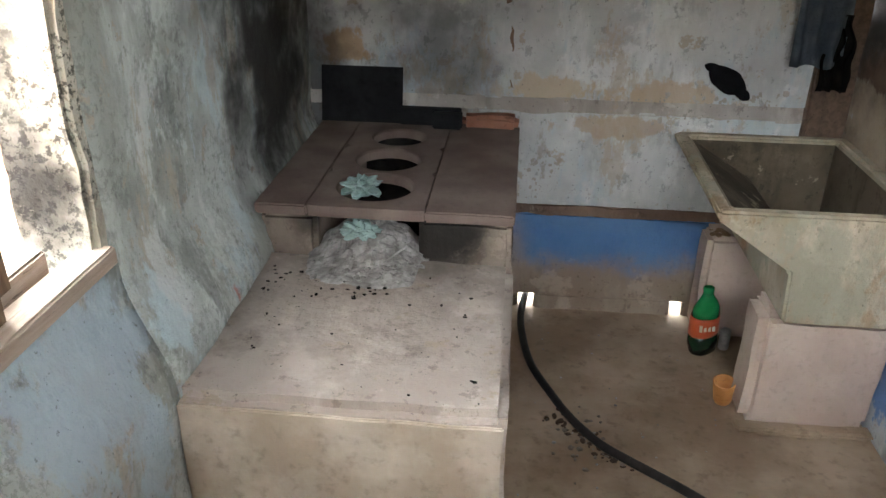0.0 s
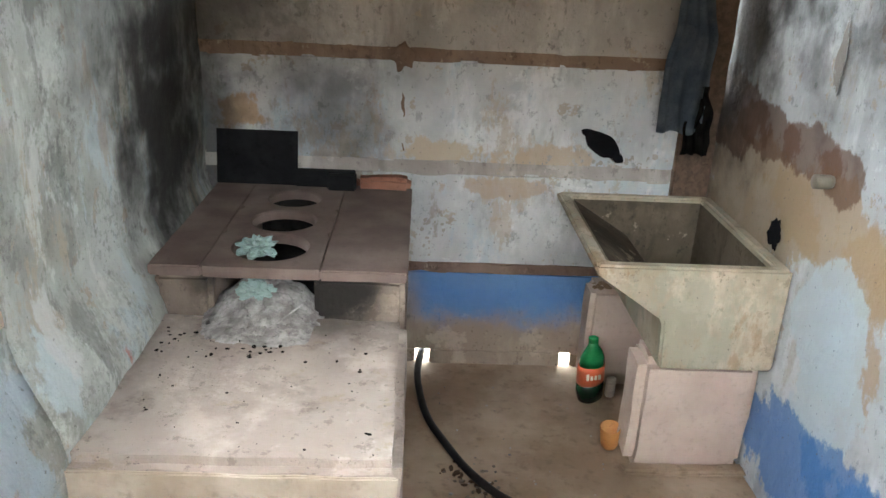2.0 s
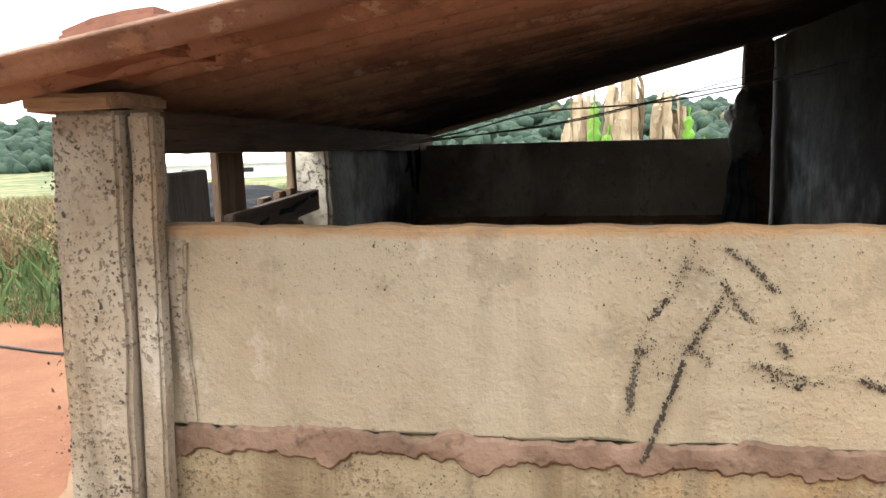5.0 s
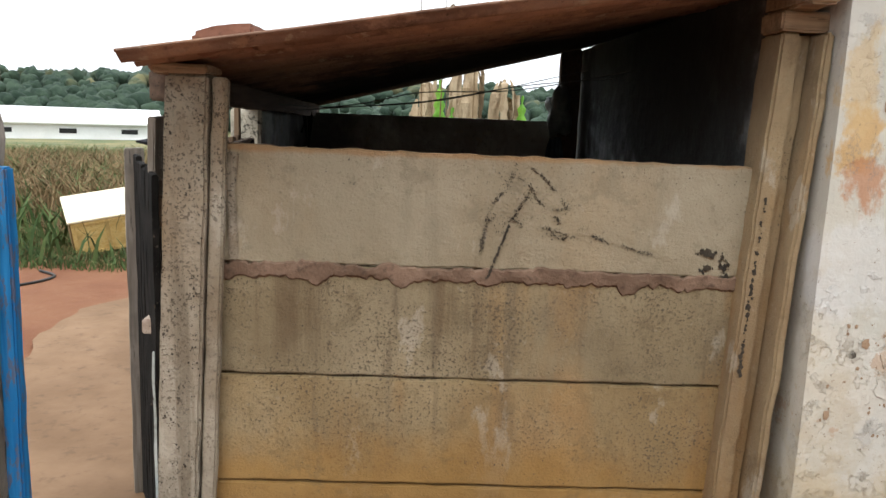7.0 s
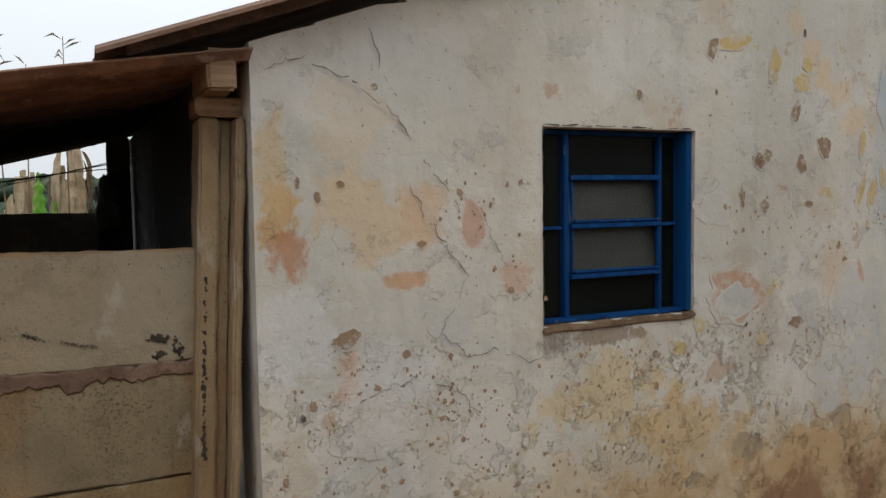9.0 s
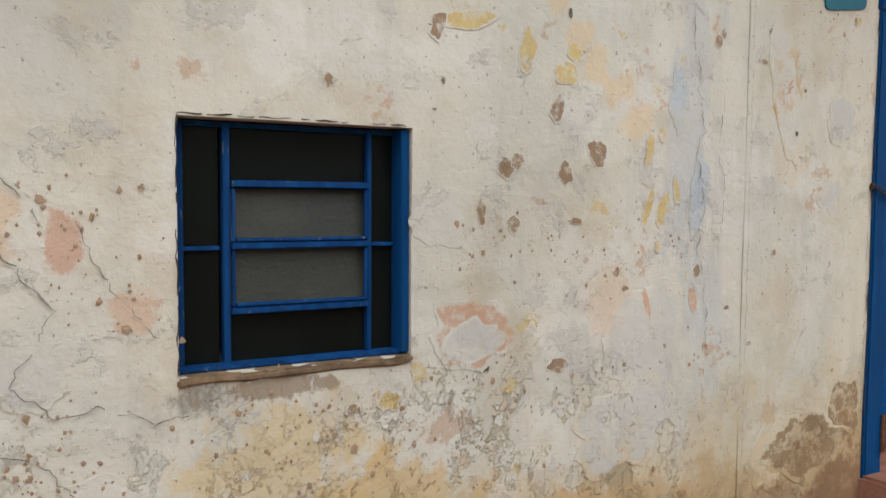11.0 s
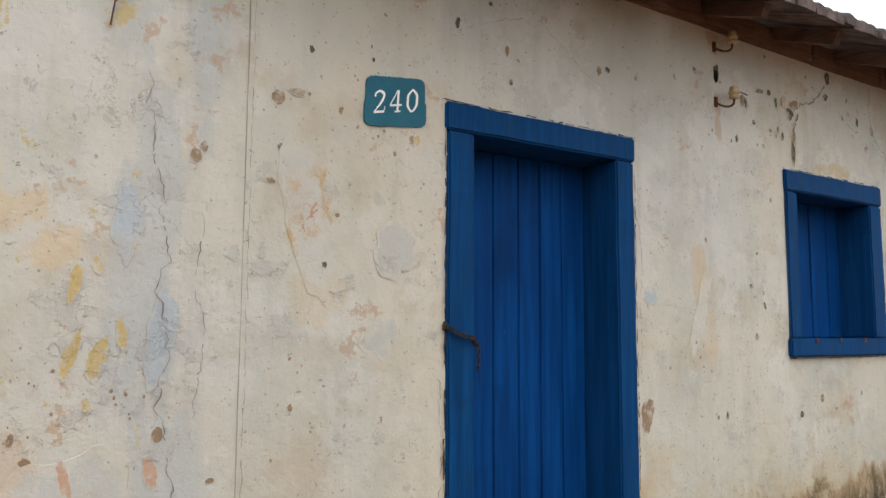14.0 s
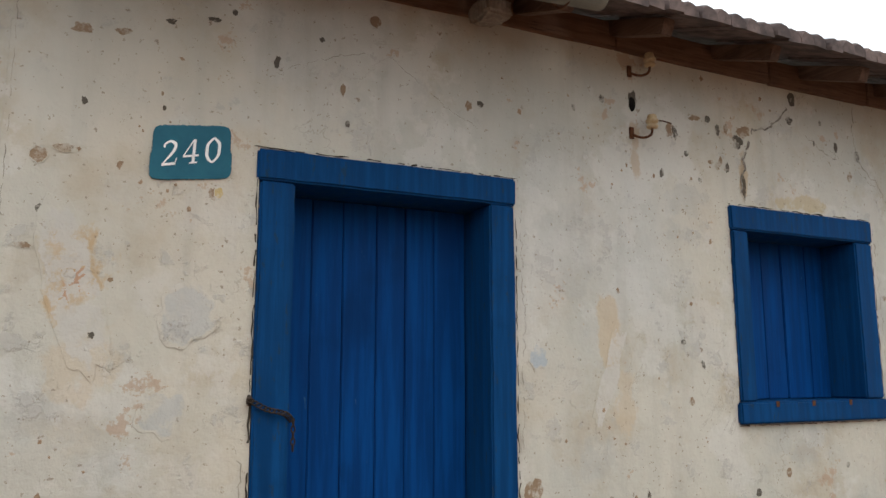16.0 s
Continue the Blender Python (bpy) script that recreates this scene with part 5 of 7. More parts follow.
CRACKS_AND_SEAM = [
    (wall_l, 0.0116, [(1.68, 2.96), (1.81, 2.985), (1.98, 2.91), (2.11, 2.81), (2.2, 2.69), (2.34, 2.51)]), (wall_l, 0.0124, [(2.14, 2.61), (2.21, 2.49), (2.28, 2.39), (2.36, 2.29)]),
    (wall_l, 0.0099, [(2.36, 2.29), (2.31, 2.19), (2.26, 2.1), (2.36, 2.01), (2.45, 2.03), (2.6, 1.97), (2.72, 1.99)]), (wall_l, 0.0083, [(2.42, 2.5), (2.5, 2.33), (2.62, 2.2)]),
    (wall_l, 0.0116, [(4.55, 3.46), (4.57, 3.2), (4.63, 2.88), (4.6, 2.76), (4.64, 2.61), (4.61, 2.41), (4.67, 2.16), (4.65, 1.7)]), (wall_l, 0.0083, [(4.75, 3.05), (4.71, 2.8), (4.75, 2.66), (4.72, 2.3)]),
    (wall_l, 0.0099, [(2.02, 3.1), (2.06, 2.96), (2.1, 2.88)]), (wall_l, 0.0083, [(1.95, 1.9), (2.15, 1.97), (2.32, 1.9), (2.42, 1.78)]), 
    (wall_r, 0.030, [(8.493, 4.183), (8.39, 4.07), (8.277, 3.983), (8.19, 3.971), (8.13, 3.872), (8.098, 3.744), (8.078, 3.6)]), (wall_r, 0.012, [(8.978, 4.24), (8.952, 4.02), (8.976, 3.9), (9.1, 3.8), (9.2, 3.66)]), (wall_r, 0.009, [(8.56, 4.0), (8.66, 3.93), (8.8, 3.88)]), (wall_r, 0.0044, [(5.74, 3.85), (5.89, 3.93), (6.1, 4.0)]), (wall_r, 0.0039, [(8.7, 3.95), (8.95, 3.85), (9.2, 3.7)]),
    # the x 4.885 strip paints the shadow of the step between the two fronts
    (wall_r, 0.0033, [(6.2, 4.0), (6.4, 3.85), (6.6, 3.75)]), (wall_r, 0.005, [(4.885, 4.2), (4.885, 3.2), (4.885, 2.2), (4.885, 1.3)]), (wall_r, 0.0066, [(5.65, 2.5), (5.67, 2.0), (5.66, 1.6)]),
    (wall_r, 0.0055, [(6.79, 3.4), (6.8, 2.9), (6.79, 2.4)]), (wall_r, 0.0077, [(9.05, 3.5), (9.06, 3.1), (9.05, 2.6)]),
]
for k, (own, w, pts) in enumerate(CRACKS_AND_SEAM):
    part("crack", ribbon(pts, w * (0.4 if 4.4 < pts[0][0] < 4.8 else 0.5), ("y", -0.604 if own is wall_l else -0.611), k + 1, 0.003, 0.02 if "885" not in str(pts[0]) else 0.006), CRACK, own)
# dark strips that paint the shade in worn gaps between blue frames and plaster
for k, pts in enumerate(([(5.683, 3.44), (5.684, 2.9), (5.682, 2.3), (5.685, 1.4)], [(6.767, 3.44), (6.764, 2.6), (6.766, 1.4)], [(5.67, 3.562), (6.2, 3.562), (6.775, 3.562)],
                         [(7.984, 3.44), (7.985, 2.6)], [(9.027, 3.44), (9.026, 2.6)], [(7.98, 3.567), (8.5, 3.566), (9.03, 3.567)], [(7.97, 2.50), (8.5, 2.50), (9.035, 2.50)])):
    part("frame_gap", ribbon(pts, 0.0065, ("y", -0.611), k + 41, 0.003, 0.006), MOSS, wall_r)
for k, pts in enumerate(([(2.663, 2.81), (2.662, 2.4), (2.664, 2.09)], [(2.66, 2.81), (3.0, 2.811), (3.38, 2.81)])):
    part("frame_gap", ribbon(pts, 0.005, ("y", -0.604), k + 61, 0.003, 0.006), MOSS, wall_l)
# pocked plaster low on the gable and under the small window
for seed, lines, count in ((71, [((1.75, 1.75), (2.5, 1.75)), ((1.8, 1.95), (2.5, 1.9)), ((2.0, 1.85), (2.4, 1.85))], 520), (72, [((2.7, 1.95), (3.3, 1.95)), ((2.7, 1.8), (3.4, 1.75)), ((2.2, 1.5), (4.4, 1.55))], 640),
                           (73, [((3.5, 2.4), (4.6, 2.4)), ((3.6, 2.0), (4.7, 1.9)), ((2.3, 2.6), (2.6, 2.2))], 420)):
    bm = flecks(lines, count, 0.075, 0.009, -0.602, seed, 0.001, 0.05)
    for v in bm.verts:
        v.co.y += sway(v.co.x, v.co.z, 0.0) * 0.005
    part("pocks", bm, BROWNSPOT, wall_l, "small chipped pocks", kind="stuff")
bm = flecks([((4.95, 3.9), (5.6, 3.2)), ((5.0, 2.4), (5.6, 2.0)), ((6.9, 3.9), (7.8, 3.2)), ((7.0, 2.6), (7.9, 2.2)), ((7.6, 4.1), (8.6, 3.8))], 260, 0.14, 0.011, -0.608, 75, 0.001, 0.1)
for v in bm.verts:
    v.co.y += sway(v.co.x, v.co.z, 3.0) * 0.005
part("pocks", bm, BROWNSPOT, wall_r, "small chipped pocks", kind="stuff")
bm = tube([(4.5, -0.612, 3.88), (4.52, -0.612, 3.8), (4.47, -0.612, 3.7), (4.43, -0.612, 3.66), (4.42, -0.612, 3.58)], 0.0035, 6)
part("loose_cable", bm, RUST, wall_l, "rusty cable hanging on the wall")

# loft gap with broken corrugated sheet
loft = thing("loft_opening", (4.17, -0.5, 3.86), "broken dark opening under the roof with torn sheet", "opening", kind="structure")
bm = bmesh.new()
prev = None
for k in range(61):
    x = 3.75 + 0.80 * k / 60
    z = 3.885 + 0.022 * math.sin(x * 50) + 0.01 * noise.noise((x * 8, 0, 0))
    q = [bm.verts.new((x, -0.612, z)), bm.verts.new((x, 0.4, z + 0.05))]
    if prev:
        bm.faces.new((prev[0], prev[1], q[1], q[0]))
    prev = q
part("corrugated_sheet", bm, ROOF, loft)
part("batten", box((3.76, -0.618, 3.835), (4.59, -0.585, 3.862), 0.004, 0.004), WOOD_GREY, loft)
part("split_post", box((4.53, -0.6, 3.9), (4.597, -0.5, 4.3), 0.01, 0.012, 0.05), WOOD_GREY, loft)
part("wall_fragment", lump((4.47, -0.605, 3.815), (0.13, 0.05, 0.08), 3, 0.7), BROWNSPOT, loft)

# small metal window
win = thing("window_1", (3.02, -0.5, 2.1), "blue-painted iron window with ribbed glass panes", "window", kind="structure")
part("window_frame", box((2.667, -0.53, 2.09), (2.692, -0.49, 2.80)), BLUE_METAL, win)
part("jamb", box((3.345, -0.585, 2.095), (3.373, -0.49, 2.80), 0.003), BLUE_FRAME, win)
for lo, hi in (((2.803, -0.535, 2.10), (2.823, -0.49, 2.80)), ((3.250, -0.535, 2.10), (3.266, -0.49, 2.80))):
    part("mullion", box(lo, hi, 0.003), BLUE_METAL, win)
for z in (2.612, 2.432, 2.243):
    part("bar", box((2.824, -0.55, z + 0.002), (3.249, -0.50, z + 0.022), 0.003), BLUE_METAL, win)
for lo, hi in (((2.693, -0.53, 2.432), (2.794, -0.50, 2.444)), ((3.267, -0.53, 2.434), (3.344, -0.50, 2.446))):
    part("bar", box(lo, hi, 0.002), BLUE_METAL, win)
part("bottom_rail", box((2.667, -0.56, 2.088), (3.372, -0.49, 2.102), 0.003), BLUE_METAL, win)
part("top_rail", box((2.693, -0.53, 2.785), (3.344, -0.49, 2.80), 0.003), BLUE_METAL, win)
part("window_sill", box((2.655, -0.612, 2.062), (3.375, -0.40, 2.086), 0.006, 0.007, 0.04), SILLDIRT, win, "crumbled brown sill")
panes = [(2.693, 2.103, 2.794, 2.431), (2.693, 2.445, 2.794, 2.784), (3.267, 2.103, 3.344, 2.431), (3.267, 2.447, 3.344, 2.784),
         (2.824, 2.103, 3.249, 2.242), (2.824, 2.266, 3.249, 2.431), (2.824, 2.455, 3.249, 2.611), (2.824, 2.635, 3.249, 2.784)]
for k, (x0, z0, x1, z1) in enumerate(panes):
    tilt = rot(-7 if k in (5, 6) else 0)
    part("pane", box((x0, -0.513, z0), (x1, -0.509, z1), turn=tilt), GLASS_DUST if k in (5, 6) else GLASS, win)
for z0, z1 in ((2.268, 2.430), (2.457, 2.610)):  # light frames of the two hinged lights
    for lo, hi in (((2.826, -0.545, z0), (2.836, -0.53, z1)), ((3.238, -0.545, z0), (3.248, -0.53, z1)), ((2.837, -0.553, z0), (3.237, -0.53, z0 + 0.009))):
        part("sash", box(lo, hi, 0.002), BLUE_METAL, win, "worn steel sash")


def planks(parent, x0, x1, z0, z1, y, n, material, seed=1):
    rng = random.Random(seed)
    cuts = [x0 + (x1 - x0) * (k + (0 if k in (0, n) else rng.uniform(-0.12, 0.12))) / n for k in range(n + 1)]
    for a, b in zip(cuts, cuts[1:]):
        part("plank", box((a + 0.0015, y + rng.uniform(-0.003, 0.003), z0), (b - 0.0015, y + 0.03, z1), 0.004), material, parent)


# plank door
door = thing("door_1", (6.23, -0.5, 1.33), "closed blue plank door in a heavy worn blue frame", "door", kind="structure")
part("jamb", box((5.692, -0.622, 1.30), (5.822, -0.34, 3.437), 0.008, 0.003), BLUE_FRAME, door, "split blue jamb")
part("jamb", box((6.638, -0.622, 1.30), (6.757, -0.34, 3.437), 0.008, 0.003), BLUE_FRAME, door)
part("lintel", box((5.680, -0.626, 3.440), (6.765, -0.34, 3.555), 0.008, 0.003), BLUE_FRAME, door)
leaf = part("door_leaf", box((5.824, -0.372, 1.345), (6.636, -0.352, 3.436)), BLUE_DOOR, door)
planks(leaf, 5.826, 6.634, 1.35, 3.434, -0.405, 6, BLUE_DOOR, 4)
part("kick_board", box((5.83, -0.420, 1.36), (6.60, -0.4085, 1.84), 0.004, 0.002), BLUE_KICK, door, "scuffed blue kick board")
part("hinge", box((5.80, -0.634, 1.42), (5.828, -0.623, 1.60), 0.004), RUST, door, "rusty hinge strap")
part("hinge", box((6.645, -0.634, 1.55), (6.665, -0.623, 1.66), 0.004), RUST, door, "rusty hinge strap")
part("sill", box((5.68, -0.80, 1.12), (6.80, -0.35, 1.325), 0.015, 0.008, 0.08), BRICKRED, door, "worn red brick step")
links = curve_points([(5.682, -0.63, 2.655), (5.74, -0.64, 2.625), (5.80, -0.64, 2.61), (5.835, -0.60, 2.585)], 10)
chain = thing("door_chain", (5.69, -0.62, 2.65), "rusty chain fastening the blue door", "chain")
for k, p in enumerate(links):
    a = [p + Vector((0.012 * math.cos(t), 0.004 * math.sin(t) if k % 2 else 0, 0.007 * math.sin(t))) for t in (2 * math.pi * j / 10 for j in range(11))]
    part("link", tube(a, 0.0028, 6), CHAIN, chain)
for k in range(5):
    c = Vector((5.835, -0.628, 2.575 - 0.021 * k))
    a = [c + Vector((0.007 * math.cos(t) * (k % 2), 0.006 * math.cos(t) * (1 - k % 2), 0.013 * math.sin(t))) for t in (2 * math.pi * j / 10 for j in range(11))]
    part("link", tube(a, 0.0028, 6), CHAIN, chain)
part("staple", lump((5.682, -0.615, 2.655), (0.022, 0.025, 0.035), 2, 0.4, 2), CHAIN, chain)
single("yellow_stick", box((6.612, -0.565, 1.325), (6.636, -0.55, 1.80), 0.002, turn=rot(4, -5)), YELLOWSTICK, "short yellow lath leaning in the doorway", "stick")

# shuttered window
shut = thing("window_2", (8.5, -0.5, 2.5), "closed blue plank shutters in a blue wooden frame", "window", kind="structure")
for lo, hi in (((7.992, -0.622, 2.612), (8.098, -0.34, 3.437)), ((8.882, -0.622, 2.612), (9.018, -0.34, 3.437))):
    part("jamb", box(lo, hi, 0.008, 0.003), BLUE_FRAME, shut)
part("lintel", box((7.985, -0.626, 3.440), (9.025, -0.34, 3.56), 0.008, 0.003), BLUE_FRAME, shut)
part("window_sill", box((7.975, -0.632, 2.507), (9.03, -0.34, 2.610), 0.008, 0.003), BLUE_FRAME, shut)
planks(shut, 8.10, 8.88, 2.613, 3.436, -0.41, 5, BLUE_DOOR, 9)
for x in (8.2, 8.45, 8.72):
    part("nail", box((x, -0.637, 2.585), (x + 0.02, -0.633, 2.612), 0.001), RUST, shut)

# painted number sign
sign = thing("house_number", (5.45, -0.612, 3.505), "teal painted house number in white digits", "sign")
bm = bmesh.new()
ring = []
for k in range(160):
    a = 2 * math.pi * k / 160
    c, sn = math.cos(a), math.sin(a)
    q = (abs(c) ** 9 + abs(sn) ** 9) ** (-1 / 9)  # a square with rounded corners
    u, v = c * q, sn * q
    brush = 0.004 * noise.noise((k * 0.8, 3, 0)) + 0.003 * noise.noise((k * 2.6, 1, 0))
    ring.append((5.452 + 0.131 * u + 0.006 * (v < 0) * u + brush * abs(u) ** 8, 3.5115 + 0.097 * v + 0.0155 * u + brush * abs(v) ** 8))
top = [bm.verts.new((x, -0.6145, z)) for x, z in ring]
low = [bm.verts.new((x, -0.606, z)) for x, z in ring]
bm.faces.new(top)
for k in range(160):
    bm.faces.new((low[k], low[(k + 1) % 160], top[(k + 1) % 160], top[k]))
part("painted_field", bm, TEAL, sign)


def brushed(strokes, at, size, lean):
    """A numeral of brush strokes: each a list of (x, z, width) in a unit box."""
    bm = bmesh.new()
    for pts in strokes:
        line = curve_points([(p[0], 0, p[1]) for p in pts], 36) if len(pts) > 2 else [Vector((p[0], 0, p[1])) for p in pts]
        wide = [pts[min(len(pts) - 1, round(k / (len(line) - 1) * (len(pts) - 1)))][2] for k in range(len(line))]
        wide = [sum(wide[max(0, k - 3):k + 4]) / len(wide[max(0, k - 3):k + 4]) for k in range(len(wide))]
        prev = None
        for k, p in enumerate(line):
            d = (line[min(k + 1, len(line) - 1)] - line[max(k - 1, 0)]).normalized()
            n = Vector((-d.z, 0, d.x)) * wide[k] * 0.36
            q = []
            for e in (p + n, p - n):
                q.append(bm.verts.new((at[0] + size * (e.x * 0.62 + lean * e.z), -0.6165, at[1] + size * (e.z + 0.13 * e.x))))
            if prev:
                bm.faces.new((prev[0], prev[1], q[1], q[0]))
            prev = q
    return bm


TWO = [[(-0.36, 0.26, 0.2), (-0.32, 0.4, 0.14), (0.0, 0.5, 0.12), (0.32, 0.34, 0.24), (0.2, 0.06, 0.22), (-0.16, -0.24, 0.12), (-0.4, -0.44, 0.1)], [(-0.42, -0.43, 0.15), (0.42, -0.43, 0.15)], [(0.36, -0.45, 0.1), (0.45, -0.2, 0.07)]]
FOUR = [[(0.12, 0.5, 0.1), (-0.46, -0.16, 0.1)], [(-0.46, -0.17, 0.12), (0.48, -0.17, 0.12)], [(0.17, 0.5, 0.25), (0.17, -0.46, 0.25)], [(-0.06, -0.46, 0.09), (0.42, -0.46, 0.09)]]
NOUGHT = [[(0.0, 0.5, 0.09), (-0.34, 0.26, 0.24), (-0.38, 0.0, 0.28), (-0.34, -0.26, 0.24), (0.0, -0.5, 0.09), (0.34, -0.26, 0.24), (0.38, 0.0, 0.28), (0.34, 0.26, 0.24), (0.0, 0.5, 0.09)]]
for strokes, at in ((TWO, (5.378, 3.497)), (FOUR, (5.449, 3.512)), (NOUGHT, (5.523, 3.528))):
    part("digit", brushed(strokes, at, 0.088, 0.06), WHITE, sign, "hand-painted white numeral")

# eaves
eave = thing("eaves_roof", (8.9, -0.8, 4.25), "clay tiled eaves on dark rafters", "roof", kind="structure")
SL = 0.38


def roof_z(y):
    return 4.235 + SL * (y + 1.05)


part("sheathing", box((4.7, -1.03, 4.215), (13.0, 1.5, 4.23), turn=rot(math.degrees(math.atan(SL))), about=Vector((8.9, -1.05, 4.235))), WOOD_DARK, eave)
rng = random.Random(2)
x = 4.95
while x < 12.9:
    part("rafter", box((x, -1.0, 4.14), (x + 0.07, 0.6, 4.212), 0.006, 0.004, 0.15, x, turn=rot(math.degrees(math.atan(SL))), about=Vector((8.9, -1.05, 4.235))), WOOD_DARK, eave)
    x += rng.uniform(0.5, 0.66)
x = 4.90
while x < 12.9:  # boards closing the wall's head between the rafters
    w = rng.uniform(0.75, 1.3)
    part("fascia_board", box((x, -0.632, 4.238 + rng.uniform(-0.006, 0.004)), (min(13.0, x + w) - 0.008, -0.59, 4.365), 0.004, 0.004, 0.15, x), FASCIA, eave, "reddish brown weathered board")
    x += w


def tongue():
    """One small rounded tile: a humped tongue with a closed, chipped front."""
    bm = bmesh.new()
    rows_t = []
    for y, rz in ((0.0, 0.034), (0.012, 0.040), (0.42, 0.036)):
        rows_t.append([bm.verts.new((-0.041 * math.cos(math.pi * k / 8), y, 1.25 * rz * math.sin(math.pi * k / 8) + y * SL)) for k in range(9)] + [bm.verts.new((0.041, y, -0.016 + y * SL)), bm.verts.new((-0.041, y, -0.016 + y * SL))])
    for a, b in zip(rows_t, rows_t[1:]):
        for k in range(11):
            bm.faces.new((a[k], a[(k + 1) % 11], b[(k + 1) % 11], b[k]))
    bm.faces.new(rows_t[0])
    bm.faces.new(rows_t[-1][::-1])
    return mesh_of(bm, "roof_tile", CLAY)


TILE = tongue()
rng = random.Random(8)
for row in range(3):
    x = 4.72
    while x < 12.9:
        ob = new("roof_tile", TILE)
        ob.parent = eave
        y = -1.09 + row * 0.36 + rng.uniform(-0.014, 0.014)
        ob.location = (x, y, roof_z(y) - 0.012 + 0.014 * row + 0.012 * max(0.0, x - 6.0) * 0.9 + rng.uniform(-0.006, 0.006))
        ob.rotation_euler = (0, rng.uniform(-0.08, 0.08), rng.uniform(-0.04, 0.04))
        ob.matrix_parent_inverse = Matrix.Translation(-Vector(eave.location))
        x += 0.0875
part("roof_slope", box((4.7, 0.0, 0.0), (13.0, 2.2, 0.02), turn=rot(math.degrees(math.atan(SL))), about=Vector((8.9, 0, 0))), CLAY, eave)
eave.children[-1].location = (0, 0.1, roof_z(0.1) + 0.07)
gut = thing("gutter_piece", (6.2, -1.1, 4.1), "short length of weathered zinc gutter under the tiles", "gutter")
bm = bmesh.new()
prev = None
for k in range(11):
    a = math.pi * k / 10
    q = []
    for x, z in ((5.50, 4.085), (6.86, 4.165)):
        for r in (0.052, 0.047):
            q.append(bm.verts.new((x, -1.115 - r * math.cos(a), z - r * math.sin(a) * 0.9)))
    if prev:
        bm.faces.new((prev[0], prev[2], q[2], q[0]))
        bm.faces.new((prev[1], q[1], q[3], prev[3]))
        bm.faces.new((prev[0], q[0], q[1], prev[1]))
        bm.faces.new((prev[2], prev[3], q[3], q[2]))
    prev = q
part("trough", bm, ZINC, gut, smooth=True)
for x in (5.7, 6.3, 6.7):
    part("bracket", tube(curve_points([(x, -1.0, 4.17), (x, -1.08, 4.035 + (x - 5.5) * 0.06), (x, -1.16, 4.06 + (x - 5.5) * 0.06), (x, -1.170, 4.10 + (x - 5.5) * 0.06)], 9), 0.005, 6), RUST, gut)
bm = box((6.535, -0.80, 4.185), (6.66, -0.635, 4.262), 0.012, 0.022, 0.03, 5)
single("broken_beam_end", bm, WOOD_GREY, "splintered beam end stuck out under the eaves", "beam", "structure")

for z in (4.155, 3.855):
    ins = thing("wall_insulator", (7.42, -0.61, z), "stained porcelain insulator on a rusty wall hook", "insulator", "insulators")
    part("hook", tube(curve_points([(7.405, -0.604, z - 0.005), (7.415, -0.635, z - 0.03), (7.44, -0.66, z - 0.038), (7.47, -0.67, z - 0.02), (7.475, -0.672, z + 0.02)], 16), 0.006, 7), RUST, ins, smooth=True)
    bm = lathe([(0.016, 0.0), (0.026, 0.004), (0.028, 0.014), (0.017, 0.02), (0.026, 0.026), (0.031, 0.038), (0.022, 0.046), (0.024, 0.054), (0.019, 0.066), (0.008, 0.07)], 16)
    bm.transform(Matrix.Translation((7.475, -0.672, z + 0.005)))
    part("porcelain", bm, PORCELAIN, ins, smooth=True)
    part("wire_end", tube([(7.49, -0.672, z + 0.048), (7.54, -0.672, z + 0.052), (7.59, -0.672, z + 0.047)], 0.0035, 5), RUST, ins)
    part("plate", box((7.392, -0.616, z - 0.035), (7.416, -0.606, z + 0.02), 0.002), RUST, ins)
# no hole is cut; its shade is painted as a flat dark spot
part("nail_hole", blot((7.415, -0.608, 3.99), 0.035, 0.06, "y", 4, 0.2, 0.001, 16), SOOT, wall_r, "flat dark spot standing for a wall hole")

# stepped base and pavement along the street front
bm = wall_y([6.8, 13.0], [0.6, 1.155], -0.84, -0.62, (), None, 0.08, 0.02, 7.0)
single("wall_base", bm, STONE, "mouldy stone base along the foot of the wall", "base", "structure")
cap = thing("base_cap", (6.8, -0.73, 1.29), "worn brick edging on the wall's base", "trim", kind="structure")
rng = random.Random(33)
x = 6.8
while x < 12.8:
    w = rng.uniform(0.3, 0.7)
    part("brick", box((x + 0.004, -0.868 + rng.uniform(-0.012, 0.012), 1.16), (x + w - 0.004, -0.612, 1.312 + rng.uniform(-0.012, 0.016)), 0.012, 0.012, 0.06, x * 3), rng.choice((STONE, STONE, BRICKBROWN)), cap)
    x += w
bm = sheet([4.9 + 0.3 * k for k in range(29)], [-2.0 + 0.1 * k for k in range(13)], lambda x, y: 1.165 + 0.006 * noise.noise((x * 2, y * 2, 0)))
single("pavement", bm, PAVE, "rough cement pavement before the house", "pavement", "structure")

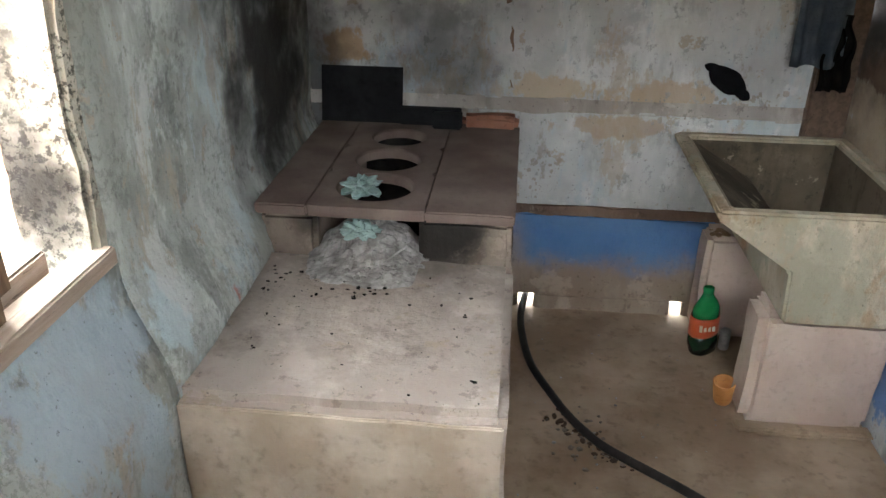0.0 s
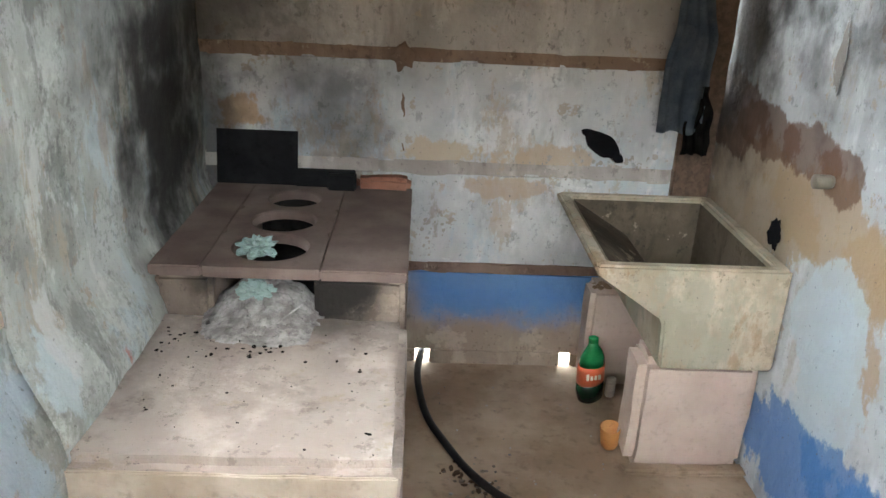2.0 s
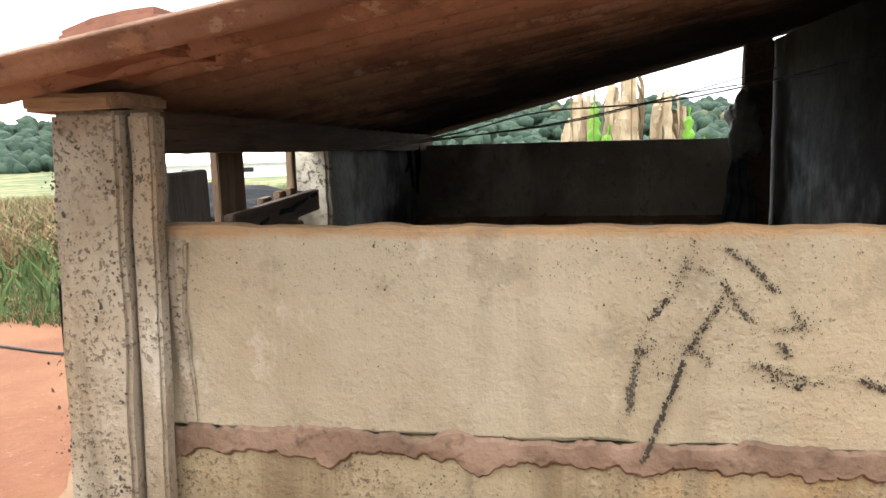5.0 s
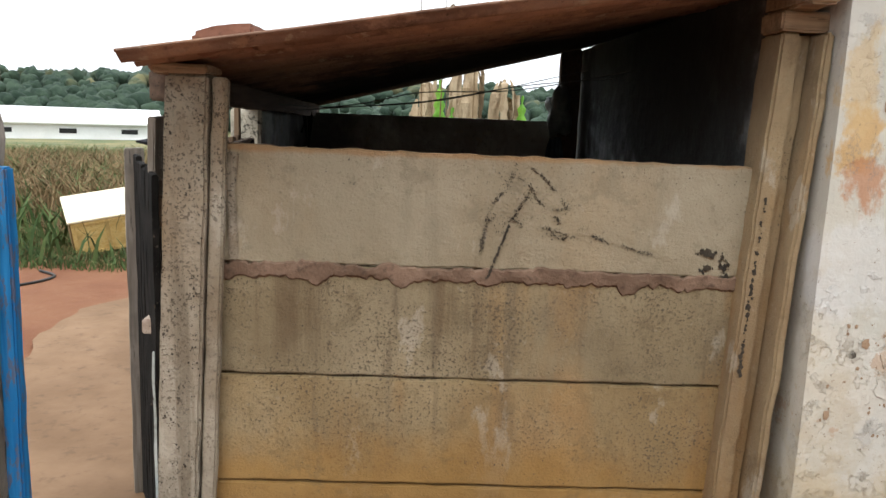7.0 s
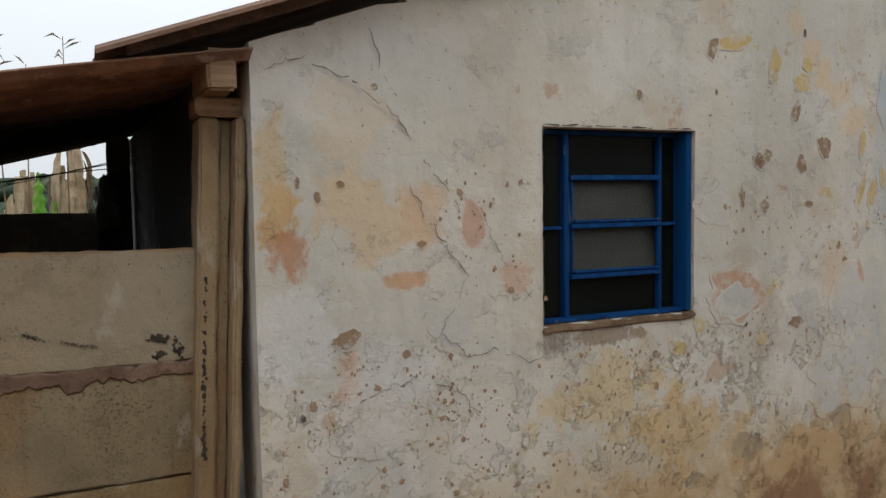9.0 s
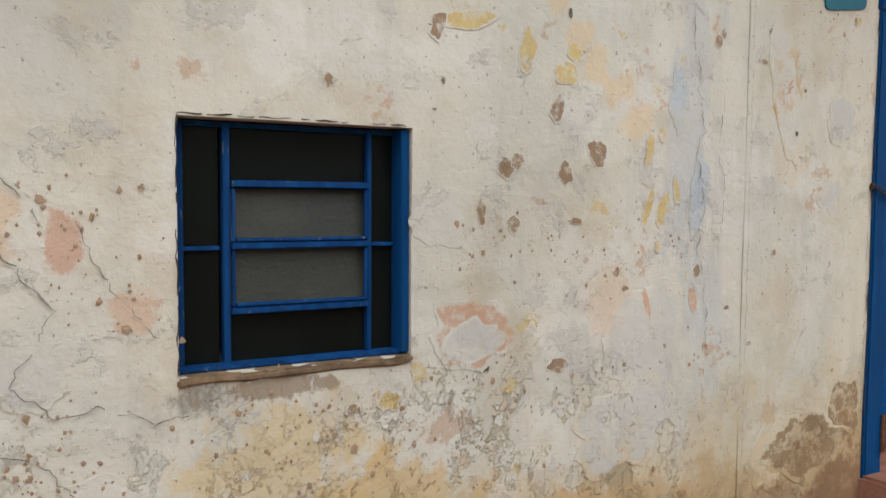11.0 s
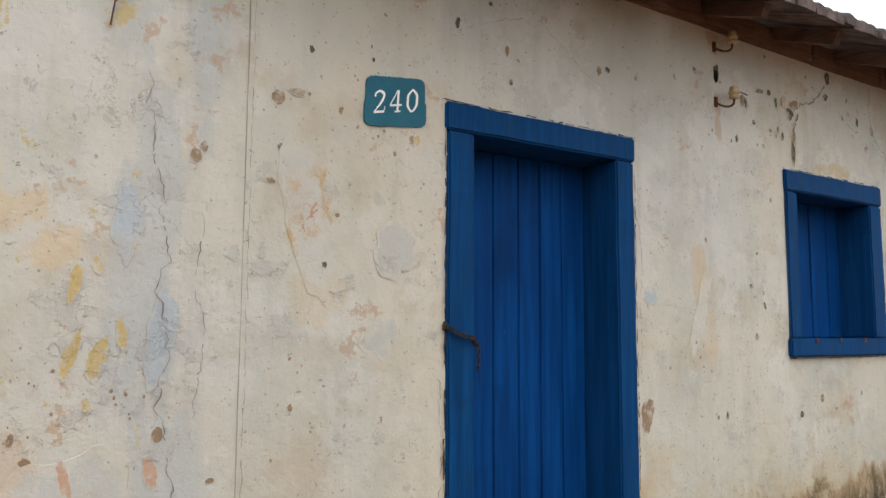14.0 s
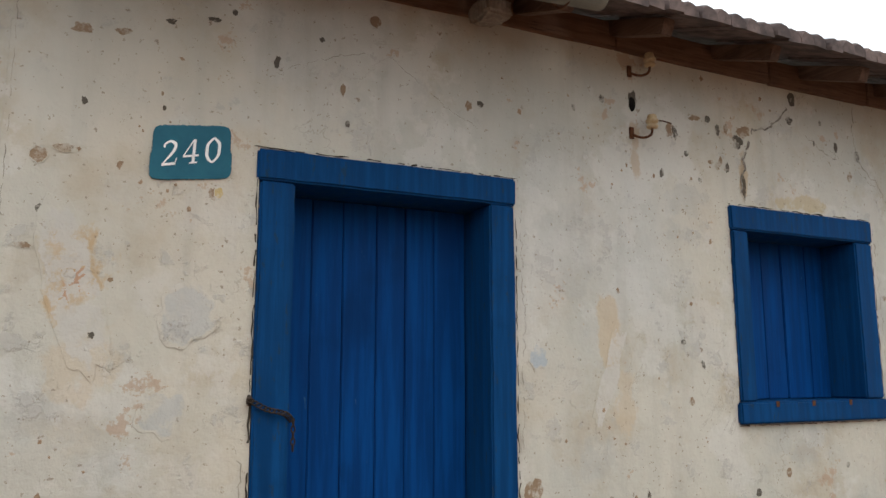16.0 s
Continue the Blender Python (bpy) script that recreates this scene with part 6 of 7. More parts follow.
# roof over the gable part
gable = thing("gable_roof", (3.0, 0.5, 3.4), "rusty sheet verge over the gable wall", "roof", kind="structure")
for k, (x0, x1, lift) in enumerate(((1.22, 2.7, 0.0), (2.6, 4.0, 0.02), (3.9, 4.9, 0.04))):
    bm = bmesh.new()
    n = 60
    g = []
    for j in range(n + 1):
        y = -0.72 + 3.9 * j / n
        w = 0.012 * math.sin(y * 36)
        g.append([bm.verts.new((x, y, verge(x) + 0.03 + lift + w)) for x in (x0, (x0 + x1) / 2, x1)] + [bm.verts.new((x, y, verge(x) + 0.018 + lift + w)) for x in (x0, (x0 + x1) / 2, x1)])
    for a, b in zip(g, g[1:]):
        for i in (0, 1, 3, 4):
            bm.faces.new((a[i], a[i + 1], b[i + 1], b[i]))
        bm.faces.new((a[0], b[0], b[3], a[3]))
        bm.faces.new((a[2], b[2], b[5], a[5]))
    for e in (g[0], g[-1]):
        bm.faces.new((e[0], e[1], e[4], e[3]))
        bm.faces.new((e[1], e[2], e[5], e[4]))
    part("roof_sheet", bm, ROOF, gable)
# front rafter's dark colour also stands for the shaded gap under the verge
for y in (-0.655, 1.2, 2.9):
    bm = box((1.30, y, 2.925), (4.9, y + 0.045, 2.965), 0.005)
    for v in bm.verts:
        v.co.z += 0.36 * (v.co.x - 1.25) + 0.01
    part("rafter", bm, WOOD_BEAM, gable)


# ---------------------------------------------------------------- the lean-to kitchen: its shell
single("floor", box((-0.50, -0.33, 0.70), (1.545, 2.80, 0.845), 0, 0.006, 0.12), FLOOR, "dark trodden cement floor of the kitchen", "floor", "structure")

fence = thing("panel_fence", (0.65, -0.37, 0.8), "wall of stacked precast concrete panels between posts", "fence", kind="structure")
rows_ = [(2.055, 2.415, PANEL), (1.690, 2.050, PANEL_MID), (1.320, 1.684, PANEL_LOW), (0.95, 1.314, PANEL_LOW), (0.6, 0.945, PANEL_LOW)]
for k, (z0, z1, mt) in enumerate(rows_):
    bm = box((-0.21, -0.40, z0), (1.50, -0.346, z1), 0.006, 0.0045, 0.020 if k == 0 else 0.035, k * 3.1)
    for v in bm.verts:
        if k == 0 and v.co.z > z1 - 0.02:
            v.co.z += 0.008 - 0.014 * (v.co.x + 0.16) / 1.66 + 0.007 * noise.noise((v.co.x * 14, 0, 2)) + 0.003 * noise.noise((v.co.x * 60, 0, 2))
    part("panel", bm, mt, fence)
bm = bmesh.new()
prev = None
for k in range(320):
    x = -0.18 + 1.67 * k / 319
    a = 2.012 - 0.014 * noise.noise((x * 6, 1, 0)) - 0.055 * max(0, noise.noise((x * 11, 2, 0))) + 0.012 * noise.noise((x * 40, 2, 0)) + 0.006 * noise.noise((x * 110, 2, 0))
    b = 2.060 + 0.016 * noise.noise((x * 5, 5, 0)) + 0.016 * noise.noise((x * 15, 6, 0)) + 0.008 * noise.noise((x * 60, 6, 0))
    q = [bm.verts.new(p) for p in ((x, -0.399, a), (x, -0.408, a + 0.008), (x, -0.409 + 0.003 * noise.noise((x * 20, 0, 0)), (a + b) / 2), (x, -0.408, b - 0.006), (x, -0.399, b))]
    if prev:
        for i in range(4):
            bm.faces.new((prev[i], prev[i + 1], q[i + 1], q[i]))
    prev = q
part("mortar_band", bm, MORTAR, fence, "smeared brown mortar joint")
# moss-black cracks
TRI = [((0.755, 2.395), (0.732, 2.321)), ((0.732, 2.321), (0.676, 2.255)), ((0.676, 2.255), (0.655, 2.12)), ((0.655, 2.12), (0.645, 2.06)),
       ((0.76, 2.35), (0.8, 2.33)), ((0.8, 2.33), (0.824, 2.283)), ((0.824, 2.283), (0.859, 2.258)), ((0.859, 2.258), (0.92, 2.19)),
       ((0.80, 2.385), (0.842, 2.354)), ((0.842, 2.354), (0.868, 2.325)), ((0.868, 2.325), (0.925, 2.255)), ((0.80, 2.31), (0.763, 2.244)), ((0.763, 2.244), (0.736, 2.198)),
       ((0.74, 2.2), (0.84, 2.2)), ((0.84, 2.2), (0.95, 2.17)), ((0.87, 2.25), (0.92, 2.26)), ((0.94, 2.2), (1.05, 2.16)),
       ((1.05, 2.16), (1.2, 2.12)), ((0.85, 2.19), (0.92, 2.16)), ((0.74, 2.23), (0.79, 2.19)), ((0.73, 2.18), (0.67, 2.22))]
SPLIT = [((0.74, 2.2), (0.7, 2.09)), ((0.7, 2.09), (0.68, 2.03)), ((0.68, 2.03), (0.64, 1.89))]
part("moss_crack", flecks(TRI, 3000, 0.0036, 0.0018, -0.4035, 3, 0.001, -0.18), MOSS, fence, "black moss in branching cracks", kind="stuff")
part("moss_crack", flecks(TRI, 2600, 0.017, 0.0012, -0.4035, 6, 0.001, 0.05), MOSS, fence, kind="stuff")
part("moss_crack", flecks(SPLIT[:2], 320, 0.002, 0.0032, -0.409, 5, 0.001), MOSS, fence, kind="stuff")
part("moss_crack", flecks(SPLIT[2:], 90, 0.004, 0.0018, -0.404, 7, 0.001), MOSS, fence, kind="stuff")
part("soot_blot", flecks([((1.355, 2.13), (1.40, 2.13)), ((1.36, 2.075), (1.385, 2.08)), ((1.43, 2.13), (1.435, 2.05)), ((1.43, 2.045), (1.475, 2.04))], 90, 0.007, 0.009, -0.404, 8, 0.001), MOSS, fence, kind="stuff")
part("pits", flecks([((-0.15, 1.72), (1.48, 1.72)), ((-0.15, 1.85), (1.48, 1.8)), ((0.0, 1.95), (1.0, 1.9)), ((-0.15, 2.4), (1.4, 2.38)), ((-0.1, 1.35), (1.4, 1.37))], 7500, 0.05, 0.0014, -0.4025, 12, 0.001, -0.1), MOSS, fence, "small dark pits", kind="stuff")
part("pits", flecks([((-0.12, 2.36), (1.4, 2.34)), ((0.5, 2.15), (0.6, 2.3)), ((0.1, 2.2), (0.5, 2.12)), ((0.7, 2.12), (1.3, 2.12))], 1800, 0.03, 0.0009, -0.4025, 17, 0.0006, 0.05), MOSS, fence, "small dark pits", kind="stuff")
part("mortar_fillet", box((-0.14, -0.410, 2.06), (-0.108, -0.392, 2.40), 0.004, 0.009, 0.018, 8), POST, fence, "dark crumbling fillet beside the post")


def leaning(bm, by=0.04):
    for v in bm.verts:
        v.co.x -= by * (2.6 - v.co.z)
    return bm


def grooved_post(x0, x1, y0, y1, z0, z1, material, seed):
    """A precast post with a raised rib down its face."""
    bm = box((x0, y0, z0), (x1, y1, z1), 0.008, 0.005, 0.06, seed)
    return bm


lp = part("post", leaning(grooved_post(-0.305, -0.176, -0.47, -0.31, 0.6, 2.625, POST, 2)), POST, fence, "chipped grey concrete post")
part("post_flange", leaning(box((-0.170, -0.452, 0.6), (-0.125, -0.415, 2.62), 0.006, 0.004, 0.06, 4)), POST, fence)
part("post", leaning(box((1.502, -0.47, 0.6), (1.565, -0.32, 2.815), 0.008, 0.006, 0.05, 7), 0.045), POST_R, fence, "brown stained concrete post with a groove")
part("post_groove", leaning(box((1.567, -0.445, 0.6), (1.600, -0.335, 2.81), 0.003, 0.004, 0.05, 9), 0.045), POST_R, fence)
part("post_flange", leaning(box((1.602, -0.540, 0.6), (1.630, -0.335, 2.812), 0.008, 0.006, 0.05, 11), 0.045), POST_R, fence)
part("post_crack", flecks([((1.515, 2.33), (1.50, 2.05)), ((1.50, 2.05), (1.49, 1.75))], 90, 0.002, 0.007, -0.474, 15), MOSS, fence, kind="stuff")
part("post_crack", flecks([((1.615, 2.10), (1.62, 2.04)), ((1.59, 2.10), (1.595, 2.04))], 24, 0.003, 0.008, -0.481, 16), MOSS, fence, kind="stuff")
part("post_pits", leaning(flecks([((-0.30, 2.6), (-0.30, 0.9)), ((-0.25, 2.6), (-0.25, 0.9)), ((-0.20, 2.6), (-0.20, 0.9))], 1500, 0.014, 0.0035, -0.474, 19, 0.001, -0.05)), MOSS, fence, "dark pits in the post", kind="stuff")
single("packing_block", box((-0.335, -0.49, 2.627), (-0.175, -0.30, 2.655), 0.006, 0.006, 0.05), WOOD_BLOCK, "short timber packed on top of the post", "wood block")
single("packing_block", box((1.50, -0.49, 2.817), (1.645, -0.34, 2.875), 0.006, 0.005, 0.05), WOOD_BLOCK, "short timber packed on top of the post", "wood block")
single("beam_end", box((1.515, -0.62, 2.877), (1.60, -0.32, 3.0), 0.008, 0.005, 0.06), WOOD_BLOCK, "sawn end of the roof beam", "beam", "structure")
bm = box((-0.185, -0.60, 2.700), (-0.01, -0.40, 2.764), 0.01, 0.008, 0.05, 3)
for v in bm.verts:
    if v.co.x < -0.10:
        v.co.z -= (-0.10 - v.co.x) * 0.35
single("roof_stone", bm, BRICKRED, "piece of wood weighing down the roof sheet", "wood block")


def roof_at(x, y):
    u, v = (x + 0.40) / 2.0, (y + 0.62) / 3.4
    front, back = 2.652 + 0.325 * u, 2.535 + 0.50 * u
    return front + (back - front) * v


shed_roof = thing("shed_roof", (0.6, 1.1, 2.7), "rusty corrugated sheets sloping down from the house", "roof", kind="structure")
for k, (y0, y1) in enumerate(((-0.66, 0.34), (0.28, 1.26), (1.20, 2.12), (2.06, 2.86))):
    bm = bmesh.new()
    n, m = 72, 8
    up, dn = [], []
    for j in range(n + 1):
        y = y0 + (y1 - y0) * j / n
        w = 0.013 * math.sin(y * 2 * math.pi / 0.115) + 0.006 * (k % 2)
        r_up, r_dn = [], []
        for i in range(m + 1):
            x = -0.375 + 2.015 * i / m
            z = roof_at(x, y) + w + 0.006 * noise.noise((x * 2, y * 2, k))
            r_up.append(bm.verts.new((x, y, z + 0.006)))
            r_dn.append(bm.verts.new((x, y, z)))
        up.append(r_up)
        dn.append(r_dn)
    for j in range(n):
        for i in range(m):
            bm.faces.new((up[j][i], up[j][i + 1], up[j + 1][i + 1], up[j + 1][i]))
            bm.faces.new((dn[j][i], dn[j + 1][i], dn[j + 1][i + 1], dn[j][i + 1]))
        bm.faces.new((up[j][0], up[j + 1][0], dn[j + 1][0], dn[j][0]))
        bm.faces.new((up[j][m], dn[j][m], dn[j + 1][m], up[j + 1][m]))
    for g0, g1 in ((up[0], dn[0]), (up[n], dn[n])):
        for i in range(m):
            bm.faces.new((g0[i], g1[i], g1[i + 1], g0[i + 1]))
    part("corrugated_sheet", bm, ROOF_DARKENED, shed_roof, smooth=True)
bm = box((-0.41, -0.30, 2.545), (-0.29, 2.85, 2.635), 0.006, 0.006, 0.12)
for v in bm.verts:
    v.co.z -= 0.028 * max(0.0, v.co.y) * 0.9
part("wall_beam", bm, WOOD_BEAM, shed_roof, "smoked timber beam")
for pts in ([(-0.05, 0.6, 2.53), (0.2, 0.7, 2.57), (0.45, 0.9, 2.63), (0.9, 1.0, 2.66), (1.5, 1.1, 2.78)], [(-0.2, 0.9, 2.52), (0.1, 1.0, 2.55), (0.5, 1.3, 2.60), (1.0, 1.5, 2.70), (1.5, 1.6, 2.76)], [(-0.34, 1.2, 2.55), (0.0, 1.6, 2.55), (0.6, 2.0, 2.62), (1.5, 2.3, 2.84)]):
    single("hanging_wire", tube(curve_points(pts, 28), 0.0028, 5), WIRE, "thin slack wire strung under the roof", "wire", group="wires")

# back wall of panels
back = thing("wall_back", (0.5, 2.68, 0.845), "whitewashed concrete panel wall with brown joints", "wall", kind="structure")
for k, (z0, z1, mt) in enumerate(((2.095, 2.505, TOPROW), (1.69, 2.065, WHITEWASH), (1.285, 1.655, WHITEWASH), (0.905, 1.255, BLUEPANEL))):
    part("panel", box((-0.36, 2.65, z0), (1.383, 2.705, z1), 0.008, 0.002, 0.05, k * 5.0), mt, back)
for z0, z1, k in ((2.05, 2.11, 1), (1.64, 1.705, 2), (1.245, 1.295, 3)):
    part("mortar_joint", box((-0.36, 2.652, z0), (1.383, 2.70, z1), 0.006, 0.010, 0.04, k * 7.0), RENDER_BROWN if k != 2 else TOPROW, back)
for x0, x1 in ((-0.36, 0.438), (0.502, 1.035), (1.08, 1.383)):
    part("footing", box((x0, 2.648, 0.80), (x1, 2.70, 0.91), 0.008, 0.006, 0.05, x0), TANROW, back)
part("mortar_blob", lump((0.36, 2.652, 2.075), (0.075, 0.02, 0.085), 3, 0.6), RENDER_BROWN, back, "dark mortar blob")
part("crack", ribbon([(0.365, 1.94), (0.372, 1.85), (0.368, 1.70)], 0.012, ("y", 2.646), 4), RENDER_BROWN, back)
part("flaking", flecks([((0.42, 1.33), (0.56, 1.45)), ((0.42, 1.40), (0.50, 1.50)), ((0.8, 1.70), (1.3, 1.72)), ((0.9, 1.66), (1.2, 1.67))], 170, 0.018, 0.009, 2.645, 31), TOPROW, back, kind="stuff")
part("black_mark", blot((1.105, 2.643, 1.785), 0.125, 0.068, "y", 26, 0.12, 0.002, tilt=-32), BLACKPAINT, back, "black painted mark")
part("black_mark", blot((1.155, 2.642, 1.745), 0.07, 0.032, "y", 27, 0.12, 0.002, tilt=-38), BLACKPAINT, back)
part("black_mark", blot((1.05, 2.642, 1.827), 0.05, 0.026, "y", 28, 0.12, 0.002, tilt=-10), BLACKPAINT, back)

# left wall: low part under the window, full part behind it, thick lower plaster
def lumpy_x(x, ys, zs, thick, rough, seed, shape=None):
    """A wall whose uneven face looks towards +x."""
    bm = bmesh.new()
    g = []
    for y in ys:
        row = []
        for z in zs:
            n = noise.noise((y * 2.2 + seed, z * 2.2, seed)) * rough + noise.noise((y * 7, z * 7, seed)) * rough * 0.35
            row.append(bm.verts.new((x + n + (shape(y, z) if shape else 0), y, z)))
        g.append(row)
    for a, b in zip(g, g[1:]):
        for i in range(len(zs) - 1):
            bm.faces.new((a[i], b[i], b[i + 1], a[i + 1]))
    edge = [e for e in bm.edges if e.is_boundary]
    out = bmesh.ops.extrude_edge_only(bm, edges=edge)
    vs = [v for v in out["geom"] if isinstance(v, bmesh.types.BMVert)]
    for v in vs:
        v.co.x = x - thick
    bmesh.ops.contextual_create(bm, geom=[e for e in bm.edges if e.is_boundary])
    return bm


def steps(a, b, n):
    return [a + (b - a) * k / n for k in range(n + 1)]


def bulge(y, z):
    edge = 1.73 - 0.05 * (y - 1.2) + 0.05 * noise.noise((y * 4, 0, 3))
    t = max(0.0, min(1.0, (edge - z) / 0.28))
    return 0.09 * t * t * (3 - 2 * t)


single("wall_left", lumpy_x(-0.355, steps(1.17, 2.80, 44), steps(0.8, 2.53, 44), 0.135, 0.018, 2.0, bulge), LEFT, "lumpy grey-blue plaster wall blackened by soot", "wall", "structure", smooth=True)
single("wall_left_low", lumpy_x(-0.355, steps(-0.05, 1.168, 32), steps(0.8, 1.735, 26), 0.135, 0.018, 2.0, bulge), LEFT, "low plastered wall under the kitchen window", "wall", "structure", smooth=True)
single("wall_left_front", box((-0.40, -0.36, 0.8), (-0.345, -0.052, 1.735), 0, 0.004), LEFT, "thin plastered end of the low wall", "wall", "structure")
single("window_reveal", box((-0.505, 1.12, 1.737), (-0.352, 1.1685, 2.53), 0.012, 0.008, 0.03, 4), REVEAL, "rough cream window reveal spotted with mould", "reveal", "structure")
wl = bpy.data.objects["wall_left"]

sill = thing("kitchen_window", (-0.45, 0.6, 1.74), "unglazed kitchen window with slatted wooden bars", "window", kind="structure")
part("window_sill", box((-0.40, -0.25, 1.745), (-0.335, 1.15, 1.785), 0.005, 0.003, 0.15), WOOD_SILL, sill, "bleached timber sill")
part("sill_board", box((-0.47, -0.25, 1.765), (-0.412, 1.06, 1.815), 0.005, 0.003, 0.15), WOOD_SILL, sill)
for y, w, z1, tilt in ((0.35, 0.165, 2.55, 1.0), (0.555, 0.055, 2.36, -1.5), (0.65, 0.065, 2.385, 2), (0.765, 0.06, 2.395, -1), (0.875, 0.06, 2.40, 1.5)):
    part("slat", box((-0.428, y, 1.80), (-0.404, y + w, z1), 0.003, 0.001, 0.12, y * 9, turn=rot(tilt)), WOOD_BROWN, sill)
part("rail", box((-0.398, 0.34, 2.30), (-0.365, 1.045, 2.375), 0.004, 0.0, 0.12, turn=rot(1.5)), WOOD_BEAM, sill)
part("jamb", box((-0.40, 0.80, 1.79), (-0.36, 0.86, 2.295), 0.004, 0.003, 0.12), WOOD_BROWN, sill)
part("side_board", box((-0.425, -0.28, 1.79), (-0.40, 0.275, 2.495), 0.004, 0.004, 0.12), WOOD_GREY, sill, "grey weathered board")
part("upright", box((-0.43, 0.90, 2.38), (-0.405, 0.935, 2.54), 0.003), WOOD_BROWN, sill)

# right wall details
rw = bpy.data.objects["wall_house_side"]
for args, mt in ((((1.540, 1.66, 2.25), 0.03, 0.13, 13), R_GREY), (((1.540, 1.92, 2.21), 0.04, 0.14, 14), R_GREY), (((1.536, 2.08, 1.655), 0.075, 0.085, 17), BLACKPAINT)):
    part("plaster_mark", blot((1.5435 - 0.0007 * (args[3] % 9), args[0][1], args[0][2]), args[1], args[2], "x", args[3], 0.5, 0.0004, 60), mt, rw)
bm = lathe([(0.017, 0.0), (0.02, 0.01), (0.02, 0.05), (0.016, 0.052)], 14)
bm.transform(Matrix.Translation((1.543, 1.83, 1.90)) @ rot(0, -90, 0))
single("pipe_stub", bm, ZINC, "short pipe stub sticking from the wall", "pipe", smooth=True)

# corner post, rag and bag
single("corner_post", box((1.387, 2.645, 0.845), (1.527, 2.72, 3.0), 0.008, 0.006, 0.1, 3), WOOD_BEAM, "dark wooden corner post beside a bright gap", "post", "structure")
single("slit_board", box((1.512, 2.722, 1.05), (1.541, 2.75, 2.03), 0.004, 0.003, 0.1, 5), WOOD_BROWN, "dark board closing part of the corner slit", "board", "structure")


def drape(at, w, h, depth, seed, material, name, label, category):
    bm = bmesh.new()
    g = []
    for j in range(25):
        t = j / 24
        row = []
        for i in range(17):
            s = i / 16 - 0.5
            ww = w * (0.45 + 0.55 * math.sin(min(1, t * 1.5) * 1.57)) * (1 + 0.1 * noise.noise((t * 5, seed, 0)))
            fold = depth * (math.sin(s * 19 + 2 * noise.noise((t * 2, s * 2, seed))) * (0.3 + 0.7 * t))
            row.append(bm.verts.new((at[0] + s * ww + 0.012 * noise.noise((t * 4, 0, seed)), at[1] - 0.03 - depth + fold, at[2] - h * t + 0.02 * noise.noise((s * 4, 9, seed)) * (t > 0.9))))
        g.append(row)
    for a, b in zip(g, g[1:]):
        for i in range(16):
            bm.faces.new((a[i], a[i + 1], b[i + 1], b[i]))
    out = bmesh.ops.solidify(bm, geom=list(bm.faces), thickness=0.004)
    return single(name, bm, material, label, category, smooth=True)


drape((1.365, 2.64, 2.40), 0.17, 0.55, 0.018, 4, CLOTH, "hanging_rag", "dusty blue-grey cloth hanging on the corner post", "cloth")
drape((1.43, 2.64, 2.02), 0.10, 0.25, 0.014, 9, SOOT, "hanging_rag", "small dark rag hanging on the corner post", "cloth")
single("hanging_bag", lump((1.375, 2.60, 2.57), (0.17, 0.12, 0.30), 3, 0.55, 4, 1.6), PLASTIC_BAG, "crumpled pale plastic bag hung on the post", "bag", smooth=True)
rng = random.Random(14)
for k in range(7):
    x, y = -0.33 + rng.uniform(0, 0.06), 2.45 + rng.uniform(-0.25, 0.15)
    single("dangling_strip", tube([(x, y, 2.53), (x + 0.01, y, 2.45), (x + rng.uniform(-0.02, 0.03), y, 2.44 - rng.uniform(0.03, 0.2))], 0.006, 5), SOOT, "sooty strip dangling from the beam", "strip", group="dangling strips")

# ---------------------------------------------------------------- stove
stove = thing("wood_stove", (0.05, 1.9, 0.845), "masonry wood stove with three cooking holes and a low hearth slab", "stove")
bm = box((-0.30, 1.157, 0.845), (0.412, 1.84, 1.447), 0.022, 0.006, 0.07, 2)
part("hearth_slab", bm, SLAB, stove, "worn grey cement hearth slab")
part("front_face", box((-0.27, 1.146, 0.85), (0.405, 1.1565, 1.425), 0.004, 0.004, 0.05, 6), SLABF, stove, "flaking whitewashed front")
part("cheek", box((-0.30, 1.842, 0.845), (-0.14, 2.645, 1.560), 0.015, 0.006, 0.06, 3), STOVE_CHEEK, stove)
part("cheek", box((0.145, 1.842, 0.845), (0.402, 2.645, 1.560), 0.015, 0.006, 0.06, 5), STOVE_CHEEK, stove, "sooty stove cheek")
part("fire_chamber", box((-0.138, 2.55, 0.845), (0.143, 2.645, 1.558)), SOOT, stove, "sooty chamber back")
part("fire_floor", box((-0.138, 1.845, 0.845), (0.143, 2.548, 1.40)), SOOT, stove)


def holed(x0, x1, y0, y1, cx, cy, r, z0, z1):
    """A slab with one round hole."""
    bm = bmesh.new()
    n = 48
    tops, bots = [], []
    for k in range(n):
        a = 2 * math.pi * k / n
        c, s = math.cos(a), math.sin(a)
        f = min((x1 - cx) / c if c > 1e-9 else ((x0 - cx) / c if c < -1e-9 else 1e9), (y1 - cy) / s if s > 1e-9 else ((y0 - cy) / s if s < -1e-9 else 1e9))
        o = (cx + c * f, cy + s * f)
        i0, i1 = (cx + c * (r + 0.006), cy + s * (r + 0.006)), (cx + c * r, cy + s * r)
        tops.append([bm.verts.new((*o, z1)), bm.verts.new((*i0, z1)), bm.verts.new((*i1, z1 - 0.006)), bm.verts.new((*i1, z0)), bm.verts.new((*o, z0))])
    for k in range(n):
        a, b = tops[k], tops[(k + 1) % n]
        for i in range(5):
            bm.faces.new((a[i], b[i], b[(i + 1) % 5], a[(i + 1) % 5]))
    return bm


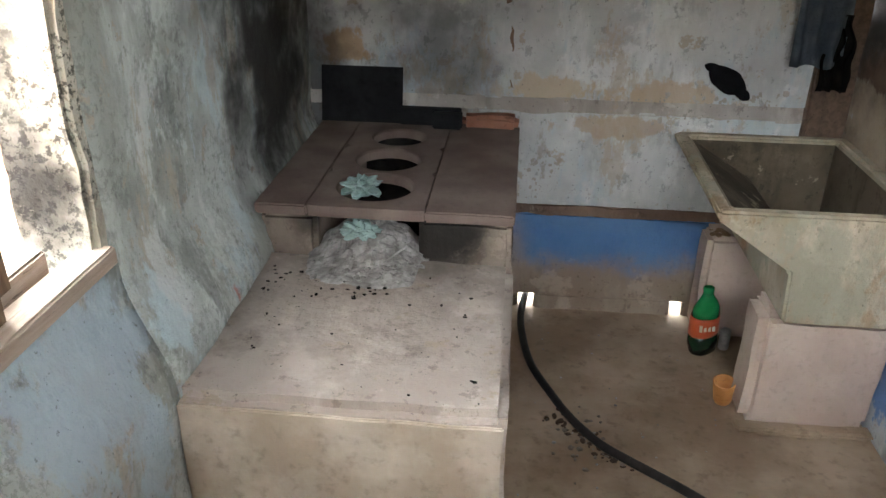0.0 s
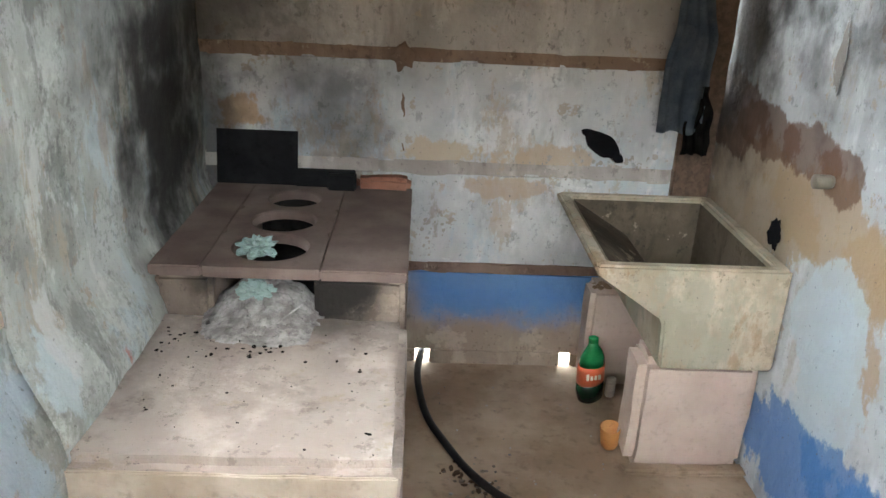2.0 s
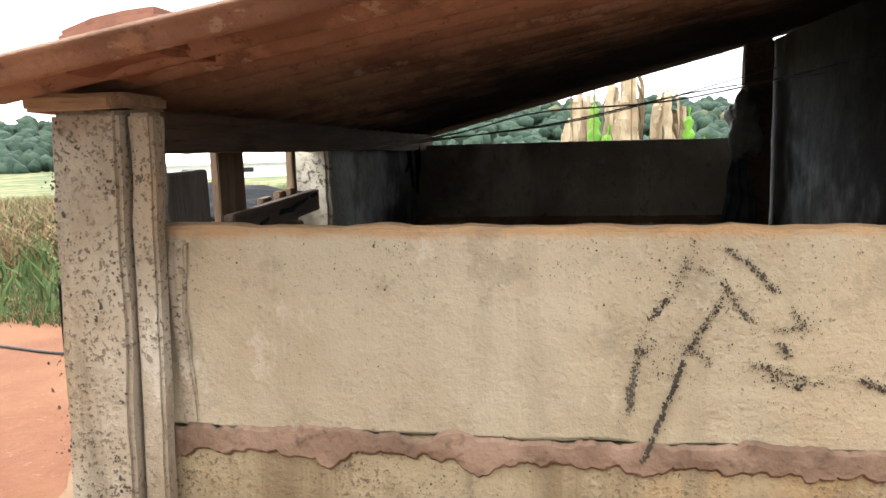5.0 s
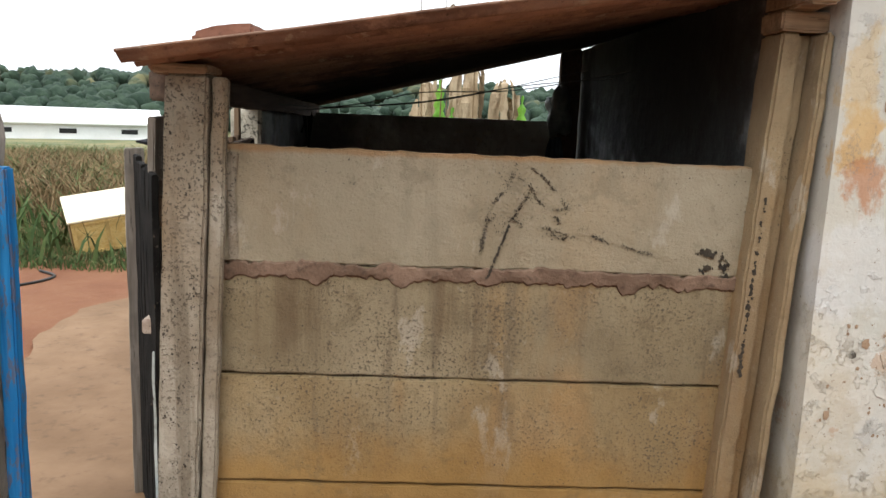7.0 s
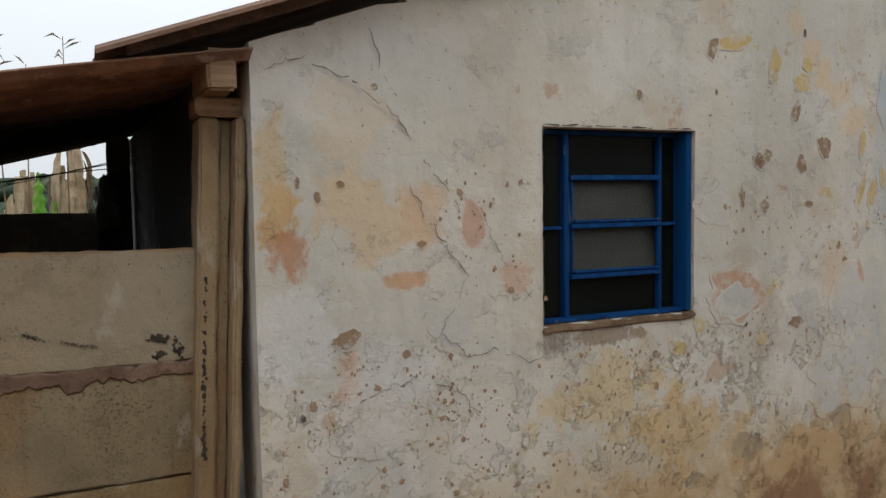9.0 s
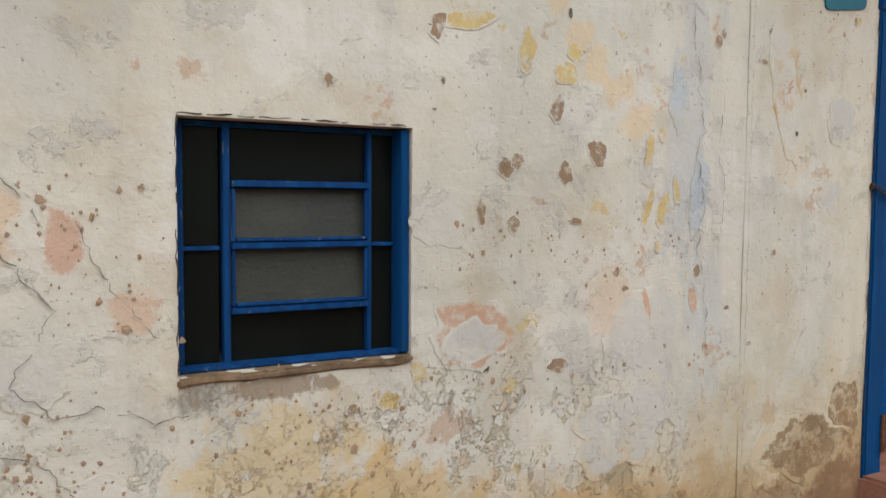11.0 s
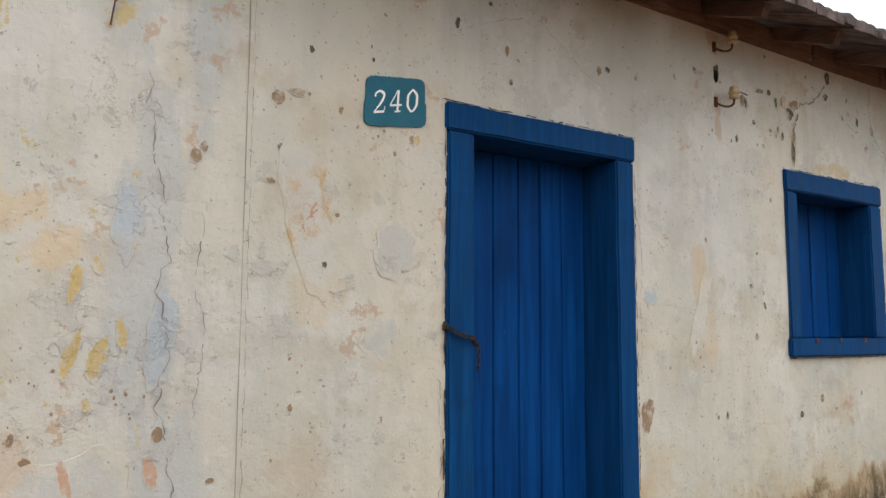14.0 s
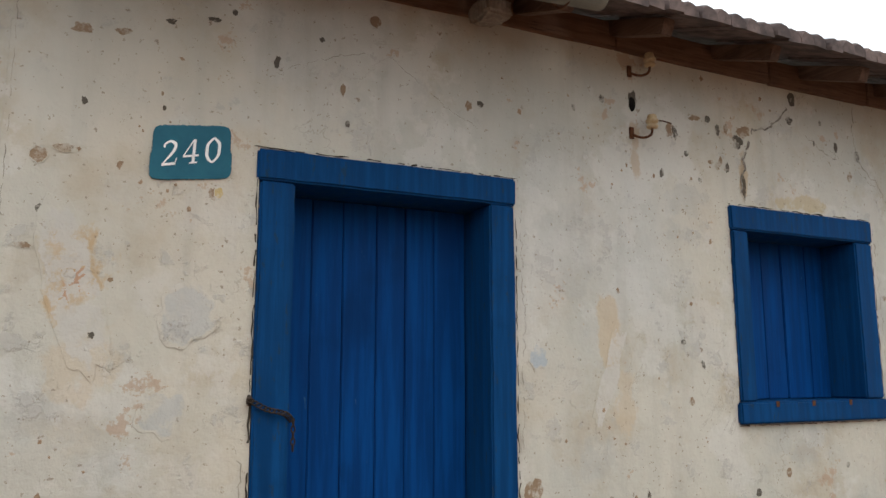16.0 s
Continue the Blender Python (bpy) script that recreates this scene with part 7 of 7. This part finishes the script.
for cy, r, y0, y1 in ((1.99, 0.108, 1.825, 2.108), (2.225, 0.100, 2.1085, 2.342), (2.455, 0.088, 2.3425, 2.60)):
    part("cooking_plate", holed(-0.160, 0.162, y0, y1, 0.0, cy, r, 1.562, 1.594), REDTOP, stove, "red cement plate with a round hole")
part("top_left", box((-0.31, 1.822, 1.562), (-0.162, 2.645, 1.595), 0.005, 0.003, 0.08), REDTOP, stove)
part("top_right", box((0.164, 1.822, 1.562), (0.408, 2.645, 1.594), 0.005, 0.003, 0.08), REDTOP, stove)
part("top_back", box((-0.160, 2.602, 1.562), (0.162, 2.645, 1.593), 0.004), REDTOP, stove)
part("brick_ledge", box((0.20, 2.58, 1.596), (0.40, 2.647, 1.645), 0.015, 0.012, 0.04, 5), BRICKRED, stove, "broken red brick ledge")
sheet_iron = thing("sheet_iron", (-0.15, 2.58, 1.597), "blackened iron sheet leaning on the back wall", "iron sheet")
part("plate", box((-0.305, 2.595, 1.598), (-0.012, 2.601, 1.795), 0.001, turn=rot(-10), about=Vector((-0.15, 2.6, 1.598))), IRON, sheet_iron)
part("low_plate", box((-0.02, 2.585, 1.598), (0.20, 2.60, 1.665), 0.003), IRON, sheet_iron)
part("iron_box", box((0.10, 2.545, 1.598), (0.205, 2.583, 1.662), 0.006), IRON, sheet_iron)
ash = bmesh.new()
g = []
for j in range(31):
    row = []
    for i in range(31):
        x, y = -0.165 + 0.34 * i / 30, 1.62 + 0.32 * j / 30
        t = max(0.0, 1 - (abs(x) / 0.16) ** 2) * max(0.0, min(1.0, (y - 1.63) / 0.26)) ** 1.3
        z = 1.444 + 0.085 * t + 0.014 * noise.noise((x * 26, y * 26, 1)) * min(1, t * 3) + 0.01 * noise.noise((x * 60, y * 60, 2)) * min(1, t * 3)
        row.append(ash.verts.new((x, y, z)))
    g.append(row)
for a, b in zip(g, g[1:]):
    for i in range(30):
        ash.faces.new((a[i], a[i + 1], b[i + 1], b[i]))
single("ash_heap", ash, ASH, "pale wood ash spilling from the fire mouth", "ash", "stuff")


def crumbs(name, n, area, size, z, material, label, seed, category):
    rng = random.Random(seed)
    bm = bmesh.new()
    for k in range(n):
        x, y = area(rng)
        s = size * rng.uniform(0.4, 1.4)
        r = bmesh.ops.create_icosphere(bm, subdivisions=1, radius=s)
        sq = (rng.uniform(0.6, 1.6), rng.uniform(0.6, 1.6), rng.uniform(0.3, 0.7))
        for v in r["verts"]:
            v.co = Vector((v.co[i] * sq[i] * rng.uniform(0.7, 1.2) for i in range(3))) + Vector((x, y, z + s * 0.2))
    return single(name, bm, material, label, category, "stuff")


crumbs("charcoal_bits", 34, lambda r: (r.gauss(-0.02, 0.09), r.uniform(1.58, 1.72)), 0.0055, 1.447, SOOT, "charcoal crumbs on the hearth", 3, "charcoal")
crumbs("charcoal_bits", 14, lambda r: (r.uniform(-0.24, -0.1), r.uniform(1.6, 1.75)), 0.0045, 1.447, SOOT, "charcoal crumbs on the hearth", 5, "charcoal")
crumbs("ash_bits", 70, lambda r: (r.gauss(0.01, 0.07), r.uniform(1.66, 1.80)), 0.010, 1.46, ASH, "lumps of ash", 4, "ash")
crumbs("slab_grit", 40, lambda r: (r.uniform(-0.2, 0.4), r.uniform(1.18, 1.75)), 0.0035, 1.447, SOOT, "grit on the hearth slab", 6, "grit")
LIT = ((0.56, 1.97), (0.76, 1.75))
crumbs("floor_litter", 60, lambda r: (lambda t: (LIT[0][0] + (LIT[1][0] - LIT[0][0]) * t + r.gauss(0, 0.025), LIT[0][1] + (LIT[1][1] - LIT[0][1]) * t + r.gauss(0, 0.02)))(r.random()), 0.008, 0.846, STONE, "dark dry litter on the floor beside the hose", 12, "litter")
crumbs("floor_litter", 14, lambda r: (r.uniform(0.55, 1.1), r.uniform(1.2, 2.2)), 0.005, 0.846, ASH, "pale crumbs on the floor", 13, "litter")
single("paper_scrap", lump((-0.04, 1.985, 1.592), (0.085, 0.075, 0.05), 5, 0.9, 4, 3.0), TEALPAPER, "crumpled pale green plastic in the cooking hole", "plastic scrap")
single("paper_scrap", lump((-0.02, 1.850, 1.512), (0.085, 0.06, 0.06), 9, 0.7, 4, 2.6), TEALPAPER, "crumpled pale green plastic in the fire mouth", "plastic scrap")
single("twig", tube([(0.02, 1.70, 1.455), (0.07, 1.76, 1.475), (0.12, 1.80, 1.50)], 0.003, 5), ASH, "thin burnt twig on the ash", "twig")

# ---------------------------------------------------------------- laundry tank
tank = thing("laundry_tank", (1.24, 2.25, 1.2), "mossy concrete laundry tank on rendered supports", "tank")
prof = [(0.952, 1.600), (0.958, 1.572), (1.175, 1.425), (1.185, 1.262), (1.541, 1.262), (1.541, 1.600)]
inner = [(0.992, 1.600), (0.998, 1.590), (1.215, 1.44), (1.225, 1.305), (1.500, 1.305), (1.500, 1.600)]
bm = bmesh.new()
Y0, Y1, T0, T1 = 1.915, 2.645, 1.958, 2.605
o0, o1 = [bm.verts.new((x, Y0, z)) for x, z in prof], [bm.verts.new((x, Y1, z)) for x, z in prof]
i0, i1 = [bm.verts.new((x, T0, z)) for x, z in inner], [bm.verts.new((x, T1, z)) for x, z in inner]
for k in range(5):
    bm.faces.new((o0[k], o1[k], o1[k + 1], o0[k + 1]))
    bm.faces.new((i0[k], i0[k + 1], i1[k + 1], i1[k]))
bm.faces.new(o0)
bm.faces.new(o1[::-1])
bm.faces.new(i0[::-1])
bm.faces.new(i1)
bm.faces.new((o0[0], i0[0], i1[0], o1[0]))
bm.faces.new((o0[5], o1[5], i1[5], i0[5]))
bm.faces.new((o0[0], o0[5], i0[5], i0[0]))
bm.faces.new((o1[0], i1[0], i1[5], o1[5]))
bmesh.ops.recalc_face_normals(bm, faces=bm.faces)
bmesh.ops.bevel(bm, geom=[e for e in bm.edges], offset=0.008, segments=2, affect="EDGES")
part("basin", bm, TANK, tank)
# lining in a much darker tone than the basin
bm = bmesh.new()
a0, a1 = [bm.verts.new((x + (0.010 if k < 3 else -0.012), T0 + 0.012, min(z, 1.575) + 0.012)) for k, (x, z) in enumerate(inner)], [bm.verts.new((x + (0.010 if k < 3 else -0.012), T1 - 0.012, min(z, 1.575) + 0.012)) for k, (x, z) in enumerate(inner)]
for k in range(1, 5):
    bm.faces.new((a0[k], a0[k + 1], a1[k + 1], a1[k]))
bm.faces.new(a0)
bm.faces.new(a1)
part("lining", bm, TANK_IN, tank, "darker inside of the tank")
part("support", box((1.15, 1.972, 0.845), (1.541, 2.14, 1.258), 0.03, 0.006, 0.06, 3), PINKBASE, tank, "rounded pinkish rendered support")
part("support", box((1.10, 2.50, 0.845), (1.541, 2.645, 1.258), 0.02, 0.006, 0.06, 8), PINKBASE, tank)
part("plinth", box((1.13, 1.93, 0.847), (1.541, 1.985, 0.872), 0.01, 0.008, 0.05, 2), FLOOR, tank)
crumbs("rubbish", 14, lambda r: (r.uniform(1.10, 1.17), r.uniform(2.50, 2.56)), 0.012, 1.262, BROWNSPOT, "scraps lying on the tank's support", 8, "rubbish")

# bottle, tin, cup, hose, litter
bottle = thing("soda_bottle", (1.115, 2.40, 0.846), "dented green plastic bottle with an orange-red label", "bottle")
BT = Matrix.Translation((1.115, 2.40, 0.847)) @ rot(4, -6, 20) @ Matrix.Diagonal((1.12, 0.8, 1, 1))


def turned(profile, sides=22):
    bm = lathe(profile, sides)
    for v in bm.verts:
        v.co.x += 0.006 * noise.noise(v.co * 22)
        v.co.y += 0.006 * noise.noise(v.co * 22 + Vector((5, 0, 0)))
    bm.transform(BT)
    return bm


part("base", turned([(0.035, 0.0), (0.046, 0.012), (0.049, 0.05), (0.048, 0.088)]), PET_DARK, bottle, smooth=True)
label = part("label", turned([(0.0495, 0.088), (0.051, 0.10), (0.05, 0.15), (0.0475, 0.168)]), LABEL_RED, bottle, "orange-red paper label", smooth=True)
part("shoulder", turned([(0.047, 0.168), (0.042, 0.195), (0.03, 0.225), (0.018, 0.25), (0.014, 0.262)]), PET_GREEN, bottle, smooth=True)
part("cap", turned([(0.0165, 0.262), (0.0165, 0.282), (0.013, 0.285)], 16), PET_GREEN, bottle)
for k in range(4):
    bm = box((-0.028 + 0.015 * k, -0.053, 0.118), (-0.018 + 0.015 * k, -0.0475, 0.146 - 0.008 * (k > 0)), 0.001)
    bm.transform(Matrix.Translation((1.115, 2.40, 0.847)) @ rot(4, -6, 6) @ Matrix.Diagonal((1.0, 0.86, 1, 1)))
    part("lettering", bm, WHITE, label)
bm = lathe([(0.017, 0.0), (0.019, 0.004), (0.019, 0.075), (0.017, 0.079)], 16)
bm.transform(Matrix.Translation((1.198, 2.43, 0.847)))
single("tin_can", bm, TIN, "small grey metal tube standing by the bottle", "tin", smooth=True)
bm = lathe([(0.026, 0.0), (0.03, 0.01), (0.037, 0.085), (0.033, 0.086), (0.027, 0.02)], 16)
bm.transform(Matrix.Translation((1.125, 2.10, 0.849)) @ rot(8, -5))
single("clay_pot", bm, ORANGE_CUP, "small orange pot beside the tank's support", "pot", smooth=True)
line = curve_points([(0.47, 2.70, 0.885), (0.453, 2.54, 0.866), (0.464, 2.38, 0.862), (0.494, 2.217, 0.862), (0.551, 2.073, 0.862), (0.619, 1.931, 0.862), (0.70, 1.818, 0.862), (0.78, 1.75, 0.862), (0.95, 1.62, 0.862), (1.12, 1.45, 0.862), (1.18, 1.1, 0.862)], 66)
single("rubber_hose", tube(line, 0.0135, 10), RUBBER, "black rubber hose curving over the kitchen floor", "hose", smooth=True)
crumbs("floor_litter", 45, lambda r: (r.gauss(0.66, 0.05), r.gauss(1.85, 0.09)), 0.007, 0.848, WOOD_GREY, "bits of bark and litter by the hose", 11, "litter")
crumbs("floor_litter", 30, lambda r: (r.uniform(0.45, 1.1), r.uniform(1.3, 2.55)), 0.004, 0.848, ASH, "crumbs on the kitchen floor", 12, "litter")

# ---------------------------------------------------------------- gate beside the shed
bm = box((-0.965, -0.50, 0.6), (-0.832, -0.35, 2.71), 0.03, 0.016, 0.06, 6)
single("gate_post", bm, WOOD_GREY, "thick weathered timber gate post", "post", smooth=False)
single("gate_plank", box((-0.90, -0.535, 0.86), (-0.832, -0.505, 2.335), 0.006, 0.005, 0.08, 4), WOOD_BROWN, "rough brown plank nailed to the gate post", "plank")
blue = thing("gate_board", (-0.83, -0.40, 0.87), "chipped blue board with rusty hinges on the gate post", "board")
part("board", box((-0.828, -0.48, 0.88), (-0.774, -0.43, 2.335), 0.006, 0.004, 0.08, 2), BLUE_GATE, blue)
for z in (2.13, 1.9, 1.2):
    part("hinge", box((-0.88, -0.546, z), (-0.80, -0.537, z + 0.075), 0.003, 0.002, 0.03), RUST, blue, "rusty hinge")
gate = thing("wooden_gate", (-0.56, 0.0, 0.87), "dark wooden gate standing open against the shed", "gate")
A, Bv = Vector((-0.36, -0.40, 0)), Vector((-0.695, 0.36, 0))
ang = math.degrees(math.atan2((Bv - A).y, (Bv - A).x))


def gate_box(s0, s1, w0, w1, z0, z1, seed=0):
    bm = box((s0, w0, z0), (s1, w1, z1), 0.004, 0.004, 0.1, seed)
    bm.transform(Matrix.Translation(A) @ rot(0, 0, ang))
    return bm


for k in range(6):
    part("board", gate_box(0.01 + 0.131 * k, 0.138 + 0.131 * k, -0.01, 0.012, 0.90, 2.32 + 0.03 * noise.noise((k * 3.3, 0, 0)), k), SOOT, gate)
part("stile", gate_box(0.80, 0.835, -0.03, 0.045, 0.88, 2.355, 9), WOOD_GREY, gate, "grey outer stile")
part("rail", gate_box(0.05, 0.79, -0.037, -0.011, 2.15, 2.24, 4), WOOD_BROWN, gate)
part("rail", gate_box(0.05, 0.79, -0.037, -0.011, 1.15, 1.24, 5), WOOD_BROWN, gate)
part("latch", gate_box(0.836, 0.842, -0.01, 0.03, 2.18, 2.25, 5), RUST, gate)
bm = box((-0.74, 0.5, 2.36), (-0.36, 1.0, 2.372), 0.002, 0.02, 0.06, 5, turn=rot(6, 8))
single("roof_scrap", bm, IRON, "bent black sheet scrap behind the gate", "sheet scrap")
